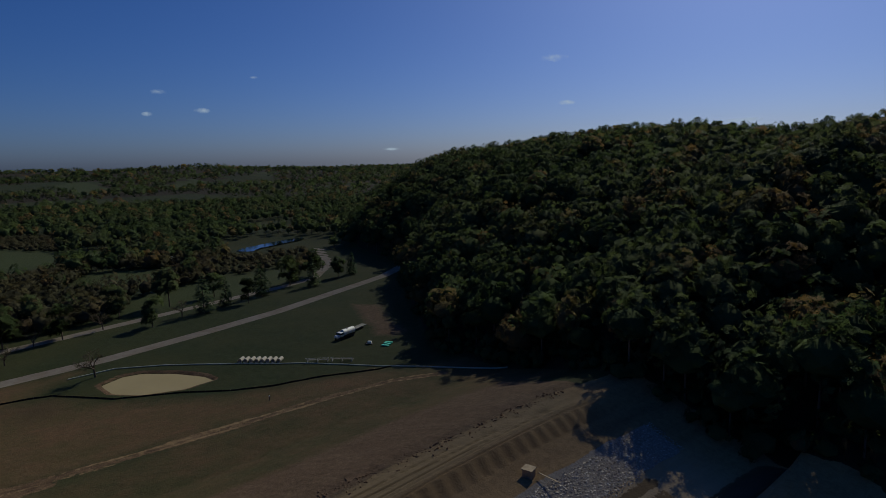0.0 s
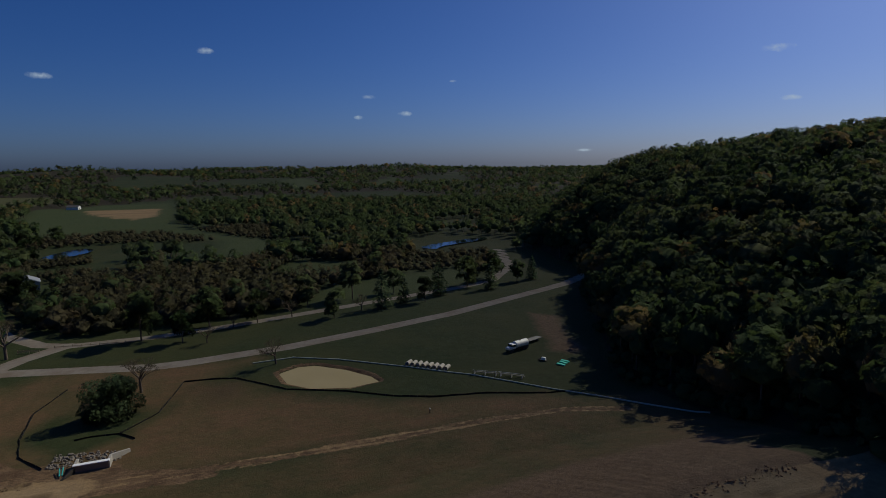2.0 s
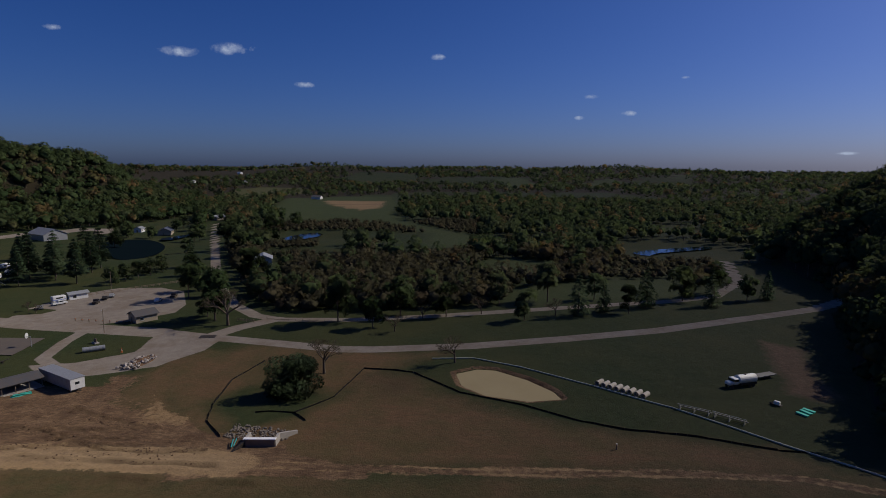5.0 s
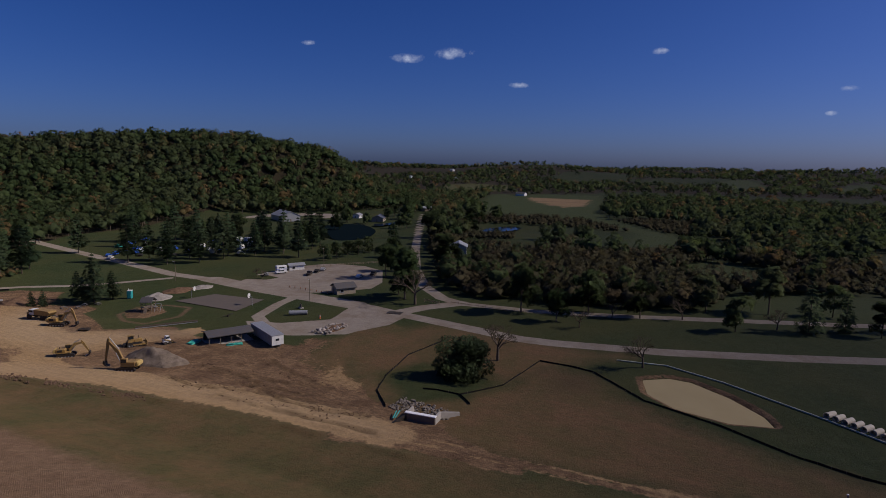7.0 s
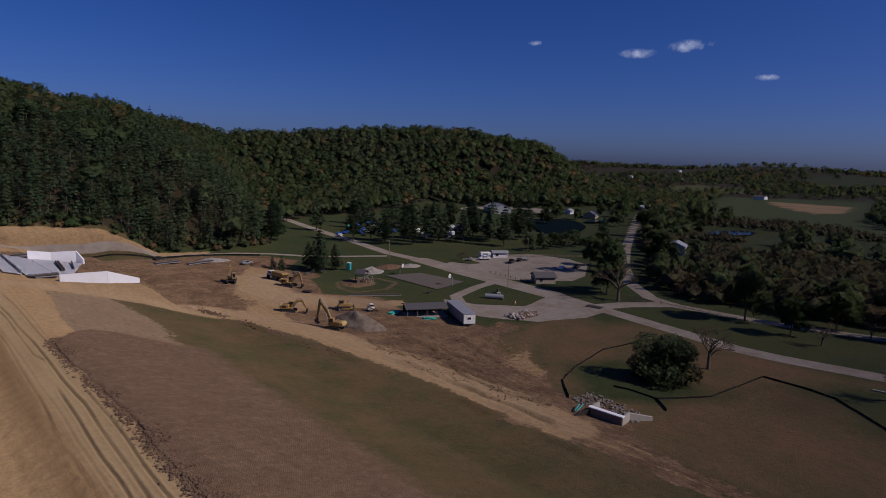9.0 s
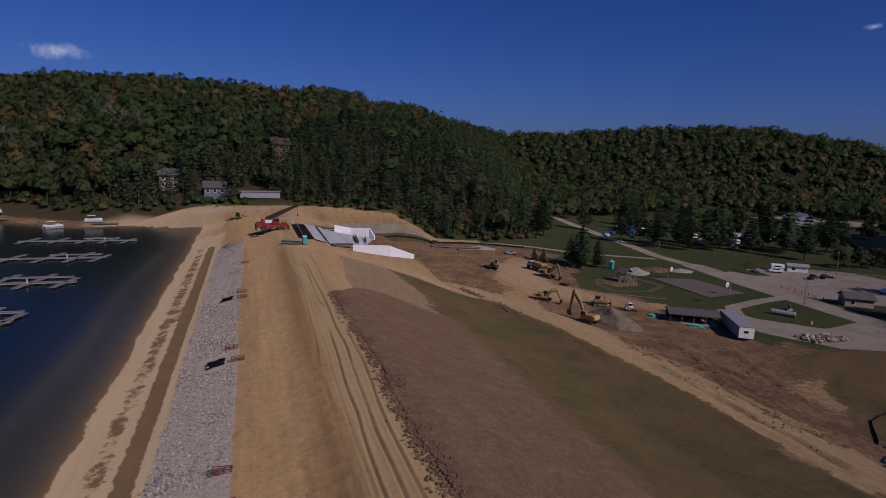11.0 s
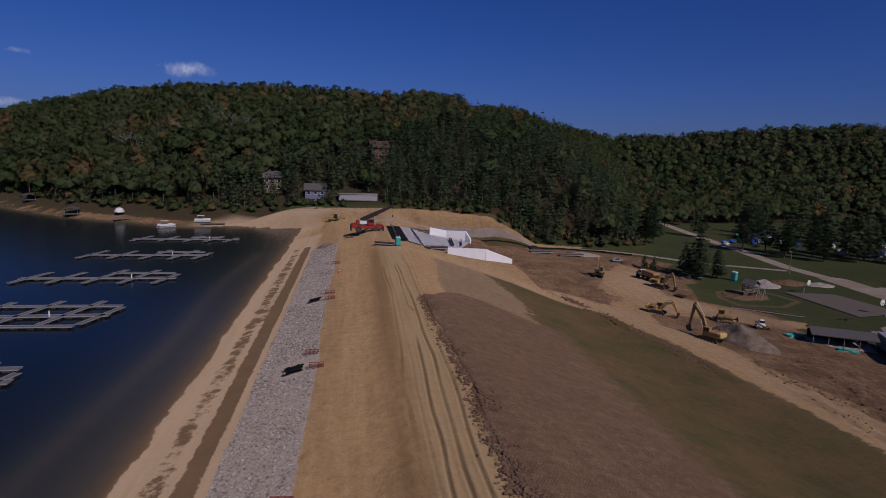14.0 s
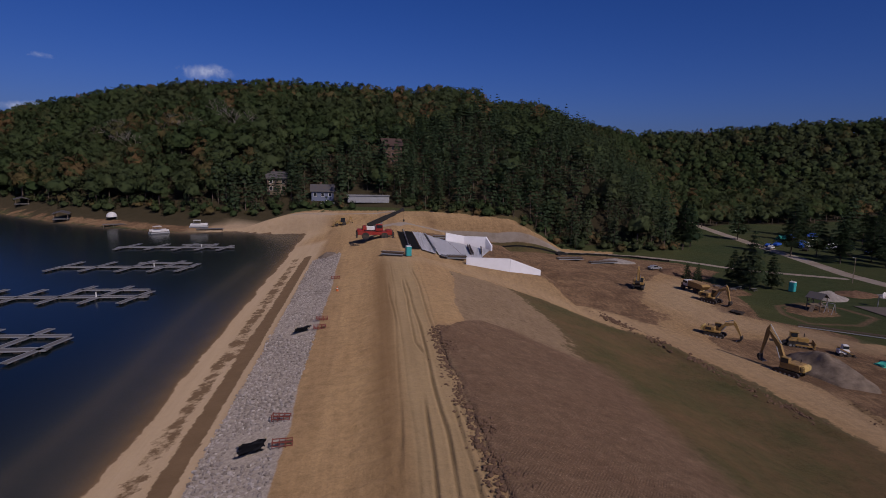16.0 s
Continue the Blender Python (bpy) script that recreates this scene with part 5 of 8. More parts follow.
def crane(label):
    ob = thing("mobile_crane", label, "crane")
    bm = box(B(), (7.6, 2.4, 0.75), (0, 0, 1.45), bevel=0.08)
    box(bm, (1.5, 2.5, 0.5), (-3.2, 0, 2.0), bevel=0.08)
    box(bm, (1.3, 2.5, 0.35), (3.1, 0, 1.95), bevel=0.08)
    part("carrier", bm, M_RED, ob)
    for x in (-2.1, 2.1):
        for y in (-1.1, 1.1):
            wheel(ob, (x, y, 0.82), 0.82, 0.62, M_WHITE)
    for x in (-2.1, 2.1):
        part("axle", rod(B(), (x, -1.1, 0.82), (x, 1.1, 0.82), 0.15), M_DARK, ob)
    for x in (-4.0, 4.0):
        for y in (-1.35, 1.35):
            leg = part("outrigger", box(B(), (0.35, 0.35, 1.2), (x, y, 1.2)), M_DARK, ob)
            part("pad", rod(B(), (x, y, 0.52), (x, y, 0.6), 0.3, 10), M_DARK, leg)
    part("turntable", rod(B(), (0.2, 0, 1.8), (0.2, 0, 2.1), 0.9, 16), M_DARK, ob)
    bm = box(B(), (3.4, 1.6, 0.9), (-0.4, 0, 2.5), bevel=0.1)
    part("upper_body", bm, M_WHITE, ob)
    part("counterweight", box(B(), (0.9, 2.2, 0.9), (-2.3, 0, 2.55), bevel=0.1), M_RED, ob)
    cab = part("cab", box(B(), (1.7, 0.85, 1.5), (0.9, -0.95, 2.75), bevel=0.1, taper=(0.85, 0.95)), M_RED, ob)
    part("window", box(B(), (1.3, 0.89, 0.7), (0.95, -0.95, 2.95)), M_GLASS, cab)
    a, e = Vector((-1.6, 0.25, 3.0)), Vector((6.2, 0.25, 6.6))
    d = e - a
    boom = part("boom", beam(B(), a, a + d * 0.55, 0.85, 1.0), M_BLACK, ob)
    part("boom_section", beam(B(), a + d * 0.5, a + d * 0.8, 0.7, 0.8), M_BLACK, boom)
    part("boom_section", beam(B(), a + d * 0.76, e, 0.55, 0.62), M_BLACK, boom)
    part("boom_head", box(B(), (0.7, 0.6, 0.8), tuple(e), (0, -20, 0), 0.05), M_BLACK, boom)
    part("white_stripe", beam(B(), a + d * 0.05 + Vector((0, -0.37, 0)), a + d * 0.5 + Vector((0, -0.37, 0)), 0.02, 0.2), M_WHITE, boom)
    part("lift_ram", rod(B(), (0.9, 0.25, 2.3), tuple(a + d * 0.42 - Vector((0, 0, 0.35))), 0.16), M_STEEL, ob)
    part("hoist_rope", rod(B(), tuple(e + Vector((0.3, 0, 0))), tuple(e + Vector((0.3, 0, -2.2))), 0.03, 6), M_DARK, boom)
    part("hook_block", box(B(), (0.35, 0.2, 0.5), tuple(e + Vector((0.3, 0, -2.4))), bevel=0.05), M_DARK, boom)
    ob.scale = (1.2, 1.2, 1.2)
    return ob


stand(crane("red and white rough-terrain crane with a long dark boom"), -0.3, 151.0, 3)


def dump_truck(label):
    ob = thing("dump_truck", label, "truck")
    part("chassis", box(B(), (7.5, 1.0, 0.5), (0, 0, 1.1)), M_DARK, ob)
    cab = part("cab", box(B(), (1.9, 2.3, 1.6), (2.9, 0, 2.1), bevel=0.12, taper=(0.85, 0.95)), M_WHITE, ob)
    part("window", box(B(), (1.5, 2.34, 0.6), (3.0, 0, 2.4)), M_GLASS, cab)
    part("bonnet", box(B(), (1.2, 2.0, 0.8), (4.2, 0, 1.6), bevel=0.15), M_YELLOW, ob)
    part("tipper_body", slab(B(), [(1.7, 1.5), (1.7, 3.0), (-3.3, 2.8), (-4.1, 2.3), (-3.2, 1.4)], -1.3, 1.3), M_YELLOW, ob)
    for x in (-2.7, -1.2, 3.6):
        for y in (-1.15, 1.15):
            wheel(ob, (x, y, 0.75), 0.75, 0.55)
    return ob


stand(dump_truck("yellow articulated dump truck with a pale cab beside an excavator"), 86.5, 140.0, 100)


def car(paint, label, pickup=False):
    ob = thing("car" if not pickup else "pickup_truck", label, "car" if not pickup else "pickup", "vehicles in the car park")
    if pickup:
        out = [(-2.7, 0.45), (2.6, 0.45), (2.7, 0.7), (2.6, 1.05), (1.4, 1.15), (0.8, 1.8), (-0.6, 1.82), (-0.75, 1.1), (-2.7, 1.1)]
    else:
        out = [(-2.25, 0.4), (2.2, 0.4), (2.3, 0.65), (2.15, 0.9), (1.1, 1.0), (0.45, 1.45), (-1.0, 1.5), (-1.7, 1.05), (-2.3, 0.95)]
    bm = slab(B(), out, -0.9, 0.9)
    bmesh.ops.bevel(bm, geom=list(bm.edges), offset=0.07, segments=2, affect="EDGES")
    part("body", bm, paint, ob)
    z, a, b = (1.47, 1.1, -0.55) if pickup else (1.2, 0.75, -1.25)
    part("window", slab(B(), [(a, z - 0.25), (a - 0.35, z + 0.2), (b + 0.2, z + 0.22), (b, z - 0.25)], -0.92, 0.92), M_GLASS, ob)
    for x in (-1.5, 1.45):
        for y in (-0.82, 0.82):
            wheel(ob, (x, y, 0.34), 0.34, 0.22, M_STEEL)
    for y in (-0.6, 0.6):
        part("headlight", box(B(), (0.06, 0.3, 0.14), (2.66 if pickup else 2.24, y, 0.78)), M_WHITE, ob)
    return ob


CARS = [car(M_WHITE, "white saloon car parked on gravel"), car(M_GREY, "silver saloon car parked on gravel"), car(M_BLACK, "black saloon car parked on gravel"),
        car(M_BLUE, "blue saloon car parked on grass"), car(M_DARK, "dark pickup truck parked on gravel", True), car(M_WHITE, "white pickup truck parked on gravel", True)]
for k, x, y, turn in ((0, 194.5, 98.0, 10), (4, 189.0, 120.5, 20), (2, 196.0, 121.5, 25), (1, 200.5, 121.5, 25), (5, 186.0, 133.5, -30), (1, 179, 136, 40),
                      (4, 203, 96, 15), (3, 181, 240, 30), (3, 197, 246, 10), (5, 176, 232, 35), (0, 222, 262, 10), (2, 190, 228, 40), (3, 215, 240, 20), (0, 236, 216, 0),
                      (1, 222, 214, 60), (3, 228, 206, 50), (0, 258, 226, 10), (5, 246, 214, 30), (2, 199, 214, 50), (0, 284, 198, 80), (0, 199, 291, 60), (2, 66.5, 193.5, 20), (1, 92.0, 174.0, 10)):
    again(CARS[k], x, y, turn)
for c in CARS:
    for o in (*c.children_recursive, c):
        bpy.data.objects.remove(o)

# ---- on the dam ----
def barricade(label):
    """A low red steel rack: two long rails on uprights, with a brace."""
    ob = thing("barricade", label, "barricade", "red racks along the dam")
    for z, y in ((0.25, -0.35), (0.75, -0.35), (0.25, 0.35), (0.75, 0.35)):
        part("rail", beam(B(), (-1.0, y, z), (1.0, y, z), 0.08, 0.09), M_REDSTEEL, ob)
    for x in (-0.95, -0.3, 0.3, 0.95):
        for y in (-0.35, 0.35):
            part("upright", beam(B(), (x, y, 0), (x, y, 0.85), 0.07, 0.07), M_REDSTEEL, ob)
        part("crossbar", beam(B(), (x, -0.35, 0.75), (x, 0.35, 0.75), 0.06, 0.06), M_REDSTEEL, ob)
    ob.scale = (0.85, 0.85, 0.7)
    return ob


rack = barricade("low rusty red steel rack on the edge of the stones")
stand(rack, -8.9, 8.3, 8)
for x, y, a in ((-9.3, 13.6, -4), (-8.5, 40.8, 5), (-9.4, 46.3, -6), (-8.3, 74.0, 10), (-8.4, 78.5, 3), (-8.1, 107.5, 6)):
    again(rack, x, y, a).scale = (0.85, 0.85, 0.7)


def ground_mat(label):
    ob = thing("ground_cloth", label, "cloth", "black cloths along the dam")
    bm = B()
    gen = random.Random(4)
    n, m = 12, 9
    v = [[bm.verts.new(((i / n - 0.5) * 3.0 * (1 + 0.06 * math.sin(j * 1.1)), (j / m - 0.5) * 2.6 * (1 + 0.05 * math.sin(i * 0.9)), 0.12 + 0.09 * gen.random())) for i in range(n + 1)] for j in range(m + 1)]
    for j in range(m):
        for i in range(n):
            bm.faces.new((v[j][i], v[j][i + 1], v[j + 1][i + 1], v[j + 1][i]))
    bmesh.ops.solidify(bm, geom=bm.faces[:], thickness=0.04)
    part("cloth", bm, M_BLACK, ob, smooth_shade=True)
    for x, y in ((-1.45, -1.2), (1.45, -1.2), (1.45, 1.2), (-1.45, 1.2)):
        bm = B()
        bmesh.ops.create_icosphere(bm, subdivisions=2, radius=0.2, matrix=pose(x, y, 0.22) @ Matrix.Diagonal((1.2, 0.8, 0.6, 1)))
        part("sandbag", bm, M_TAN, ob, "tan sandbag")
    return ob


gm = ground_mat("black ground cloth weighed down at its corners among stones")
for x, y, a in ((-11.3, 9.3, 0), (-11.1, 41.6, 4), (-10.8, 75.4, -5)):
    g = again(gm, x, y, a, z=zat(x, y) + 0.25)
    g.matrix_basis = g.matrix_basis @ pose(0, 0, 0, 0, -14, 0) @ Matrix.Diagonal((0.75, 0.75, 1, 1))
for o in (*gm.children_recursive, gm):
    bpy.data.objects.remove(o)


# stone facing of the upstream side
def stones(name, x, y, z, size, seed, label, parent=None):
    gen = np.random.default_rng(seed)
    bm = bmesh.new()
    bmesh.ops.create_icosphere(bm, subdivisions=1, radius=1.0)
    base = np.array([v.co[:] for v in bm.verts])
    tri = np.array([[v.index for v in f.verts] for f in bm.faces])
    bm.free()
    k = len(x)
    shape = base[None] * gen.uniform(0.62, 1.2, (k, len(base), 1)) * gen.uniform(0.6, 1.25, (k, 1, 3))
    a = gen.uniform(0, 6.28, k)
    ca, sa = np.cos(a)[:, None], np.sin(a)[:, None]
    P = np.stack([shape[..., 0] * ca - shape[..., 1] * sa, shape[..., 0] * sa + shape[..., 1] * ca, shape[..., 2] * 0.75], -1) * size[:, None, None]
    P += np.stack([x, y, z], -1)[:, None]
    ob = sheet(name, P.reshape(-1, 3), (tri[None] + (np.arange(k) * len(base))[:, None, None]).reshape(-1, 3), M_STONE, False)
    return tagged(ob, label, "stones", kind="stuff")


sx, sy = scatter(-16.2, -8.2, -101, 141, 0.40, lambda x, y: fractal(x, y, 3, 5) > 0.1)
sx = sx + np.interp(sy, (-95, -20), (8, 0))
edge = 0.7 * (fractal(sx * 0 + 3, sy, 5, 9) - 0.47) * 2
ok = (sx > -15.6 + np.interp(sy, (-95, -20), (8, 0)) + edge) & (sx < -8.7 + np.interp(sy, (-95, -20), (8, 0)) + edge)
for mx, my in ((-11.0, 9.3), (-10.9, 41.6), (-10.6, 75.4)):
    ok &= ~((sx > mx - 2.6) & (np.abs(sy - my - 1.0 + 0.4 * np.sin(sx * 2.1)) < 2.6))
sx, sy = sx[ok], sy[ok]
near = np.where((sy > 6) & (sy < 24))[0][:300]
rest = np.setdiff1d(np.arange(len(sx)), near)
riprap = stones("riprap", sx[rest], sy[rest], height(sx[rest], sy[rest]), rng.uniform(0.11, 0.24, len(rest)), 3, "pale grey broken stone facing the dam's upstream slope")
# the stones nearest the path, one by one
shapes = []
for k in range(10):
    bm = B()
    bmesh.ops.create_icosphere(bm, subdivisions=1, radius=1.0)
    gen = random.Random(60 + k)
    for v in bm.verts:
        v.co = Vector((v.co.x * 1.1, v.co.y * 0.85, v.co.z * 0.7)) * gen.uniform(0.68, 1.2)
    me = bpy.data.meshes.new("stone")
    bm.to_mesh(me)
    bm.free()
    me.materials.append(M_LONESTONE)
    shapes.append(me)
for k, (x, y, z) in enumerate(zip(sx[near], sy[near], height(sx[near], sy[near]))):
    gen = random.Random(k)
    ob = new("stone", shapes[k % 10])
    ob.parent = riprap
    r = gen.uniform(0.12, 0.24)
    ob.matrix_basis = pose(float(x), float(y), float(z) + 0.02, gen.uniform(-15, 15), gen.uniform(-15, 15), gen.uniform(0, 360)) @ Matrix.Diagonal((r, r, r, 1))

# clods along the torn edge of the brown soil
cy = np.concatenate([rng.uniform(0, 66, 4600), rng.uniform(-95, 0, 900)])
lip = 6.9 + 1.6 * (fractal(cy * 0 + 1, cy, 9, 91, 2) - 0.37) + 0.9 * (fractal(cy * 0 + 5, cy, 3.4, 92, 1) - 0.25)
cx = lip + 0.35 + rng.normal(0, 0.7, len(cy)) + np.interp(cy, (-95, -20), (8, 0))
stones("clods", cx, cy, height(cx, cy) + np.where(cx - np.interp(cy, (-95, -20), (8, 0)) > lip + 0.2, 0.2, 0.05), 0.04 + 0.22 * rng.uniform(0, 1, len(cy)) ** 2, 5, "loose brown clods of earth along the torn edge").data.materials[0] = plain("clod_earth", (0.155, 0.098, 0.064), 0.95, wear=0.4, scale=3, spec=0.1, dirt=(0.09, 0.056, 0.038))

M_CLOD = bpy.data.materials["clod_earth"]
by = rng.uniform(60, 116, 1500)
bx = np.interp(by, (4, 30, 60, 95, 116), (60.6, 60.8, 58.2, 52.6, 47.5)) + rng.normal(0, 0.7, 1500)
stones("clods", bx, by, height(bx, by) + 0.1, 0.05 + 0.3 * rng.uniform(0, 1, 1500) ** 2, 6, "brown clods heaped along the edge of the haul road").data.materials[0] = M_CLOD
mx, my = rng.uniform(66, 100, 2600), rng.uniform(18, 100, 2600)
ok = (np.min([to_line(mx, my, p) for p in TRACKS], 0) < 2.2)
stones("clods", mx[ok], my[ok], height(mx[ok], my[ok]) + 0.1, rng.uniform(0.05, 0.22, ok.sum()), 7, "loose brown clods thrown up along the wheel tracks").data.materials[0] = M_CLOD


def hatch(label):
    ob = thing("wooden_crate", label, "crate")
    part("side", box(B(), (1.5, 1.5, 1.3), (0, 0, 0.6), bevel=0.05), M_WOOD, ob)
    part("lid", box(B(), (1.8, 1.7, 0.12), (0, 0, 1.3)), M_WOOD, ob)
    return ob


stand(hatch("weathered wooden crate on the stone slope of the dam"), -0.6, -71.5, 20)
ob = thing("plank", "long pale plank lying on the stone slope", "plank")
part("board", beam(B(), (0, 0, 0.5), (3.6, -0.5, 0.25), 0.25, 0.06), M_WOOD, ob)
stand(ob, -1.6, -72.6, 200, z=zat(-1.6, -72.6) + 0.3)

# ---- spillway works ----
def ramp_z(x):
    return 1.7 - (x - 8) * 0.155


def quad_sheet(name, pts, thick, mat, label, category, cuts=14, wrinkle=0.05):
    """A sheet over four corners, cut fine and a little uneven, with thickness."""
    bm = B()
    a, b, c, d = [Vector(p) for p in pts]
    gen = random.Random(len(name))
    g = [[bm.verts.new(a.lerp(b, i / cuts).lerp(d.lerp(c, i / cuts), j / cuts) + Vector((0, 0, gen.uniform(-wrinkle, wrinkle)))) for i in range(cuts + 1)] for j in range(cuts + 1)]
    for j in range(cuts):
        for i in range(cuts):
            bm.faces.new((g[j][i], g[j][i + 1], g[j + 1][i + 1], g[j + 1][i]))
    bmesh.ops.solidify(bm, geom=bm.faces[:], thickness=thick)
    ob = thing(name, label, category)
    part("sheet", bm, mat, ob)
    return ob


def on_ramp(pts, lift):
    return [(x, y, max(ramp_z(x), zat(x, y)) + lift) for x, y in pts]


quad_sheet("spillway_floor", on_ramp([(11.4, 137.8), (14.7, 134.6), (14.9, 174.5), (11.4, 174.1)], 0.25), 0.25, M_PALE, "spillway chute covered with white curing sheets", "spillway", 16, 0.06)
quad_sheet("spillway_floor", on_ramp([(15.3, 133.9), (22.1, 133.6), (21.1, 165), (15.1, 173.4)], 0.18), 0.2, M_PALE, "pale spillway floor slab beside the chute", "spillway", 14, 0.03)
quad_sheet("spillway_floor", on_ramp([(22.2, 133.6), (24.6, 133), (33.4, 160), (21.2, 165)], 0.2), 0.2, M_PALE, "pale lower spillway floor slab between the walls", "spillway", 14, 0.03)
quad_sheet("form_trench", on_ramp([(6.3, 132.5), (8.0, 136.6), (8.6, 170), (6.3, 164)], 0.14), 0.3, M_BLACK, "dark formwork strip along the spillway's crest", "formwork", 8, 0.03)
quad_sheet("form_trench", on_ramp([(8.5, 137.4), (11.1, 139.1), (11.3, 174), (9.0, 172.4)], 0.16), 0.3, M_BLACK, "dark formwork strip along the spillway's crest", "formwork", 8, 0.03)
for x0, x1 in ((8.05, 8.45), (14.75, 15.2)):
    ob = thing("edge_form", "long grey steel edge form beside the spillway chute", "formwork")
    part("rail", beam(B(), (x0, 136.5, ramp_z(x0) + 0.55), (x1, 171, ramp_z(x1) + 0.55), 0.18, 0.5), M_GREY, ob)
    for k in range(12):
        part("stake", rod(B(), (x0, 137.5 + 3 * k, ramp_z(x0) - 0.1), (x0, 137.5 + 3 * k, ramp_z(x0) + 1.15), 0.05, 6), M_DARK, ob)


def training_wall(pts, label):
    """A concrete wall that follows pts (x, y, base, top)."""
    ob = thing("spillway_wall", label, "wall")
    for (x0, y0, b0, t0), (x1, y1, b1, t1) in zip(pts[:-1], pts[1:]):
        bm = B()
        d = Vector((x1 - x0, y1 - y0, 0)).normalized()
        n = Vector((-d.y, d.x, 0)) * 0.25
        v = [bm.verts.new(Vector(p) + s * n) for s in (-1, 1) for p in ((x0, y0, b0), (x1, y1, b1), (x1, y1, t1), (x0, y0, t0))]
        for f in ((0, 1, 2, 3), (7, 6, 5, 4), (0, 4, 5, 1), (3, 2, 6, 7), (0, 3, 7, 4), (1, 5, 6, 2)):
            bm.faces.new([v[i] for i in f])
        bmesh.ops.recalc_face_normals(bm, faces=bm.faces)
        part("panel", bm, M_PALE, ob)
    return ob


training_wall([(20.9, 127.4, -1.4, 1.3), (31.2, 126.6, -3.2, 1.1), (39.2, 128.5, -4.6, -1.9)], "white-sheeted spillway wall beside the chute")
training_wall([(20.7, 164.5, -0.9, 2.3), (26.4, 164.7, -1.8, 1.3), (32.4, 162, -2.9, 1.5), (33.8, 160, -3.2, -0.9)], "white-sheeted far spillway wall under the bank")


M_DARKWOOD = plain("dark_timber", (0.085, 0.062, 0.048), 0.9, wear=0.5, scale=2, dirt=(0.16, 0.11, 0.07))


def timber_stack(n, long, label, thick=0.3):
    ob = thing("timber_stack", label, "timber")
    for k in range(n):
        for j in range(2):
            part("beam", beam(B(), (-long / 2, k * 0.55, 0.2 + j * 0.4), (long / 2, k * 0.55 + 0.1 * j, 0.2 + j * 0.4), thick, thick * 0.75), M_DARKWOOD if (k + j) % 3 else M_GREY, ob)
    return ob


for x, y, a, n, l in ((19.2, 131.2, -4, 4, 4.8), (26.0, 150, 84, 2, 15), (29.2, 152, 80, 1, 12), (19.4, 167.5, -6, 4, 4.5), (66, 182, 5, 5, 9), (77, 180, 8, 4, 10), (3.2, 120.0, -20, 3, 5)):
    stand(timber_stack(n, l, "stack of timber and steel forms beside the spillway"), x, y, a, z=max(zat(x, y), ramp_z(x) if x < 45 else -99) + 0.25)
quad_sheet("wire_mesh", on_ramp([(15.5, 130.4), (17.0, 130.2), (17.0, 133.3), (15.5, 133.4)], 0.5), 0.25, M_STEEL, "flat stack of grey reinforcing mesh", "mesh", 10, 0.06)


def toilet(label):
    ob = thing("portable_toilet", label, "portable toilet", "portable toilets")
    part("cabin", box(B(), (1.15, 1.15, 2.05), (0, 0, 1.12), bevel=0.06), M_TEAL, ob)
    bm = box(B(), (1.2, 1.2, 0.16), (0, 0, 2.2), bevel=0.05, taper=(0.85, 0.85))
    part("roof", bm, M_WHITE, ob)
    part("door", box(B(), (0.04, 0.75, 1.75), (-0.6, 0, 1.1), bevel=0.01), M_TEAL, ob)
    part("vent_pipe", rod(B(), (0.45, 0.45, 1.8), (0.45, 0.45, 2.55), 0.05), M_WHITE, ob)
    part("skid", box(box(B(), (1.3, 0.12, 0.12), (0, -0.4, 0.06)), (1.3, 0.12, 0.12), (0, 0.4, 0.06)), M_DARK, ob)
    return ob


tl = stand(toilet("teal portable toilet with a white roof on the bare ground"), 6.8, 119.8, 10)
again(tl, 122.0, 148.5, 30).scale = (1.35, 1.35, 1.35)

# ---- docks ----
def dock(x0, x1, y, fingers, loops, label):
    """A floating dock: a walkway along x with finger piers across it."""
    ob = thing("floating_dock", label, "dock", "docks in the lake")

    def walk_way(name, p, q, wide):
        piece = part(name, beam(B(), (*p, LAKE + 0.32), (*q, LAKE + 0.32), wide, 0.16), M_DECK, ob)
        n = max(2, int(math.dist(p, q) / 2.4))
        for i in range(n):
            t = (i + 0.5) / n
            part("float", box(B(), (1.0, wide * 0.8, 0.36), (p[0] + (q[0] - p[0]) * t, p[1] + (q[1] - p[1]) * t, LAKE + 0.1)), M_DARK, piece)
        bm = B()
        d = Vector((q[0] - p[0], q[1] - p[1], 0)).normalized()
        side = Vector((-d.y, d.x, 0)) * (wide / 2)
        for s in (-1, 1):
            a, b = Vector((*p, LAKE + 0.38)) + s * side, Vector((*q, LAKE + 0.38)) + s * side
            beam(bm, a, b, 0.1, 0.14)
        part("kerb", bm, M_GREY, piece, "pale worn edge board")
    walk_way("walkway", (x0, y), (x1, y + 1.0), 1.5)
    for fx, back, fore in fingers:
        walk_way("finger", (fx - back * 0.25, y - back), (fx + fore * 0.25, y + fore), 1.0)
    for a, b, dy in loops:
        walk_way("walkway", (a, y + dy), (b, y + dy), 1.2)
    part("post", rod(B(), (x1 - 9, y + 0.2, LAKE), (x1 - 9, y + 0.2, LAKE + 1.4), 0.12), M_WHITE, ob)
    return ob


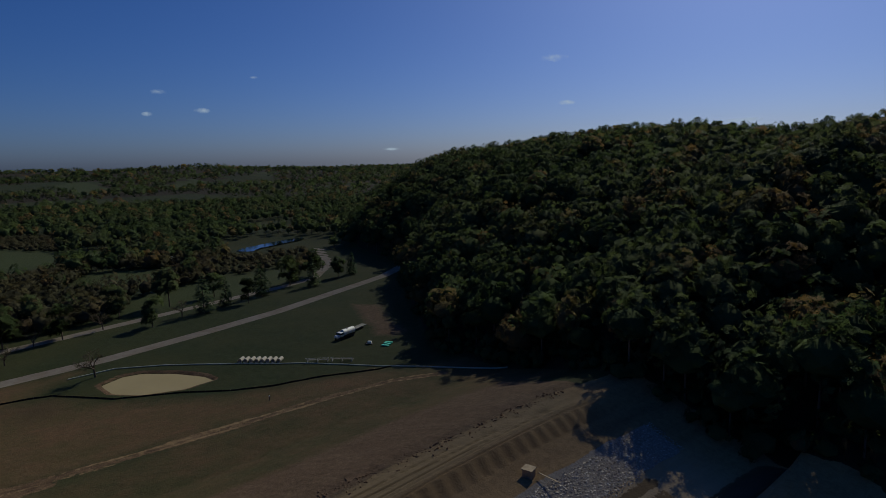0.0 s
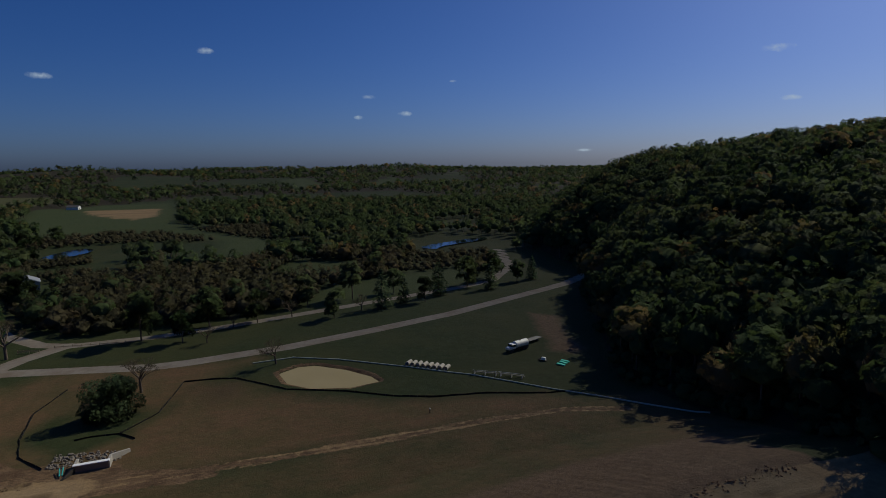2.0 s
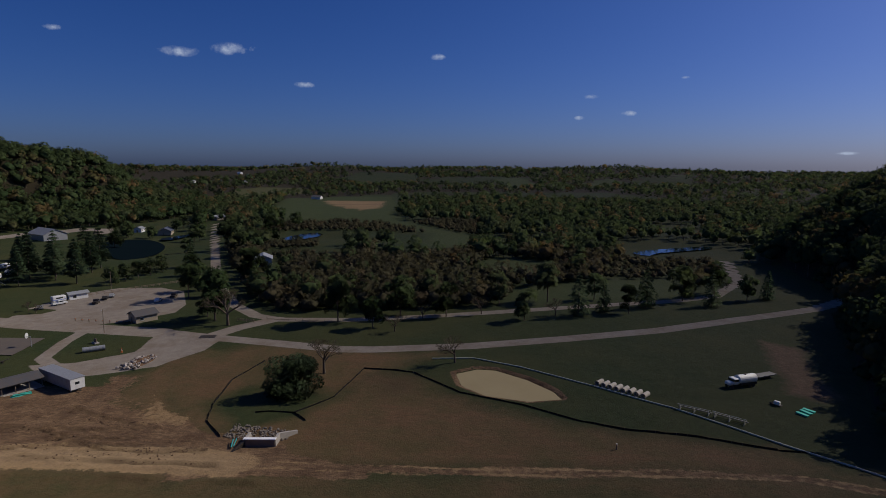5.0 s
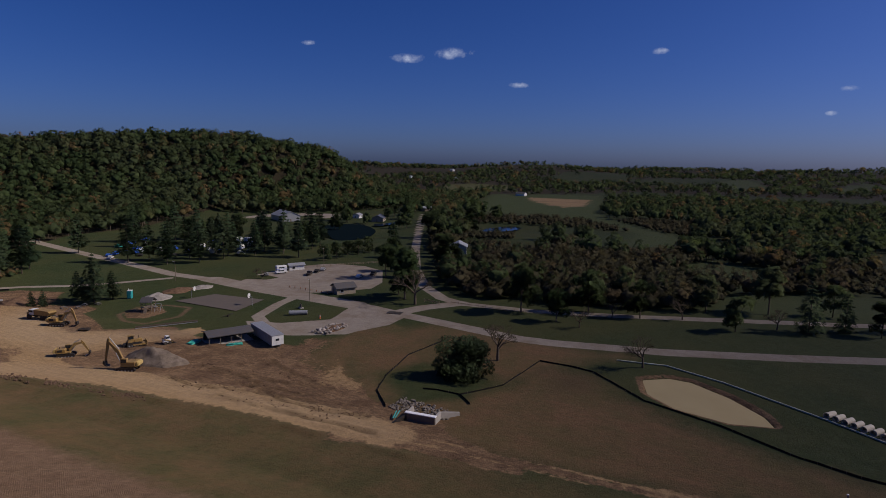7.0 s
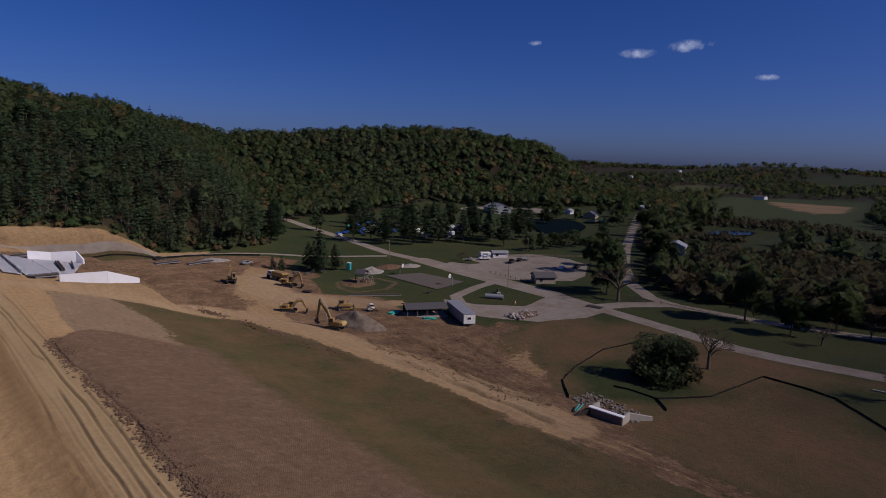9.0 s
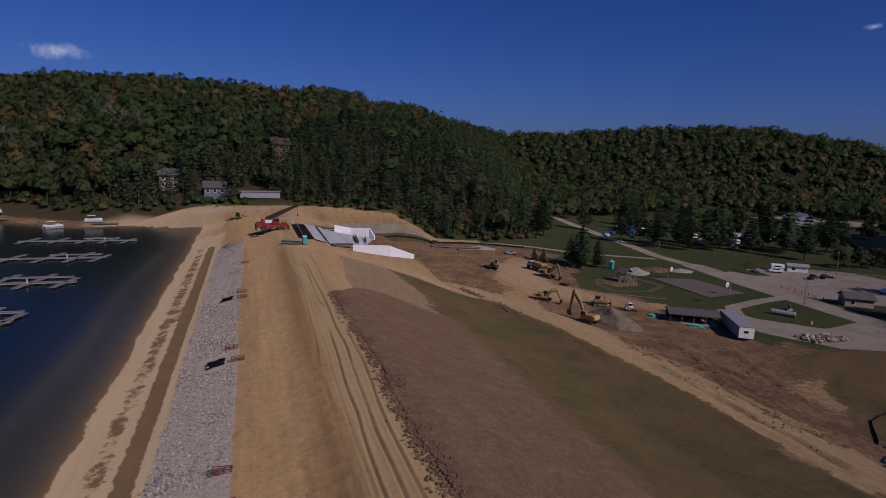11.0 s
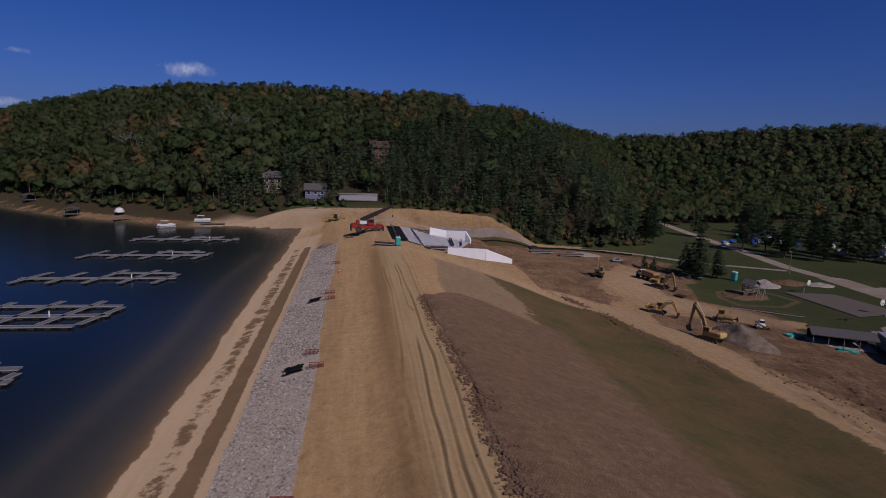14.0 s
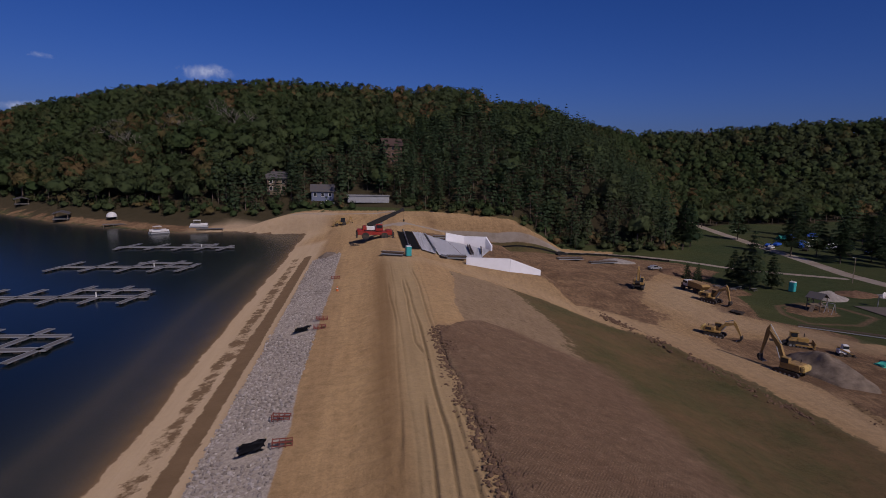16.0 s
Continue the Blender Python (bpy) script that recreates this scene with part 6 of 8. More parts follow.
dock(-73, -41, 168.5, ((-71, 4.5, 7), (-63, 4, 7), (-55.5, 4.5, 8), (-49.5, 4.5, 8), (-43.5, 4.5, 5)), ((-57, -47, 5.5),), "grey floating dock with five finger piers on still water")
dock(-74, -43.5, 138.0, ((-73, 5, 7), (-65.5, 5, 7), (-57.5, 5.5, 9), (-50.5, 5.5, 9), (-44.8, 5, 5)), ((-58, -45.5, 5.8),), "grey floating dock with crossing finger piers")
dock(-74.5, -43.2, 107.5, ((-73, 4.5, 7), (-66, 4.5, 7), (-59, 4.5, 10), (-52, 4.5, 10), (-45.3, 4.5, 5.5)), ((-58.5, -45, 6.5),), "long grey floating dock with paired finger piers")
dock(-72, -45.2, 76.5, ((-67, 5, 10), (-59.5, 5, 11), (-52.5, 4.5, 11), (-46.6, 4.5, 6.5)), ((-68, -45.4, 7.2), (-72, -48, -5.5)), "grey floating dock joined into a closed grid")
dock(-74, -44.8, 46.5, ((-60, 5, 8), (-52, 5, 8), (-46.5, 4, 4)), ((-60, -46, 5.5),), "grey floating dock end near the dam")

# ---- below the dam ----
def drape(pts, step=1.5):
    """Points on the ground along a polyline."""
    out = []
    for (ax, ay), (bx, by) in zip(pts[:-1], pts[1:]):
        n = max(1, int(math.dist((ax, ay), (bx, by)) / step))
        out += [(ax + (bx - ax) * i / n, ay + (by - ay) * i / n) for i in range(n)]
    return out + [pts[-1]]


def silt_fence(pts, label, high=0.42):
    """Black fabric sagging between wooden stakes."""
    ob = thing("silt_fence", label, "fence", "silt fences")
    run = drape(pts, 2.0)
    gen = random.Random(len(pts))
    for k in range(0, len(run) - 1, 6):
        bm = B()
        seg = run[k:k + 7]
        low = [bm.verts.new((x, y, zat(x, y) - 0.1)) for x, y in seg]
        top = [bm.verts.new((x + gen.uniform(-0.12, 0.12), y + gen.uniform(-0.12, 0.12), zat(x, y) + high * gen.uniform(0.75, 1.05))) for x, y in seg]
        for i in range(len(seg) - 1):
            bm.faces.new((low[i], low[i + 1], top[i + 1], top[i]))
        bmesh.ops.solidify(bm, geom=bm.faces[:], thickness=0.06)
        part("fabric", bm, M_BLACK, ob)
    for x, y in run[::1]:
        part("stake", beam(B(), (x, y + 0.06, zat(x, y) - 0.2), (x, y + 0.06, zat(x, y) + high * 1.15), 0.05, 0.05), M_WOOD, ob)
    return ob


silt_fence([(79, 19), (86.5, 25.5), (96.5, 28.7), (112, 31), (127, 28)], "black silt fence on wooden stakes round the wet hollow")
silt_fence([(88.5, 4.5), (92.6, 8.4), (103, 2), (112, 0.5), (123, -1.2)], "black silt fence along the dry field")
silt_fence([(92.6, 8.4), (93, 14), (92, 17)], "short black silt fence beside the headwall")
silt_fence([(123, -1.2), (122.5, -9), (121, -15), (108, -28), (101.5, -43), (93.4, -53.6), (89, -63), (86.4, -77), (81, -90), (80, -96)], "long black silt fence round the pond's bank")


def pipe_run(pts, r, mat, label):
    ob = thing("pipeline", label, "pipe")
    run = drape(pts, 3.0)
    for (ax, ay), (bx, by) in zip(run[:-1], run[1:]):
        part("pipe", rod(B(), (ax, ay, zat(ax, ay) + r * 0.9), (bx, by, zat(bx, by) + r * 0.9), r, 8), mat, ob)
        part("coupling", rod(B(), (bx - (bx - ax) * 0.05, by - (by - ay) * 0.05, zat(bx, by) + r * 0.9), (bx, by, zat(bx, by) + r * 0.9), r * 1.3, 8), M_GREY, ob)
    return ob


M_PIPE = plain("pale_pipe", (0.42, 0.44, 0.36), 0.9, wear=0.3, scale=0.5, spec=0.05)
pipe_run([(132.6, -19), (134, -31), (127.5, -44), (114, -62.5), (102, -77), (92, -85.5), (84, -92), (74, -100), (64, -107), (53, -115)], 0.2, M_PIPE, "pale green pipeline laid across the grass")

silt_fence([(40, 200), (52, 203), (69, 206.5), (84, 208.5), (98, 207), (110, 198)], "low black silt fence along the ditch under the bank", 0.7)

# pond


def pool(name, pts, z, mat, label, category):
    c = (sum(p[0] for p in pts) / len(pts), sum(p[1] for p in pts) / len(pts))
    bm = B()
    mid = bm.verts.new((*c, z))
    ring = []
    n = len(pts)
    for k in range(n * 6):
        i, t = k // 6, (k % 6) / 6
        p0, p1, p2, p3 = (Vector(pts[(i + j - 1) % n]) for j in range(4))
        q = 0.5 * (2 * p1 + (p2 - p0) * t + (2 * p0 - 5 * p1 + 4 * p2 - p3) * t * t + (3 * p1 - p0 - 3 * p2 + p3) * t ** 3)
        ring.append(bm.verts.new((q.x, q.y, z)))
    for i in range(len(ring)):
        bm.faces.new((mid, ring[i], ring[(i + 1) % len(ring)]))
    bmesh.ops.recalc_face_normals(bm, faces=bm.faces)
    me = bpy.data.meshes.new(name)
    bm.to_mesh(me)
    bm.free()
    me.materials.append(mat)
    return tagged(new(name, me), label, category, kind="structure")


n = Nodes("muddy_water")
n.bump(n.noise(2.0, 3, 0.5), 0.05, 0.04)
M_MUDDY = n.done(n.mix(n.noise(0.15, 3, 0.5), (0.225, 0.182, 0.100), (0.27, 0.222, 0.128)), 0.6, 0, 0.1)
pool("water", POND_EDGE, POND_Z, M_MUDDY, "small pond of opaque tan water in the grass", "pond")
for pts, z in (([(400, 118), (415, 122), (440, 116), (452, 108), (440, 98), (415, 102)], -12.9), ([(348, -140), (360, -150), (385, -192), (395, -188), (372, -145), (358, -132)], -12.9),
               ([(300, 182), (310, 172), (335, 176), (366, 192), (392, 220), (386, 244), (362, 240), (330, 212)], -12.9), ([(392, 205), (420, 200), (428, 206), (404, 214)], -12.9)):
    pool("water", pts, z, M_POND if pts[0][0] == 300 else M_WATER, "still pond reflecting the sky among trees", "pond")

# headwall of the outlet
ob = thing("headwall", "concrete outlet headwall with wing walls at the culvert", "headwall")
# the front wall's shade is put into its colour, darker than the sides
part("front_wall", box(B(), (0.6, 6.0, 2.6), (0, 0, 0.7), bevel=0.04), plain("shaded_concrete", (0.17, 0.135, 0.11), 0.9, wear=0.5, scale=0.9, dirt=(0.10, 0.075, 0.055)), ob, "brown concrete with painted shade and stains")
part("cap", box(B(), (0.9, 6.3, 0.25), (0.1, 0, 2.05), bevel=0.04), M_PALE, ob)
part("side_wall", box(B(), (3.4, 0.5, 2.4), (1.5, 2.9, 0.7), bevel=0.03), M_CONCRETE, ob)
part("side_wall", box(B(), (3.0, 0.5, 2.4), (1.3, -2.9, 0.7), bevel=0.03), M_CONCRETE, ob)
part("wing_wall", slab(B(), [(0, -0.6), (0, 1.9), (4.5, 0.6), (4.5, -0.6)], 0, 0.4), M_CONCRETE, ob).matrix_basis = pose(2.6, -3.0, 0, 0, 0, -40)
part("wing_wall", slab(B(), [(0, -0.6), (0, 1.9), (3.5, 0.5), (3.5, -0.6)], 0, 0.4), M_DARK, ob).matrix_basis = pose(0.2, 2.9, 0, 0, 0, 150)
part("pipe", rod(rod(B(), (-1.5, 4.6, 0.9), (1.5, 5.0, 1.1), 0.12), (-1.6, 5.0, 0.8), (1.4, 5.6, 1.0), 0.12), M_TEAL, ob, "teal plastic pipe")
ob.scale = (1, 1, 0.72)
stand(ob, 75.6, 9.6, 4)
hx, hy = rng.uniform(78.5, 86, 420), rng.uniform(5.5, 18.5, 420)
keep = (np.abs(hx - 79.5 - 0.2 * (hy - 6)) < 3.5)
stones("outlet_stones", hx[keep], hy[keep], height(hx[keep], hy[keep]) + 0.1, rng.uniform(0.16, 0.42, keep.sum()), 9, "grey broken stones behind the outlet headwall").data.materials[0] = plain("outlet_rock", (0.19, 0.165, 0.14), 0.9, wear=0.4, scale=2.0, spec=0.1)

# site office and open shelter
def office(label):
    ob = thing("office_trailer", label, "trailer")
    part("box_body", box(B(), (15.5, 3.4, 2.7), (0, 0, 2.0), bevel=0.04), M_GREY, ob)
    part("end_panel", box(B(), (0.06, 3.3, 2.55), (-7.78, 0, 2.0)), M_WHITE, ob)
    part("roof", slab(B(), [(-7.9, 3.35), (7.9, 3.35), (7.9, 3.5), (-7.9, 3.5)], -1.8, 1.8), M_STEEL, ob)
    w = part("window", box(B(), (0.05, 1.0, 0.6), (-7.83, 0.1, 2.2)), M_GLASS, ob)
    part("frame", box(B(), (0.04, 1.2, 0.8), (-7.81, 0.1, 2.2)), M_WHITE, w)
    for x in (-5, -1, 4):
        part("window", box(B(), (1.2, 0.05, 0.8), (x, -1.72, 2.2)), M_GLASS, ob)
    part("door", box(B(), (0.95, 0.06, 2.0), (1.6, -1.73, 1.75)), M_WHITE, ob)
    part("chassis", box(B(), (15, 2.2, 0.3), (0, 0, 0.52)), M_DARK, ob)
    for x in (1.0, 2.3):
        for y in (-1.3, 1.3):
            wheel(ob, (x, y, 0.42), 0.42, 0.25)
    part("hitch", beam(B(), (-9.0, 0, 0.45), (-7.4, 0, 0.5), 0.3, 0.15), M_DARK, ob)
    for x in (-6.5, 6.5):
        part("prop", box(box(B(), (0.3, 0.3, 0.45), (x, -1.1, 0.22)), (0.3, 0.3, 0.45), (x, 1.1, 0.22)), M_CONCRETE, ob)
    return ob


stand(office("long grey site office trailer with a white end wall"), 105.2, 72.0, 62)

ob = thing("open_shelter", "long open shelter with a low dark roof on posts", "shelter")
roof = part("roof", slab(B(), [(-3.9, 2.5), (0, 3.5), (3.9, 2.5), (3.9, 2.7), (0, 3.72), (-3.9, 2.7)], -7.2, 7.2), M_ROOF, ob)
for y in (-6.6, -3.3, 0, 3.3, 6.6):
    for x in (-3.4, 3.4):
        part("post", box(B(), (0.16, 0.16, 2.6), (x, y, 1.28)), M_WOOD, ob)
part("slab", box(B(), (7.4, 14, 0.2), (0, 0, 0.08)), M_CONCRETE, ob)
part("wall", box(B(), (0.15, 13.4, 2.4), (2.9, 0, 1.3)), M_DARK, ob)
ob.scale = (0.92, 0.86, 0.95)
stand(ob, 100.4, 81.6, 60)
for x, y, a, l in ((93.5, 87.0, 10, 3.6), (97.5, 76.5, -35, 4.0)):
    ob = thing("folded_tarpaulin", "crumpled teal tarpaulin on the grass", "tarpaulin")
    bm = B()
    gen = random.Random(int(x))
    box(bm, (l, l * 0.5 if a > 0 else 0.5, 0.5))
    bmesh.ops.subdivide_edges(bm, edges=bm.edges[:], cuts=4, use_grid_fill=True)
    for v in bm.verts:
        v.co += Vector((gen.uniform(-0.2, 0.2), gen.uniform(-0.2, 0.2), gen.uniform(-0.15, 0.2) + 0.25))
    part("cloth", bm, M_TEALCLOTH, ob)
    stand(ob, x, y, a)


def heap(x, y, rx, ry, high, mat, label, name="gravel_mound", seed=1):
    """A loose heap with a rough, slumped outline."""
    bm = B()
    n, rings = 44, 14
    v = []
    for j in range(rings + 1):
        r = j / rings
        row = []
        for i in range(n):
            a = 2 * math.pi * i / n
            w = 1 + 0.22 * (noise.noise(Vector((math.cos(a) * 1.6, math.sin(a) * 1.6, seed * 3.1))))
            px, py = x + math.cos(a) * rx * r * w, y + math.sin(a) * ry * r * w
            h = high * (max(0, 1 - r) ** 0.85) * (1 + 0.35 * noise.noise(Vector((px * 0.45, py * 0.45, seed)))) + 0.12 * noise.noise(Vector((px * 2, py * 2, seed)))
            row.append(bm.verts.new((px, py, zat(px, py) + h - (0.4 if j == rings else 0))))
        v.append(row)
    for j in range(rings):
        for i in range(n):
            bm.faces.new((v[j][i], v[j + 1][i], v[j + 1][(i + 1) % n], v[j][(i + 1) % n]))
    bmesh.ops.remove_doubles(bm, verts=bm.verts[:], dist=0.01)
    bmesh.ops.recalc_face_normals(bm, faces=bm.faces)
    ob = part(name, bm, mat, None, smooth_shade=True)
    return tagged(ob, label, "heap")


def loose(name, a, b):
    n = Nodes(name)
    f = n.noise(5, 4, 0.7)
    n.bump(f, 0.9, 0.2)
    return n.done(n.mix(n.ramp(n.noise(0.8, 4, 0.6), (0.3, 0.0), (0.7, 1.0)), n.mix(f, a, b), tuple(v * 0.7 for v in a)), 0.95, 0, 0.1)


M_GRAVEL = loose("gravel", (0.20, 0.155, 0.115), (0.32, 0.255, 0.195))
M_EARTH = loose("heaped_earth", (0.17, 0.10, 0.06), (0.26, 0.165, 0.10))
M_PALEGRAVEL = loose("pale_gravel", (0.34, 0.30, 0.26), (0.48, 0.44, 0.39))
heap(78.0, 83.5, 5.4, 9.0, 3.5, M_GRAVEL, "large grey gravel heap behind the excavator")
heap(127, 141, 6.0, 5.0, 1.9, M_PALEGRAVEL, "pale gravel heap at the edge of the lawn", seed=2)
heap(139, 144, 6.5, 5, 1.3, M_EARTH, "low tan earth heap beside the drive", seed=3)
heap(148, 141, 5.0, 4, 1.0, M_PALEGRAVEL, "low pale sand heap beside the drive", seed=4)
heap(99, 171, 7.5, 6, 2.4, M_EARTH, "brown earth heap on the working ground", seed=5)
heap(84, 186, 7, 4, 1.3, M_PALEGRAVEL, "pale broken slabs heaped on the working ground", "rubble_heap", 6)
heap(124, 62.5, 6, 2.6, 0.8, M_EARTH, "low heap of rubble and dug earth beside the drive", "rubble_heap", 7)
qx, qy = rng.uniform(117, 128, 90), rng.uniform(60, 65.5, 90)
stones("rubble", qx, qy, height(qx, qy) + 0.45, rng.uniform(0.2, 0.75, 90), 12, "broken pale concrete and dug earth beside the drive")
heap(-12.4, 142, 2.2, 3.5, 0.9, M_GRAVEL, "small grey gravel heap at the end of the stones", seed=8)

# play ground and ball court
ob = thing("ball_court", "worn grey basketball court in the lawn", "court")
bm = B()
cs = [Vector((126.4, 131.2)), Vector((141, 127.4)), Vector((142.5, 105.5)), Vector((125.5, 102.4))]
g = [[None] * 9 for _ in range(9)]
for j in range(9):
    for i in range(9):
        p = cs[0].lerp(cs[1], i / 8).lerp(cs[3].lerp(cs[2], i / 8), j / 8)
        g[j][i] = bm.verts.new((p.x, p.y, zat(p.x, p.y) + 0.2))
for j in range(8):
    for i in range(8):
        bm.faces.new((g[j][i], g[j + 1][i], g[j + 1][i + 1], g[j][i + 1]))
bmesh.ops.recalc_face_normals(bm, faces=bm.faces)
part("paving", bm, plain("court_asphalt", (0.135, 0.115, 0.10), 0.95, wear=0.5, scale=0.4, spec=0.05, dirt=(0.18, 0.145, 0.115)), ob)


def hoop(label):
    ob = thing("basketball_hoop", label, "basketball hoop", "hoops of the ball court")
    part("pole", rod(B(), (0, 0, 0), (0, 0, 3.2), 0.1), M_STEEL, ob)
    part("arm", beam(B(), (0, 0, 3.1), (0, -1.1, 3.3), 0.12, 0.12), M_STEEL, ob)
    bm = B()
    bmesh.ops.create_cone(bm, cap_ends=True, segments=18, radius1=0.85, radius2=0.85, depth=0.08, matrix=pose(0, -1.15, 3.45, 90, 0, 0))
    part("backboard", bm, M_WHITE, ob)
    bm = B()
    for i in range(12):
        a, b = i * math.pi / 6, (i + 1) * math.pi / 6
        rod(bm, (0.25 * math.cos(a), -1.5 + 0.25 * math.sin(a), 3.1), (0.25 * math.cos(b), -1.5 + 0.25 * math.sin(b), 3.1), 0.03, 5)
    part("rim", bm, M_ORANGE, ob)
    return ob


hp = stand(hoop("basketball hoop with a rounded white backboard"), 133.0, 130.5, 20)
again(hp, 134.2, 103.5, 190)


def play_tower(label):
    ob = thing("play_structure", label, "play structure")
    for x in (-1.6, 1.6):
        for y in (-1.6, 1.6):
            part("post", box(B(), (0.16, 0.16, 3.6), (x, y, 1.8)), M_WOOD, ob)
    part("deck", box(B(), (3.4, 3.4, 0.15), (0, 0, 1.5)), M_WOOD, ob)
    part("roof", slab(B(), [(-2.1, 3.3), (0, 4.6), (2.1, 3.3), (2.1, 3.4), (0, 4.75), (-2.1, 3.4)], -2.0, 2.0), M_ROOF, ob)
    for y in (-1.6, 1.6):
        part("rail", beam(B(), (-1.6, y, 2.4), (1.6, y, 2.4), 0.08, 0.16), M_WOOD, ob)
    part("slide", slab(B(), [(1.7, 1.55), (4.8, 0.2), (5.4, 0.2), (5.4, 0.32), (4.85, 0.34), (1.7, 1.75)], -0.4, 0.4), M_GREY, ob)
    for y in (-4.2, -2.4):
        part("swing_frame", rod(rod(B(), (-1.2, y, 0), (0, y, 2.6), 0.07), (1.2, y, 0), (0, y, 2.6), 0.07), M_STEEL, ob)
    part("top_bar", rod(B(), (0, -4.2, 2.6), (0, -2.4, 2.6), 0.07), M_STEEL, ob)
    part("ladder", slab(B(), [(-1.8, 1.6), (-2.9, 0), (-2.75, 0), (-1.65, 1.6)], -0.5, 0.5), M_WOOD, ob)
    return ob


stand(play_tower("weathered timber play structure with a grey roof"), 112.5, 127.5, 25)
quad = thing("bench_swing", "dark old see-saw on the lawn", "see-saw")
part("beam", beam(B(), (-1.8, 0, 0.4), (1.8, 0, 0.75), 0.3, 0.12), M_DARK, quad)
part("stand", box(B(), (0.6, 0.8, 0.55), (0, 0, 0.27), taper=(0.4, 1)), M_DARK, quad)
stand(quad, 119.4, 100.1, -20)
stand(timber_stack(2, 17, "long dark logs along the edge of the lawn", 0.2), 103, 108, -36)
for x, y, a in ((104, 150, 10), (107.5, 152, 30), (101, 153, 0), (110.5, 149.5, 20)):
    ob = thing("picnic_table", "grey wooden picnic table under pines", "picnic table", "tables under the pines")
    part("top", box(B(), (2.0, 0.8, 0.07), (0, 0, 0.76)), M_DECK, ob)
    for y2 in (-0.75, 0.75):
        part("seat", box(B(), (2.0, 0.28, 0.06), (0, y2, 0.45)), M_DECK, ob)
    for x2 in (-0.75, 0.75):
        part("leg", beam(beam(B(), (x2, -0.8, 0), (x2, 0.3, 0.74), 0.07, 0.1), (x2, 0.8, 0), (x2, -0.3, 0.74), 0.07, 0.1), M_DECK, ob)
    stand(ob, x, y, a)

# meadow with stored goods
def culvert_ring(label):
    ob = thing("drain_pipe", label, "pipe", "pipes stacked on the meadow")
    bm = B()
    for i in range(16):
        a, b = i * math.pi / 8, (i + 1) * math.pi / 8
        vs = [bm.verts.new((r * math.cos(t), y, 0.62 + r * math.sin(t))) for y in (-1.3, 1.3) for t in (a, b) for r in (0.48, 0.62)]
        for f in ((0, 2, 3, 1), (4, 5, 7, 6), (1, 3, 7, 5), (0, 4, 6, 2)):
            bm.faces.new([vs[k] for k in f])
    bmesh.ops.remove_doubles(bm, verts=bm.verts[:], dist=0.001)
    bmesh.ops.recalc_face_normals(bm, faces=bm.faces)
    part("shell", bm, M_CONCRETE, ob)
    bm = B()
    bmesh.ops.create_cone(bm, cap_ends=False, segments=16, radius1=0.68, radius2=0.68, depth=0.22, matrix=pose(0, 1.25, 0.62, 90, 0, 0))
    part("collar", bm, M_CONCRETE, ob)
    return ob


ring = culvert_ring("short pale concrete drain pipe in a row on the grass")
for k in range(8):
    x, y = 116.3 - 7.6 * k / 7, -63.2 - 9.4 * k / 7
    (stand if k == 0 else lambda o, *a, **b: again(o, *a, **b))(ring, x, y, 50)


def bleacher(label):
    ob = thing("bleacher", label, "bleacher", "bleachers on the meadow")
    for k in range(3):
        part("seat", box(B(), (7.0, 0.3, 0.06), (0, 0.6 * k, 0.4 + 0.3 * k)), M_DECK, ob)
    part("back_rail", beam(B(), (-3.5, 1.6, 1.5), (3.5, 1.6, 1.5), 0.08, 0.08), M_STEEL, ob)
    for x in (-3, 0, 3):
        part("frame", slab(B(), [(-0.1, 0), (1.6, 0), (1.6, 1.5), (1.5, 1.5), (1.3, 0.98), (0.0, 0.35)], -0.05, 0.05), M_STEEL, ob).matrix_basis = pose(x, 0, 0, 0, 0, 90)
    return ob


bl = stand(bleacher("low grey bleacher seats on the meadow"), 100.8, -81.5, 58)
again(bl, 96.2, -87.5, 51)


def tank_truck(label):
    ob = thing("tank_truck", label, "truck")
    part("chassis", box(B(), (8.0, 1.0, 0.4), (0, 0, 0.85)), M_DARK, ob)
    cab = part("cab", box(B(), (1.7, 2.2, 1.5), (2.4, 0, 1.85), bevel=0.15, taper=(0.85, 0.92)), M_WHITE, ob)
    part("window", box(B(), (1.35, 2.22, 0.55), (2.45, 0, 2.15)), M_GLASS, cab)
    part("windscreen", box(B(), (0.05, 1.8, 0.6), (3.18, 0, 2.15), (0, -9, 0)), M_GLASS, cab)
    part("bonnet", box(B(), (1.3, 1.8, 0.85), (3.8, 0, 1.35), bevel=0.2), M_WHITE, ob)
    bm = B()
    bmesh.ops.create_cone(bm, cap_ends=True, segments=20, radius1=1.15, radius2=1.15, depth=5.2, matrix=pose(-1.3, 0, 2.0, 0, 90, 0))
    tank = part("tank", bm, M_WHITE, ob)
    part("filler", rod(B(), (-1.0, 0, 3.1), (-1.0, 0, 3.35), 0.3, 12), M_DARK, tank)
    part("side_box", box(box(B(), (5.0, 0.3, 0.6), (-1.3, -1.0, 1.05)), (5.0, 0.3, 0.6), (-1.3, 1.0, 1.05)), M_DARK, ob)
    for x in (-2.9, -1.7, 3.5):
        for y in (-0.95, 0.95):
            wheel(ob, (x, y, 0.5), 0.5, 0.35)
    return ob


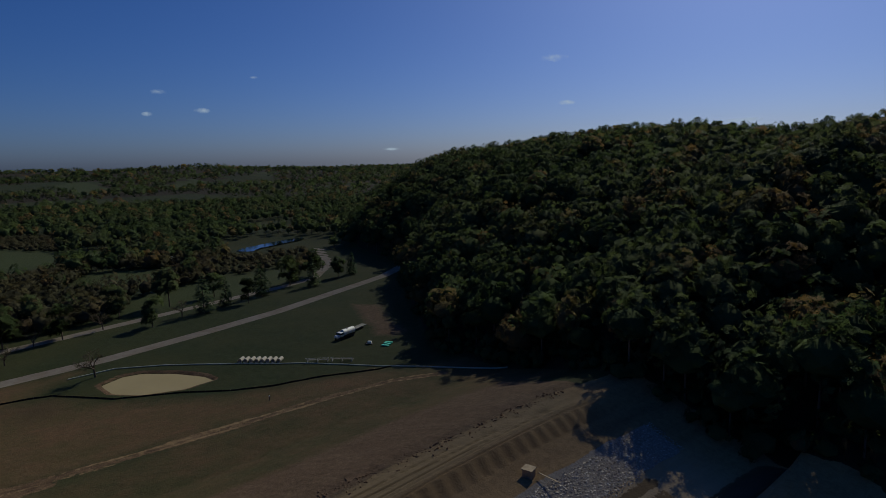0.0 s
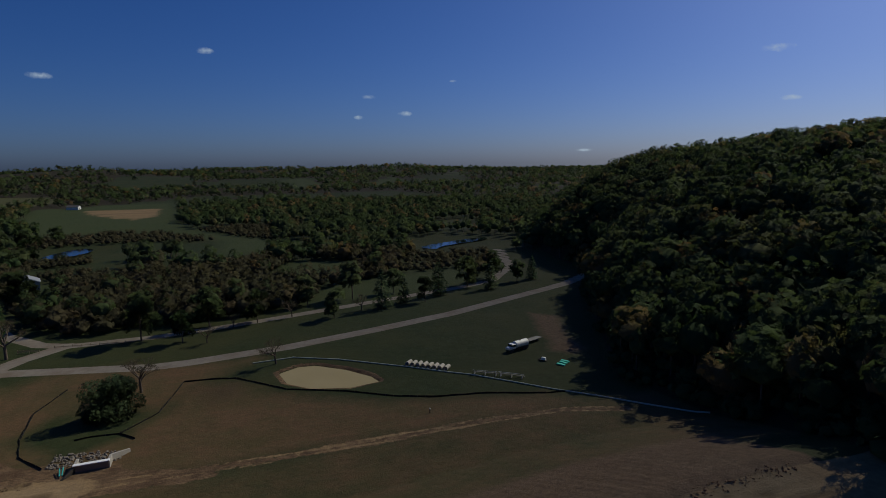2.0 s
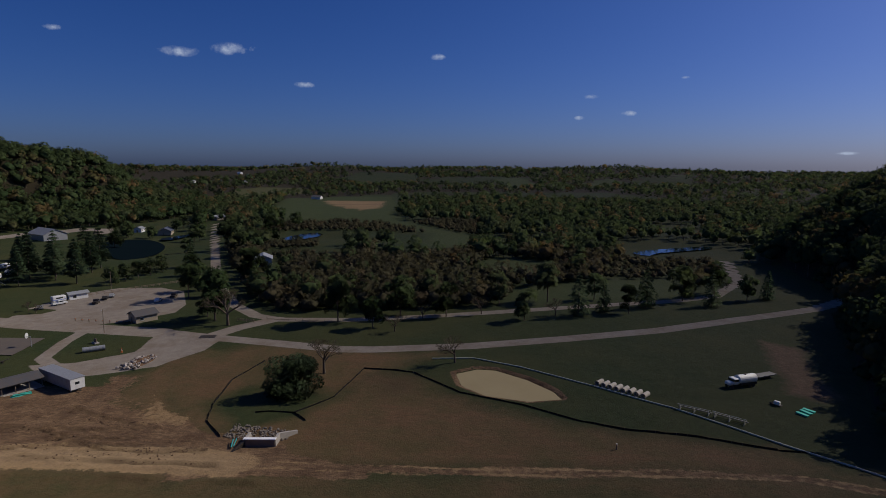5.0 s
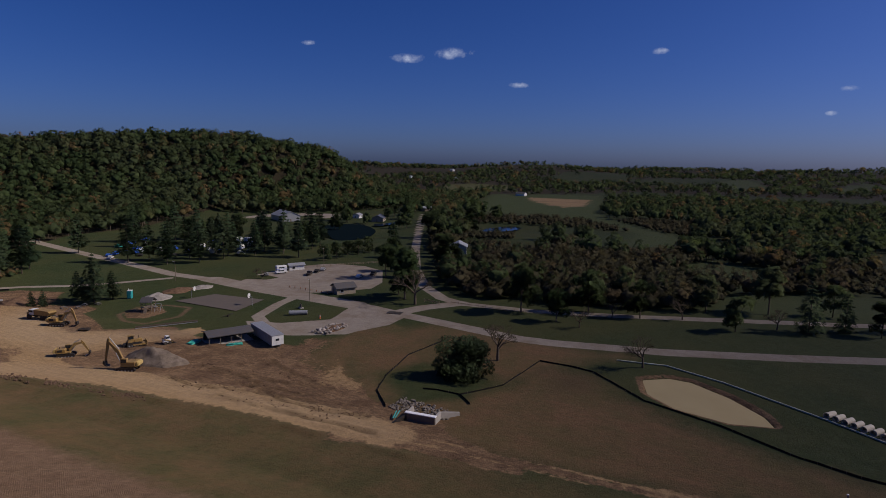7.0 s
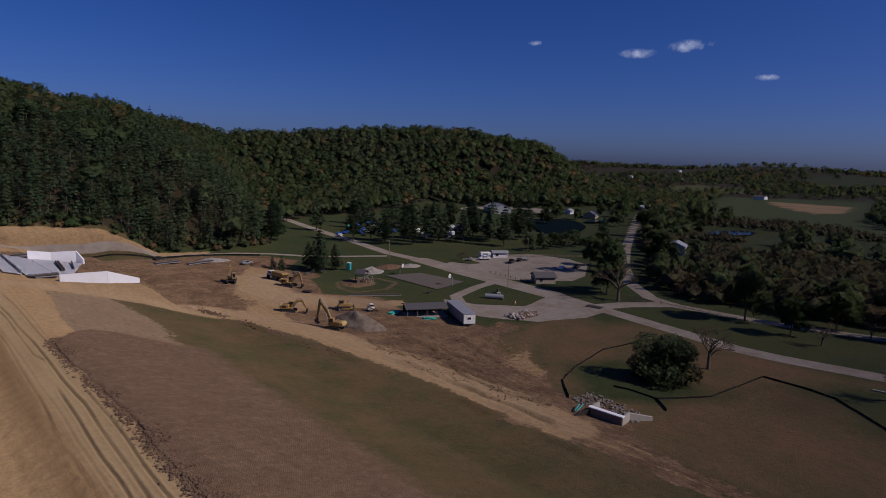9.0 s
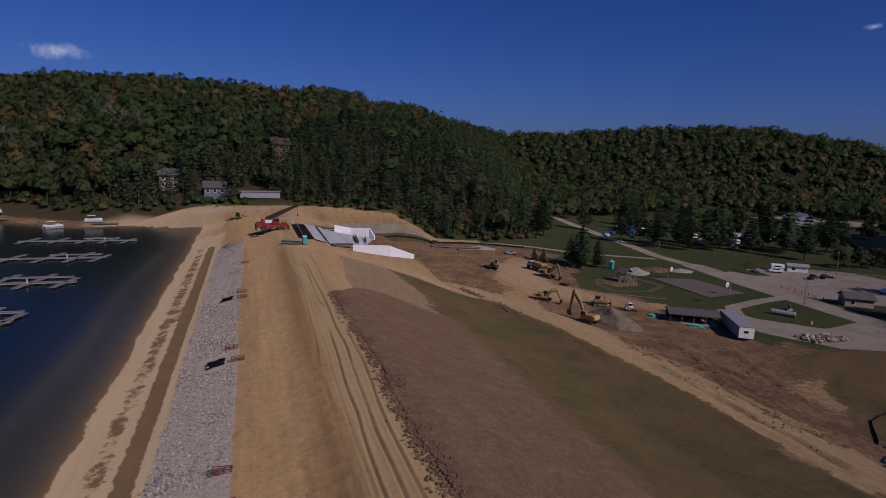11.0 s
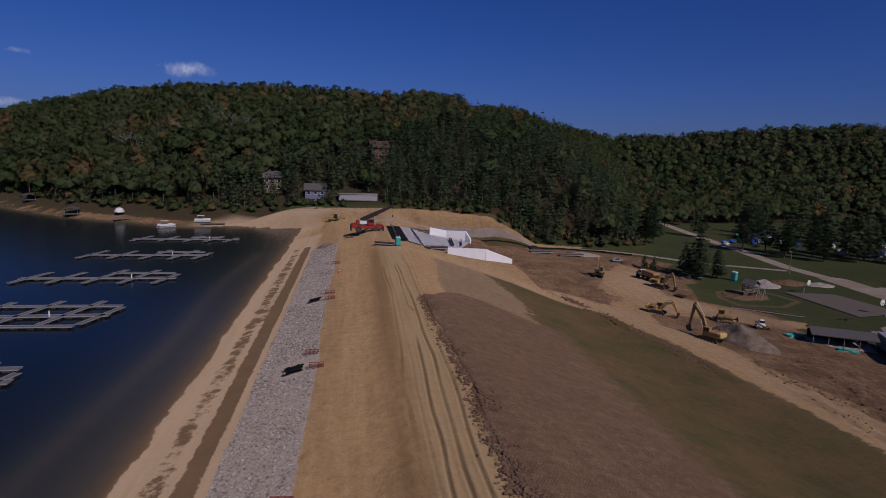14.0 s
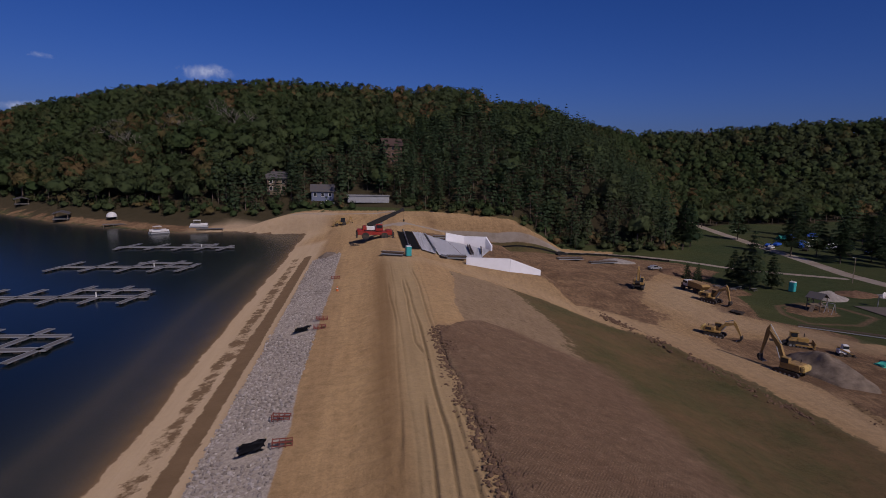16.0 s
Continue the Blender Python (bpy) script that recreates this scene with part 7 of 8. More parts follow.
stand(tank_truck("white tank truck with a round tank parked on grass"), 117.8, -98.8, 110)
ob = thing("flatbed_trailer", "low flat trailer with a bare wooden deck", "trailer")
part("deck", box(B(), (6.5, 2.3, 0.2), (0, 0, 0.95)), M_DECK, ob)
part("drawbar", beam(B(), (3.2, 0, 0.8), (5.0, 0, 0.6), 0.15, 0.15), M_DARK, ob)
for x in (-0.7, 0.7):
    for y in (-1.0, 1.0):
        wheel(ob, (x, y, 0.4), 0.4, 0.25)
stand(ob, 124.5, -107.5, 115)
for x, y, a in ((100.2, -104.5, 30), (101.5, -106, 24), (102.6, -107.2, 36)):
    ob = thing("plastic_sheet_stack", "stack of bright teal plastic sheets on the grass", "sheets", "teal sheets on the meadow")
    part("sheets", box(B(), (2.6, 0.9, 0.35), (0, 0, 0.25), bevel=0.03), M_TEALCLOTH, ob)
    part("bearer", box(box(B(), (0.1, 0.9, 0.1), (-0.9, 0, 0.05)), (0.1, 0.9, 0.1), (0.9, 0, 0.05)), M_WOOD, ob)
    stand(ob, x, y, a)
ob = thing("pump_set", "small white pump set on the grass", "pump")
part("engine", box(B(), (1.3, 0.8, 0.8), (0, 0, 0.7), bevel=0.08), M_WHITE, ob)
part("frame", box(B(), (2.4, 1.1, 0.15), (0.2, 0, 0.25)), M_DARK, ob)
part("hose", rod(B(), (0.6, 0, 0.7), (1.6, 0.3, 0.3), 0.12), M_DARK, ob)
stand(ob, 105.8, -101.8, 40)
ob = thing("marker_post", "short dark post standing in the dry field", "post")
part("stake", rod(B(), (0, 0, 0), (0, 0, 1.0), 0.14), M_WOOD, ob)
part("cap", rod(B(), (0, 0, 1.0), (0, 0, 1.2), 0.16), M_WHITE, ob)
stand(ob, 79.4, -59.2)

# drive, car park and its furniture
def post(x, y, high, r, mat, label, name="bollard", group="bollards along the car park"):
    ob = thing(name, label, name.replace("_", " "), group)
    part("post", rod(B(), (0, 0, -0.2), (0, 0, high), r, 8), mat, ob)
    return stand(ob, x, y)


for k in range(9):
    ob = post(163.8 - 2.2 * k / 8, 111 - 22 * k / 8, 0.9, 0.13, M_WOOD, "short wooden bollard with a red band beside the drive")
    part("band", rod(B(), (0, 0, 0.55), (0, 0, 0.8), 0.15, 8), M_ORANGE, ob)


def pole_lamp(x, y, high, label):
    ob = thing("street_lamp", label, "lamp post", "lamp posts")
    part("pole", rod(B(), (0, 0, -0.3), (0, 0, high), 0.13, 8, 0.08), M_WOOD, ob)
    part("arm", beam(B(), (0, 0, high - 0.3), (1.2, 0, high), 0.07, 0.07), M_STEEL, ob)
    part("lamp_head", box(B(), (0.6, 0.25, 0.18), (1.4, 0, high), bevel=0.04), M_GREY, ob)
    return stand(ob, x, y, 200)


for x, y, h in ((150, 91, 8.0), (152, 160, 8.5), (216, 132, 8)):
    pole_lamp(x, y, h, "tall wooden pole with a small street lamp")


def rail_fence(pts, label, high=1.0, rails=2):
    ob = thing("rail_fence", label, "fence")
    run = drape(pts, 2.6)
    for x, y in run:
        part("post", box(B(), (0.14, 0.14, high + 0.2), (x, y, zat(x, y) + high / 2)), M_WOOD, ob)
    for (ax, ay), (bx, by) in zip(run[:-1], run[1:]):
        for k in range(rails):
            h = high * (0.45 + 0.5 * k / max(1, rails - 1))
            part("rail", beam(B(), (ax, ay, zat(ax, ay) + h), (bx, by, zat(bx, by) + h), 0.07, 0.13), M_WOOD, ob)
    return ob


rail_fence([(202, 133), (209, 127), (218, 122), (227, 116), (236, 110), (243, 104)], "low grey rail fence round the car park")
rail_fence([(168, 53.5), (167.2, 50), (166.5, 47)], "grey picket barrier across the side road", 1.1, 3)
rail_fence([(171, 44), (169.5, 20), (172, 5), (176, -10)], "low timber guard rail along the side road", 0.7, 1)


def shelter(x, y, turn, w, d, wall, roof_mat, label, name="park_shelter", high=2.6):
    ob = thing(name, label, "building")
    part("wall", box(B(), (w, d, high), (0, 0, high / 2 - 0.1)), wall, ob)
    rise = d * 0.24
    part("roof", slab(B(), [(-d / 2 - 0.6, high - 0.15), (0, high + rise), (d / 2 + 0.6, high - 0.15), (d / 2 + 0.6, high + 0.02), (0, high + rise + 0.18), (-d / 2 - 0.6, high + 0.02)], -w / 2 - 0.5, w / 2 + 0.5), roof_mat, ob).matrix_basis = pose(0, 0, 0, 0, 0, 90)
    for s in (-1, 1):
        part("gable", slab(B(), [(-d / 2, high - 0.1), (0, high + rise - 0.1), (d / 2, high - 0.1)], -0.1, 0.1), wall, ob).matrix_basis = pose(s * (w / 2 - 0.12), 0, 0, 0, 0, 90)
    for k in range(max(1, int(w / 4))):
        win = part("window", box(B(), (1.2, 0.08, 1.0), (-w / 2 + 2 + 4 * k, -d / 2 - 0.02, high * 0.55)), M_GLASS, ob)
        part("frame", box(B(), (1.45, 0.05, 1.25), (-w / 2 + 2 + 4 * k, -d / 2 - 0.01, high * 0.55)), M_WHITE, win)
    part("door", box(B(), (0.1, 1.0, 2.0), (-w / 2 - 0.02, 0.4, 1.0)), M_WOOD, ob)
    return stand(ob, x, y, turn, 0.1)


shelter(166.5, 87.5, -35, 7.5, 6.0, M_TAN, M_ROOF, "small tan park building with a dark gabled roof")
shelter(286, 89, 20, 12, 9, M_GREY, M_STEEL, "grey barn with a pale ribbed metal roof", "barn", 4.2)
shelter(197, 134, -35, 7, 3, M_WHITE, M_STEEL, "long white box building beside the car park", "kiosk", 2.4)
shelter(384, 292, 60, 26, 16, M_STEEL, M_STEEL, "large pale metal hall in a clearing", "metal_hall", 4.5)
shelter(430, 226, 20, 16, 10, M_TAN, plain("slate_roof", (0.075, 0.09, 0.125), 0.7, wear=0.3), "tan house with a slate-blue roof", "house", 3.2)
shelter(436, 252, 10, 8, 6, M_WHITE, M_STEEL, "small white house among trees", "house", 3.0)
shelter(575, 262, -25, 26, 10, M_TAN, M_STEEL, "long low house with a pale roof far down the valley", "house", 3.2)
shelter(548, 236, -25, 12, 8, M_TAN, M_STEEL, "small house with a pale roof far down the valley", "house", 3.2)
shelter(330, -82, 30, 9, 7, M_WHITE, M_STEEL, "white shed half hidden behind trees", "shed", 3.0)
shelter(905, 236, 80, 16, 9, M_WHITE, M_ROOF, "white farm house far across the fields", "house", 4)

shelter(1700, 700, 60, 16, 9, M_WHITE, M_STEEL, "white farm house on a far rise", "house", 5)
shelter(1640, 650, 20, 22, 10, M_WHITE, M_STEEL, "long white farm shed on a far rise", "shed", 5)
shelter(1330, 532, 40, 14, 9, M_WHITE, M_STEEL, "white farm house beside a far field", "house", 5)
shelter(1262, 624, 10, 12, 8, M_WHITE, M_STEEL, "small white house beside a far field", "house", 4)

ob = thing("culvert_pipe", "large ribbed grey culvert pipe on the grass island", "pipe")
bm = B()
for i in range(14):
    bmesh.ops.create_cone(bm, cap_ends=(i in (0, 13)), segments=18, radius1=0.75 + 0.04 * (i % 2), radius2=0.75 + 0.04 * ((i + 1) % 2), depth=0.42, matrix=pose(-2.7 + 0.42 * i, 0, 0.78, 0, 90, 0))
part("tube", bm, M_GREY, ob)
stand(ob, 131.5, 81.8, -55)
ob = thing("park_sign", "small stone sign with a pale base on the grass island", "sign")
part("base", box(B(), (2.2, 1.4, 0.4), (0, 0, 0.2), bevel=0.05), M_CONCRETE, ob)
part("board", box(B(), (1.6, 0.15, 1.2), (0, 0, 1.0)), M_WOOD, ob)
for s in (-0.3, 0.05, 0.35):
    part("text_bar", box(B(), (1.1, 0.03, 0.12), (0, -0.09, 1.0 + s)), M_WHITE, ob)
stand(ob, 139.0, 86.5, 60)


def cone_marker(label):
    ob = thing("traffic_cone", label, "traffic cone", "cones on the drive")
    part("body", rod(B(), (0, 0, 0.05), (0, 0, 0.9), 0.22, 12, 0.05), M_ORANGE, ob)
    part("foot", box(B(), (0.5, 0.5, 0.06), (0, 0, 0.03)), M_ORANGE, ob)
    part("stripe", rod(B(), (0, 0, 0.45), (0, 0, 0.6), 0.17, 12, 0.13), M_WHITE, ob)
    return ob


cm = stand(cone_marker("orange traffic cone with a white band"), 131.2, 73.0)
again(cm, 132.4, 73.8)
again(cm, -7.2, 96.5)
ob = thing("road_plate", "dark steel plate let into the road", "plate")
part("plate", box(B(), (3.0, 5.0, 0.08), (0, 0, 0.12)), M_DARK, ob)
stand(ob, 148.6, 55.2, 10)
for x, y, a, l in ((190, 137, -30, 5), (232, 200, 20, 5.5), (244, 204, 30, 6), (224, 222, 10, 6), (262, 222, 10, 7), (252, 234, 0, 6), (206, 232, 30, 6), (270, 214, 20, 7), (214, 203, 40, 5)):
    ob = thing("camper", "white camper trailer parked under the pines", "camper", "campers under the pines")
    bm = box(B(), (l, 2.3, 2.2), (0, 0, 1.6), bevel=0.25)
    part("body", bm, M_WHITE, ob)
    part("window", box(B(), (l * 0.5, 2.34, 0.5), (0, 0, 1.9)), M_GLASS, ob)
    part("stripe", box(B(), (l * 0.98, 2.33, 0.18), (0, 0, 1.2)), M_BLUE, ob)
    for y2 in (-1, 1):
        wheel(ob, (0, y2, 0.35), 0.35, 0.22)
    stand(ob, x, y, a)
for x, y, a in ((186, 241, 30), (203, 247, 10), (194, 236, 60), (212, 218, 20), (238, 208, 45)):
    ob = thing("covered_boat", "boat under a bright blue cover on grass", "boat", "boats under the pines")
    bm = slab(B(), [(-2.6, 0.6), (2.2, 0.6), (3.0, 1.2), (2.0, 1.5), (0.4, 2.1), (-2.5, 1.5)], -1.0, 1.0)
    bmesh.ops.bevel(bm, geom=list(bm.edges), offset=0.12, segments=2, affect="EDGES")
    part("cover", bm, M_BLUE, ob)
    part("trailer_frame", box(B(), (5.0, 1.2, 0.15), (0, 0, 0.5)), M_DARK, ob)
    for y2 in (-0.9, 0.9):
        wheel(ob, (-0.5, y2, 0.33), 0.33, 0.2)
    stand(ob, x, y, a)

def tarp_tent(x, y, turn, mat, label, w=5.0, d=4.0):
    """A ridge tent of stretched tarpaulin with sagging sides on poles and guy ropes."""
    ob = thing("tarpaulin_tent", label, "tent", "tents under the pines")
    bm = B()
    n = 8
    rows = []
    for j in range(n + 1):
        v = j / n * 2 - 1
        rows.append([bm.verts.new(((i / n - 0.5) * w * (1 - 0.06 * (1 - abs(v))), v * d / 2, 2.5 - 1.7 * abs(v) - 0.16 * math.sin(math.pi * i / n) - 0.12 * math.sin(math.pi * abs(v)))) for i in range(n + 1)])
    for j in range(n):
        for i in range(n):
            bm.faces.new((rows[j][i], rows[j][i + 1], rows[j + 1][i + 1], rows[j + 1][i]))
    bmesh.ops.solidify(bm, geom=bm.faces[:], thickness=0.03)
    part("canopy", bm, mat, ob, smooth_shade=True)
    for sx in (-w / 2 + 0.1, w / 2 - 0.1):
        part("pole", rod(B(), (sx, 0, 0), (sx, 0, 2.5), 0.04, 6), M_STEEL, ob)
        for sy in (-1, 1):
            part("pole", rod(B(), (sx, sy * (d / 2 - 0.05), 0), (sx, sy * (d / 2 - 0.05), 0.85), 0.03, 6), M_STEEL, ob)
    return stand(ob, x, y, turn)


for x, y, a, m, w in ((215, 268, 15, M_BLUE, 6), (229, 273, -10, M_BLUE, 6), (246, 236, 30, M_BLUE, 6), (213, 230, 40, M_BLUE, 5), (204, 262, 0, M_TEALCLOTH, 4), (236, 214, 20, M_WHITE, 6), (220, 206, 35, M_BLUE, 5),
                      (262, 230, 10, M_WHITE, 6), (229, 190, 20, M_WHITE, 5), (218, 187, 60, M_WHITE, 5), (240, 224, -20, M_BLUE, 5), (198, 238, 25, M_WHITE, 5)):
    tarp_tent(x, y, a, m, {M_BLUE: "bright blue tarpaulin tent on grass under pines", M_WHITE: "white canopy tent on grass under pines"}.get(m, "teal tarpaulin tent on grass under pines"), w)

# ---- the far shore ----
def lake_house(x, y, turn, w, d, wall, roof_mat, label, storeys=2, z=None):
    ob = thing("house", label, "house")
    h = 2.8 * storeys
    part("wall", box(B(), (w, d, h + 2), (0, 0, h / 2 - 1)), wall, ob)
    rise = d * 0.35
    roof = part("roof", slab(B(), [(-d / 2 - 0.7, h - 0.3), (0, h + rise), (d / 2 + 0.7, h - 0.3), (d / 2 + 0.7, h - 0.05), (0, h + rise + 0.25), (-d / 2 - 0.7, h - 0.05)], -w / 2 - 0.6, w / 2 + 0.6), roof_mat, ob)
    roof.matrix_basis = pose(0, 0, 0, 0, 0, 90)
    for s in (-1, 1):
        part("gable", slab(B(), [(-d / 2, h - 0.2), (0, h + rise - 0.1), (d / 2, h - 0.2)], -0.12, 0.12), wall, ob).matrix_basis = pose(s * (w / 2 - 0.13), 0, 0, 0, 0, 90)
    part("chimney", box(B(), (0.9, 0.9, 2.2), (w * 0.25, d * 0.1, h + rise)), M_BRICK, roof)
    for f in range(storeys):
        for k in range(max(2, int(w / 3))):
            x2 = -w / 2 + 1.5 + k * (w - 3) / max(1, int(w / 3) - 1)
            win = part("window", box(B(), (1.1, 0.1, 1.3), (x2, -d / 2 - 0.03, 1.4 + 2.8 * f)), M_GLASS, ob)
            part("frame", box(B(), (1.35, 0.06, 1.55), (x2, -d / 2 - 0.02, 1.4 + 2.8 * f)), M_WOOD if wall is M_BRICK else M_WHITE, win)
    return stand(ob, x, y, turn, 0, z)


lake_house(8, 281, 10, 9, 9, M_BRICK, plain("red_roof", (0.065, 0.038, 0.032), 0.85, wear=0.3), "tall red-brown house high among the trees", 3)
lake_house(-41, 248, 15, 8, 7, M_WOOD, M_ROOF, "grey lake house between tree trunks", 2)
lake_house(-21.5, 243.5, 5, 9, 7, plain("slate_blue_siding", (0.13, 0.16, 0.24), 0.7, wear=0.3), M_ROOF, "blue-grey house with white vehicles in front", 1)
ob = thing("storage_shed", "long low white shed at the edge of the woods", "shed")
part("wall", box(B(), (17, 5, 2.8), (0, 0, 1.3)), M_GREY, ob)
part("roof", slab(B(), [(-8.8, 2.65), (8.8, 2.65), (8.8, 2.85), (-8.8, 2.85)], -2.9, 2.9), M_STEEL, ob)
for k in range(3):
    part("door", box(B(), (2.8, 0.08, 2.3), (-5 + 5 * k, -2.53, 1.2)), M_GREY, ob)
stand(ob, -2.5, 239, 5)
stand(car(M_WHITE, "white van parked before the blue house", True), -19, 236, 10)


def boat_house(x, y, turn, label):
    ob = thing("boat_shelter", label, "boat shelter", "boat shelters on the shore")
    for sx2 in (-2.2, 2.2):
        for sy2 in (-3, 0, 3):
            part("post", box(B(), (0.16, 0.16, 3.0), (sx2, sy2, 1.5)), M_WOOD, ob)
    part("deck", box(B(), (5.4, 7.0, 0.2), (0, 0, 0.9)), M_DECK, ob)
    part("roof", slab(B(), [(-2.9, 2.8), (0, 3.6), (2.9, 2.8), (2.9, 2.95), (0, 3.8), (-2.9, 2.95)], -3.8, 3.8), M_ROOF, ob)
    return stand(ob, x, y, turn, z=max(zat(x, y), LAKE) - 0.2)


boat_house(-152, 268, 30, "dark-roofed boat shelter on posts at the shore")
boat_house(-118.5, 232, 20, "open boat shelter with a pale canopy at the shore")
ob = thing("dome_tent", "white dome canopy above the bank", "canopy")
bm = B()
bmesh.ops.create_uvsphere(bm, u_segments=14, v_segments=8, radius=1.9)
bmesh.ops.delete(bm, geom=[v for v in bm.verts if v.co.z < -0.1], context="VERTS")
bmesh.ops.solidify(bm, geom=bm.faces[:], thickness=0.06)
part("canopy", bm, M_WHITE, ob)
part("frame", rod(rod(B(), (-1.8, 0, -1.2), (-1.8, 0, 0.1), 0.06), (1.8, 0, -1.2), (1.8, 0, 0.1), 0.06), M_STEEL, ob)
stand(ob, -98, 226, 0, z=zat(-98, 226) + 1.1)


def pontoon(x, y, turn, label):
    ob = thing("pontoon_boat", label, "boat", "boats at the shore")
    for s in (-0.9, 0.9):
        part("pontoon", rod(B(), (-3.2, s, 0.25), (3.0, s, 0.25), 0.35, 10), M_STEEL, ob)
    part("deck", box(B(), (6.0, 2.4, 0.12), (0, 0, 0.65)), M_DECK, ob)
    for s in (-1.15, 1.15):
        part("rail", box(B(), (5.6, 0.06, 0.7), (0, s, 1.05)), M_WHITE, ob)
    part("canopy", box(B(), (2.6, 2.2, 0.1), (-0.6, 0, 2.5), bevel=0.04), M_WHITE, ob)
    for s in (-1.0, 1.0):
        part("canopy_post", rod(rod(B(), (-1.7, s, 0.7), (-1.7, s, 2.5), 0.04), (0.5, s, 0.7), (0.5, s, 2.5), 0.04), M_STEEL, ob)
    return stand(ob, x, y, turn, z=LAKE - 0.05 if zat(x, y) < LAKE else None)


pontoon(-73, 202, 40, "small pontoon boat on the water near the shore")
pontoon(-62, 209.5, 10, "pale pontoon boat drawn up on the beach")
for x, y, l in ((-58, 208, 9), (-93, 219, 10), (-138, 254, 9)):
    ob = thing("jetty", "grey timber jetty at the shore", "jetty", "jetties")
    part("deck", box(B(), (l, 2.0, 0.15), (0, 0, LAKE + 1.0)), M_DECK, ob)
    for k in range(4):
        for s in (-0.9, 0.9):
            part("pile", rod(B(), (-l / 2 + 0.4 + k * (l - 0.8) / 3, s, LAKE - 1.5), (-l / 2 + 0.4 + k * (l - 0.8) / 3, s, LAKE + 1.1), 0.1), M_WOOD, ob)
    ob.matrix_basis = pose(x, y, 0, 0, 0, 15)
ob = thing("brush_pile", "dark heap of broken brushwood on the dam", "brushwood")
gen = random.Random(3)
for k in range(14):
    a = gen.uniform(0, 6.28)
    part("branch", rod(B(), (gen.uniform(-1.5, 1.5), gen.uniform(-0.8, 0.8), 0.1), (gen.uniform(-1.5, 1.5) + 1.2 * math.cos(a), gen.uniform(-0.8, 0.8) + math.sin(a), gen.uniform(0.3, 0.8)), 0.07, 5, 0.02), M_BARK, ob)
stand(ob, -5.5, 148)

# ---- single trees ----
def tree_thing(kind, seed, x, y, scale, label, category="tree", clumps=420, mat=None, group="", **shape):
    gen = np.random.default_rng(seed)
    crown, stem = (broad_tree if kind == "broad" else conifer)(gen, clumps, **shape)
    ob = thing("tree" if kind == "broad" else "pine_tree", label, category, group)
    c = sheet("crown", crown[0], crown[1], mat or (M_LEAF if kind == "broad" else M_NEEDLE), False)
    c.data.attributes.new("tint", "FLOAT", "POINT").data.foreach_set("value", np.full(len(crown[0]), gen.random() * 0.8, np.float32))
    c.data.attributes.new("puff", "FLOAT_VECTOR", "POINT").data.foreach_set("vector", crown[2].astype(np.float32).ravel())
    t = sheet("trunk", stem[0], stem[1], M_BARK)
    c.parent = t.parent = ob
    ob.scale = (scale, scale, scale)
    return stand(ob, x, y, seed * 47)


def bare_tree(seed, x, y, tall, label, leaves=620, bark=M_BARK):
    """A leafless tree: limbs that fork down to twigs."""
    gen = random.Random(seed)
    V, Q, k, tips = [], [], 0, []
    live = [(Vector((0, 0, -0.4)), Vector((gen.uniform(-0.06, 0.06), gen.uniform(-0.06, 0.06), 1)), tall * 0.3, tall * 0.028, 0)]
    while live:
        p, d, l, r, depth = live.pop(0)
        q = p + d.normalized() * l
        v, f = tube(p, q, r, r * 0.65, 5 if depth < 2 else 3)
        V.append(v)
        Q.append(f + k)
        k += len(v)
        if depth == 5:
            tips.append(q)
        if depth < 5:
            for i in range(3 if depth else 5):
                e = d.normalized() + Vector((gen.uniform(-1, 1), gen.uniform(-1, 1), gen.uniform(-0.35, 0.5))) * (0.85 if depth else 1.25)
                live.append((p.lerp(q, gen.uniform(0.7, 1.0)), e, l * gen.uniform(0.55, 0.8), r * 0.55, depth + 1))
    ob = thing("bare_tree", label, "tree", "leafless trees")
    sheet("limb", np.concatenate(V), np.concatenate(Q), bark).parent = ob
    if leaves:
        g2 = np.random.default_rng(seed)
        at = np.array([tips[i][:] for i in g2.integers(0, len(tips), leaves)]) + g2.normal(size=(leaves, 3)) * 0.25
        v, f = leaf_quads(at, g2.normal(size=(leaves, 3)), g2.uniform(0.05, 0.16, leaves) * tall / 9, g2)
        c = sheet("leaves", v, f, M_SCRUB, False)
        c.data.attributes.new("tint", "FLOAT", "POINT").data.foreach_set("value", np.full(len(v), 0.5, np.float32))
        c.data.attributes.new("puff", "FLOAT_VECTOR", "POINT").data.foreach_set("vector", np.tile((0.1, -0.3, 0.9), len(v)).astype(np.float32))
        c.parent = ob
    return stand(ob, x, y)


tree_thing("broad", 104, 103.4, 11.2, 0.9, "dense dark spreading tree beside the headwall", clumps=8200, mat=M_NEEDLE, tall=10.2, wide=8.0, size=0.42, low=-0.1, masses=15)
tree_thing("broad", 106, 168.5, 62.0, 1.2, "tall dark green tree at the road junction", clumps=1900, tall=15.5, wide=6.4, size=0.6, low=0.02, masses=12)
tree_thing("broad", 107, 173, 67.0, 0.7, "dark green tree at the road junction", clumps=1200, tall=13, wide=6.0, size=0.6, low=0.02, masses=10)
bare_tree(5, 118.6, 8.7, 15.0, "wide leafless tree beside the road")
bare_tree(8, 130.1, -25.7, 12.5, "thin leafless tree beside the pond")
bare_tree(11, 162.6, 54.7, 20.0, "pale twisted leafless tree at the road junction")
M_PALEBARK = plain("pale_bark", (0.27, 0.245, 0.21), 0.9, wear=0.4, scale=2, spec=0.1, dirt=(0.12, 0.10, 0.08))
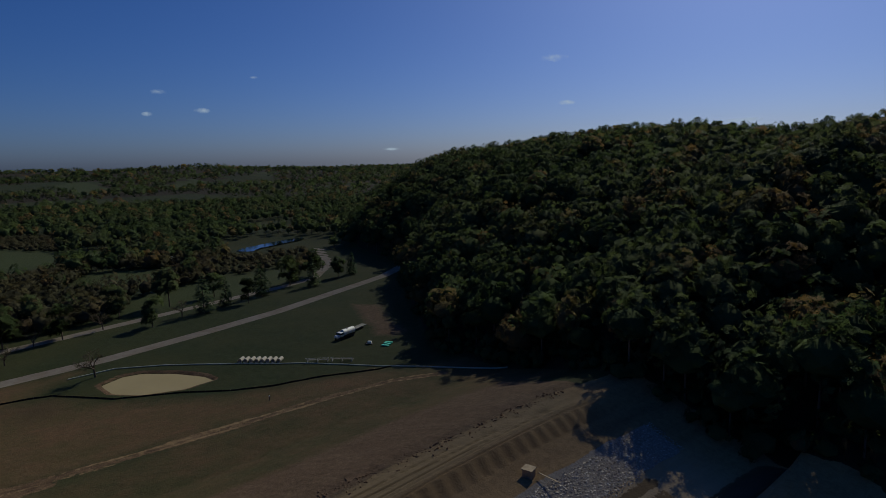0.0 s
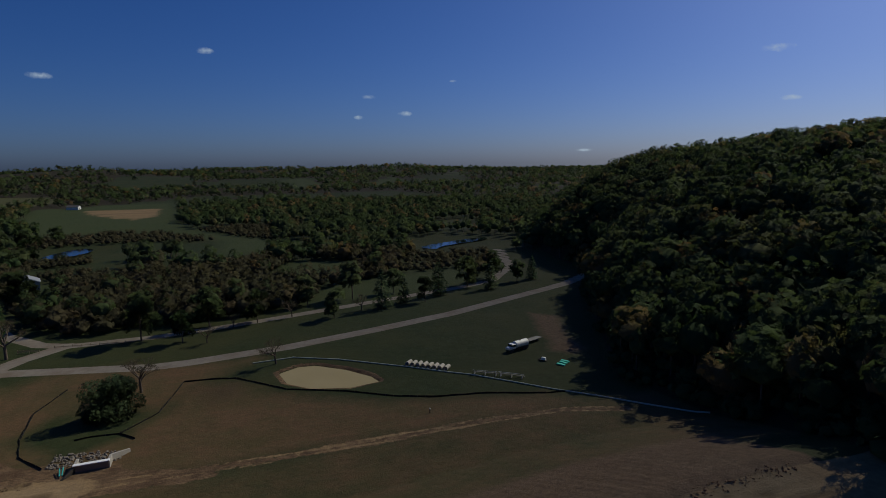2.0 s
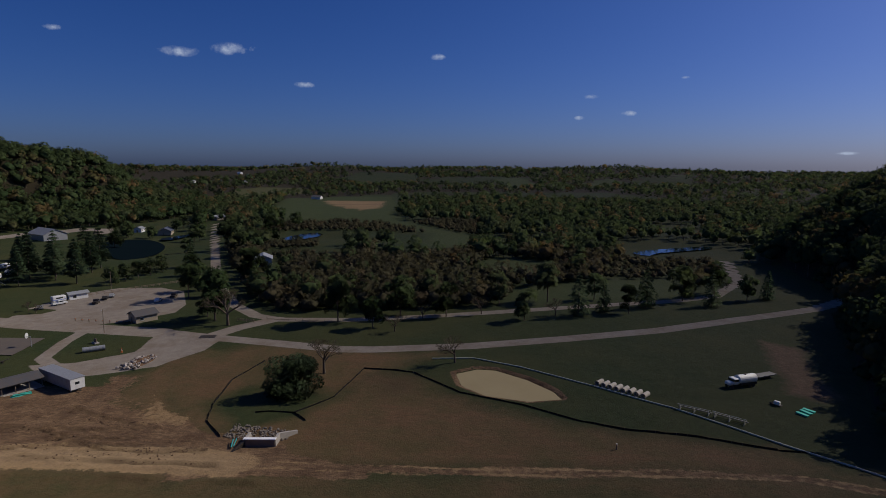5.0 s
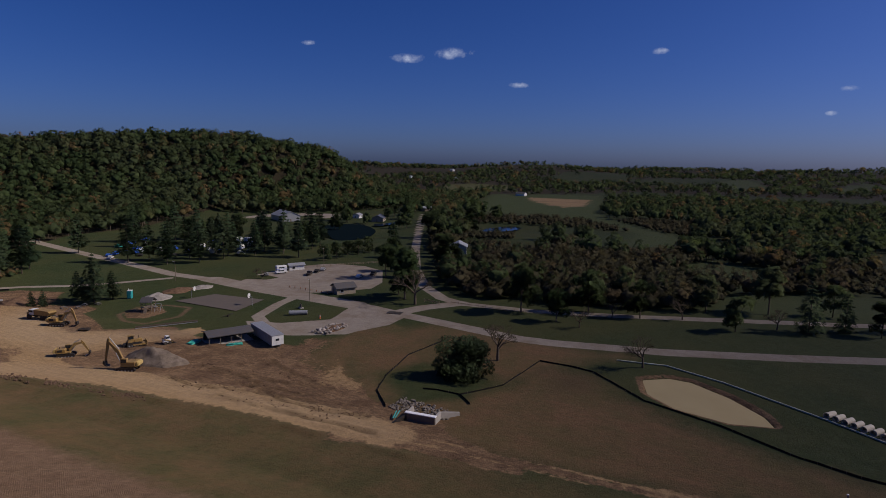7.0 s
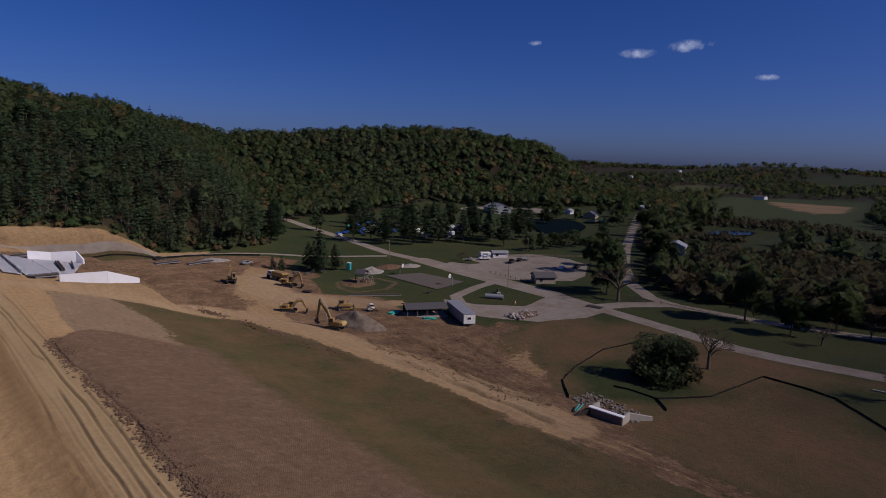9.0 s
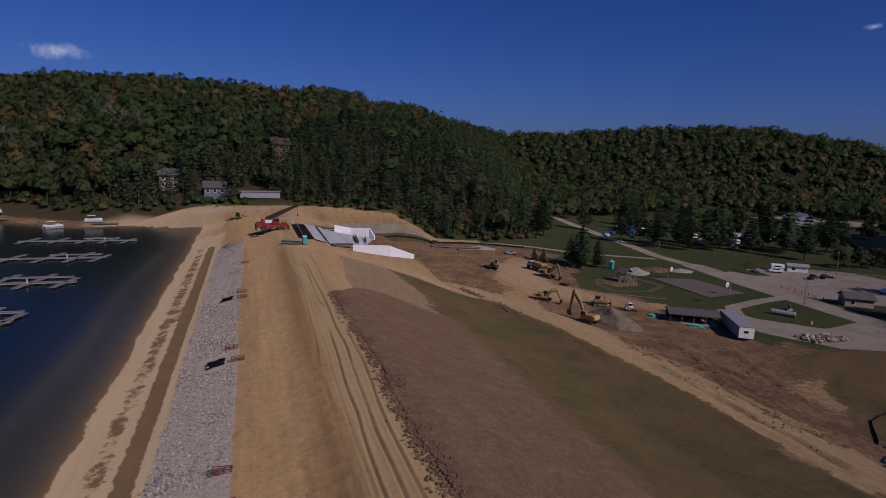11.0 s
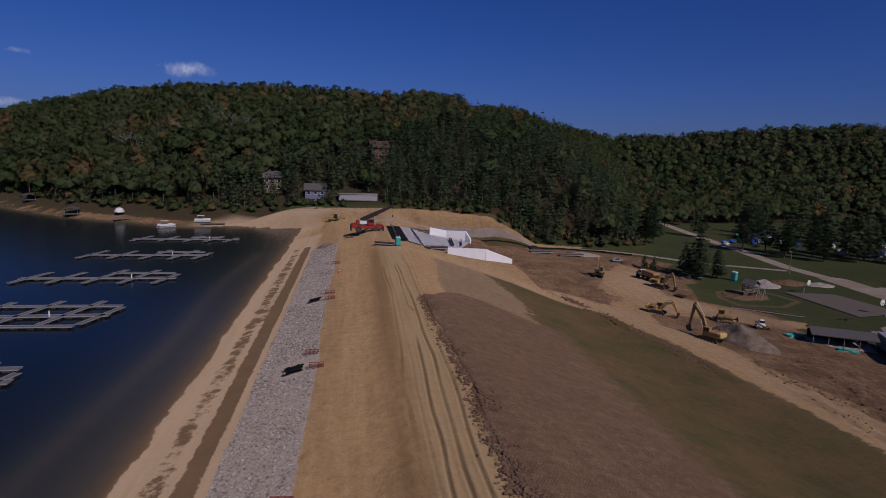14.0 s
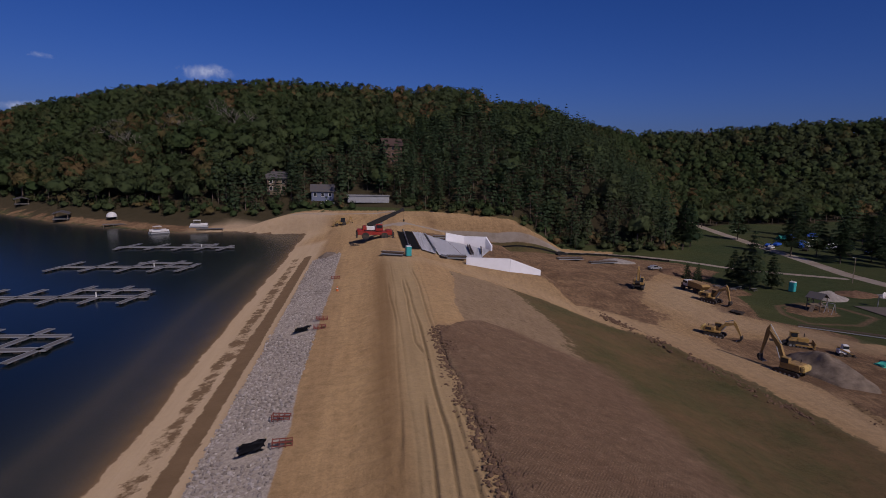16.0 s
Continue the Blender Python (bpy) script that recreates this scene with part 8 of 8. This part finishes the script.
for k, (x, y, tall) in enumerate(((-124, 303, 22), (-137, 316, 20), (-78, 309, 22), (-66, 287, 23), (-112, 285, 20), (-88, 295, 19), (-100, 300, 21))):
    bare_tree(70 + k, x, y, tall, "pale dead tree standing among the hillside woods", 0, M_PALEBARK)
bare_tree(12, 173, 133, 6.0, "small leafless tree on the round island")
bare_tree(13, 175.5, 138, 6.0, "small leafless tree on the round island")
bare_tree(15, 177, -11.5, 8, "thin leafless tree beside the side road")
ROW = ((177.5, -48.4, "b"), (186.2, -60.5, "x"), (186.2, -69, "p"), (193, -79.7, "p"), (191.2, -88.7, "b"), (202, -98, "p"), (216.5, -116.9, "b"), (206.8, -125, "p"), (218.3, -143.9, "b"),
       (221, -153.4, "p"), (186, -33, "x"), (170, 17.8, "b"), (163, 4, "b"), (181, -20, "b"), (181, -3, "b"), (160, -4, "x"), (205, 80, "b"), (216, 91, "b"), (200, 88, "b"), (236, 75, "b"), (247.9, 75.7, "b"),
       (222, -120, "p"), (230, -135, "b"), (208, -60, "b"), (214, -80, "b"), (200, -40, "b"), (310.8, 113.3, "b"), (340, 134, "b"), (253, 113, "b"), (275, 125, "p"))
for k, (x, y, kind) in enumerate(ROW):
    if kind == "x":
        bare_tree(30 + k, x, y, 9 + k % 3, "thin leafless tree beside the side road")
    elif kind == "p":
        tree_thing("pine", 60 + k, x, y, 0.72 + 0.12 * (k % 3), "dark pine beside the side road", "pine", 420, group="trees along the side road", tall=17, wide=5.6, size=1.1, low=0.08)
    else:
        tree_thing("broad", 60 + k, x, y, 0.74 + 0.13 * (k % 4), "dark green tree beside the side road", "tree", 560, group="trees along the side road", tall=15, wide=6.4, size=1.0, low=0.1)
for k in range(5):
    tree_thing("broad", 200 + k, 226 + 9 * k, 138.5 - k, 0.72, "small round tree in a row beyond the car park", "tree", 300, group="row of round trees", tall=12, wide=6.6, low=0.0)
for k, (x, y, s) in enumerate(((111.2, 152.3, 1.0), (118.2, 152.5, 0.6), (112, 162, 0.6), (97, 163, 0.3), (99.5, 161, 0.25), (102, 165, 0.3))):
    tree_thing("pine", 300 + k, x, y, s, "dark pine on the lawn beside the picnic tables", "pine", 620, group="pines on the lawn", tall=17, wide=6.4, size=1.1, low=0.16 if s > 0.5 else 0.02)
GROVE = [(178, 195), (189, 186), (203, 184), (212, 190), (222, 196), (233, 171), (227, 156), (232, 183), (196, 200), (206, 208), (186, 204), (240, 176), (248, 184), (219, 178), (243, 196), (172, 214), (214, 200),
         (182, 212), (252, 200), (226, 226), (240, 230), (262, 212), (255, 168), (268, 172), (236, 240), (210, 258), (224, 276), (242, 262), (262, 246), (140, 236), (132, 228), (282, 190), (238, 250), (180, 262)]
for k, (x, y) in enumerate(GROVE):
    tree_thing("pine", 340 + k, x, y, 0.92 + 0.12 * (k % 4), "tall dark pine in the grove beside the camp", "pine", 420, group="pines of the grove", tall=18, wide=6.2, size=1.25, low=0.22)
for k in range(46):
    gen = random.Random(900 + k)
    x, y = 300 + gen.uniform(-50, 180), gen.uniform(120, 260)
    if to_line(np.array(x), np.array(y), SECOND_ROAD) > 9 and not 296 < x < 375 or k % 5 == 0:
        tree_thing("broad", 900 + k, x, y, gen.uniform(0.6, 1.05), "broad green tree among the valley houses", "tree", 260, group="trees among the houses", tall=14, wide=6.4, size=1.3, low=0.12)

# ---- small clouds, far off ----
n = Nodes("cloud")
at = n.put("TexCoord").outputs["Generated"]
box_at = n.put("Mapping", Vector=at, Location=(-0.5, -0.5, 0), Scale=(1, 1, 0)).outputs[0]
d = n.put("VectorMath")
d.operation = "LENGTH"
n.to(box_at, d.inputs[0])
ragged = n.math("ADD", d.outputs["Value"], n.math("MULTIPLY_ADD", n.noise(0.009, 5, 0.65, n.where()), 0.9, -0.42))
fade = n.math("MULTIPLY", n.ramp(ragged, (0.08, 1.0), (0.40, 0.0)), n.ramp(d.outputs["Value"], (0.34, 1.0), (0.49, 0.0)))
puff = n.ramp(n.noise(0.011, 5, 0.62, n.where()), (0.34, 0.1), (0.66, 1.0))
alpha = n.math("MULTIPLY", fade, puff)
glow = n.put("Emission", Color=(0.62, 0.72, 0.95, 1), Strength=0.6)
clear = n.put("BsdfTransparent")
blend = n.put("MixShader", Fac=alpha)
n.to(clear.outputs[0], blend.inputs[1])
n.to(glow.outputs[0], blend.inputs[2])
n.to(blend.outputs[0], n.tree.nodes["Material Output"].inputs["Surface"])
for az, el, wide, high in ((137.1, 9.3, 3.4, 1.1), (138.2, 5.2, 1.9, 0.6), (104.1, 5.05, 2.2, 0.9), (100.6, 6.6, 2.0, 0.6), (108.7, 8.0, 1.2, 0.5), (153.4, 2.9, 4.0, 0.7), (121.3, 1.3, 2.2, 0.4),
                           (62.9, 9.95, 5.0, 1.3), (67.0, 10.45, 5.2, 1.4), (73.5, 7.6, 3.2, 0.8), (86.1, 10.4, 2.3, 0.9), (53.5, 10.9, 2.0, 0.9), (-15.0, 6.8, 7.0, 1.9), (-28.5, 3.0, 6.0, 1.2), (-26.9, 7.0, 2.6, 0.9), (99.5, 4.7, 1.2, 0.5)):
    a, e, r = radians(az), radians(el), 3900
    c = Vector((r * math.sin(a) * math.cos(e), r * math.cos(a) * math.cos(e), 40 + r * math.sin(e)))
    bm = B()
    w, h = r * math.tan(radians(wide)) / 2, r * math.tan(radians(high)) / 2
    side = Vector((math.cos(a), -math.sin(a), 0))
    vs = [bm.verts.new((sx2 * w, sy2 * h, 0)) for sx2, sy2 in ((-1, -1), (1, -1), (1, 1), (-1, 1))]
    bm.faces.new(vs)
    ob = part("cloud", bm, n.mat, None)
    ob.matrix_basis = Matrix.Translation(c) @ Matrix((( side.x, 0, -math.sin(a), 0), (side.y, 0, -math.cos(a), 0), (0, 1, 0, 0), (0, 0, 0, 1)))
    ob.visible_shadow = False
    tagged(ob, "small white cloud in the clear blue sky", "cloud", kind="structure")
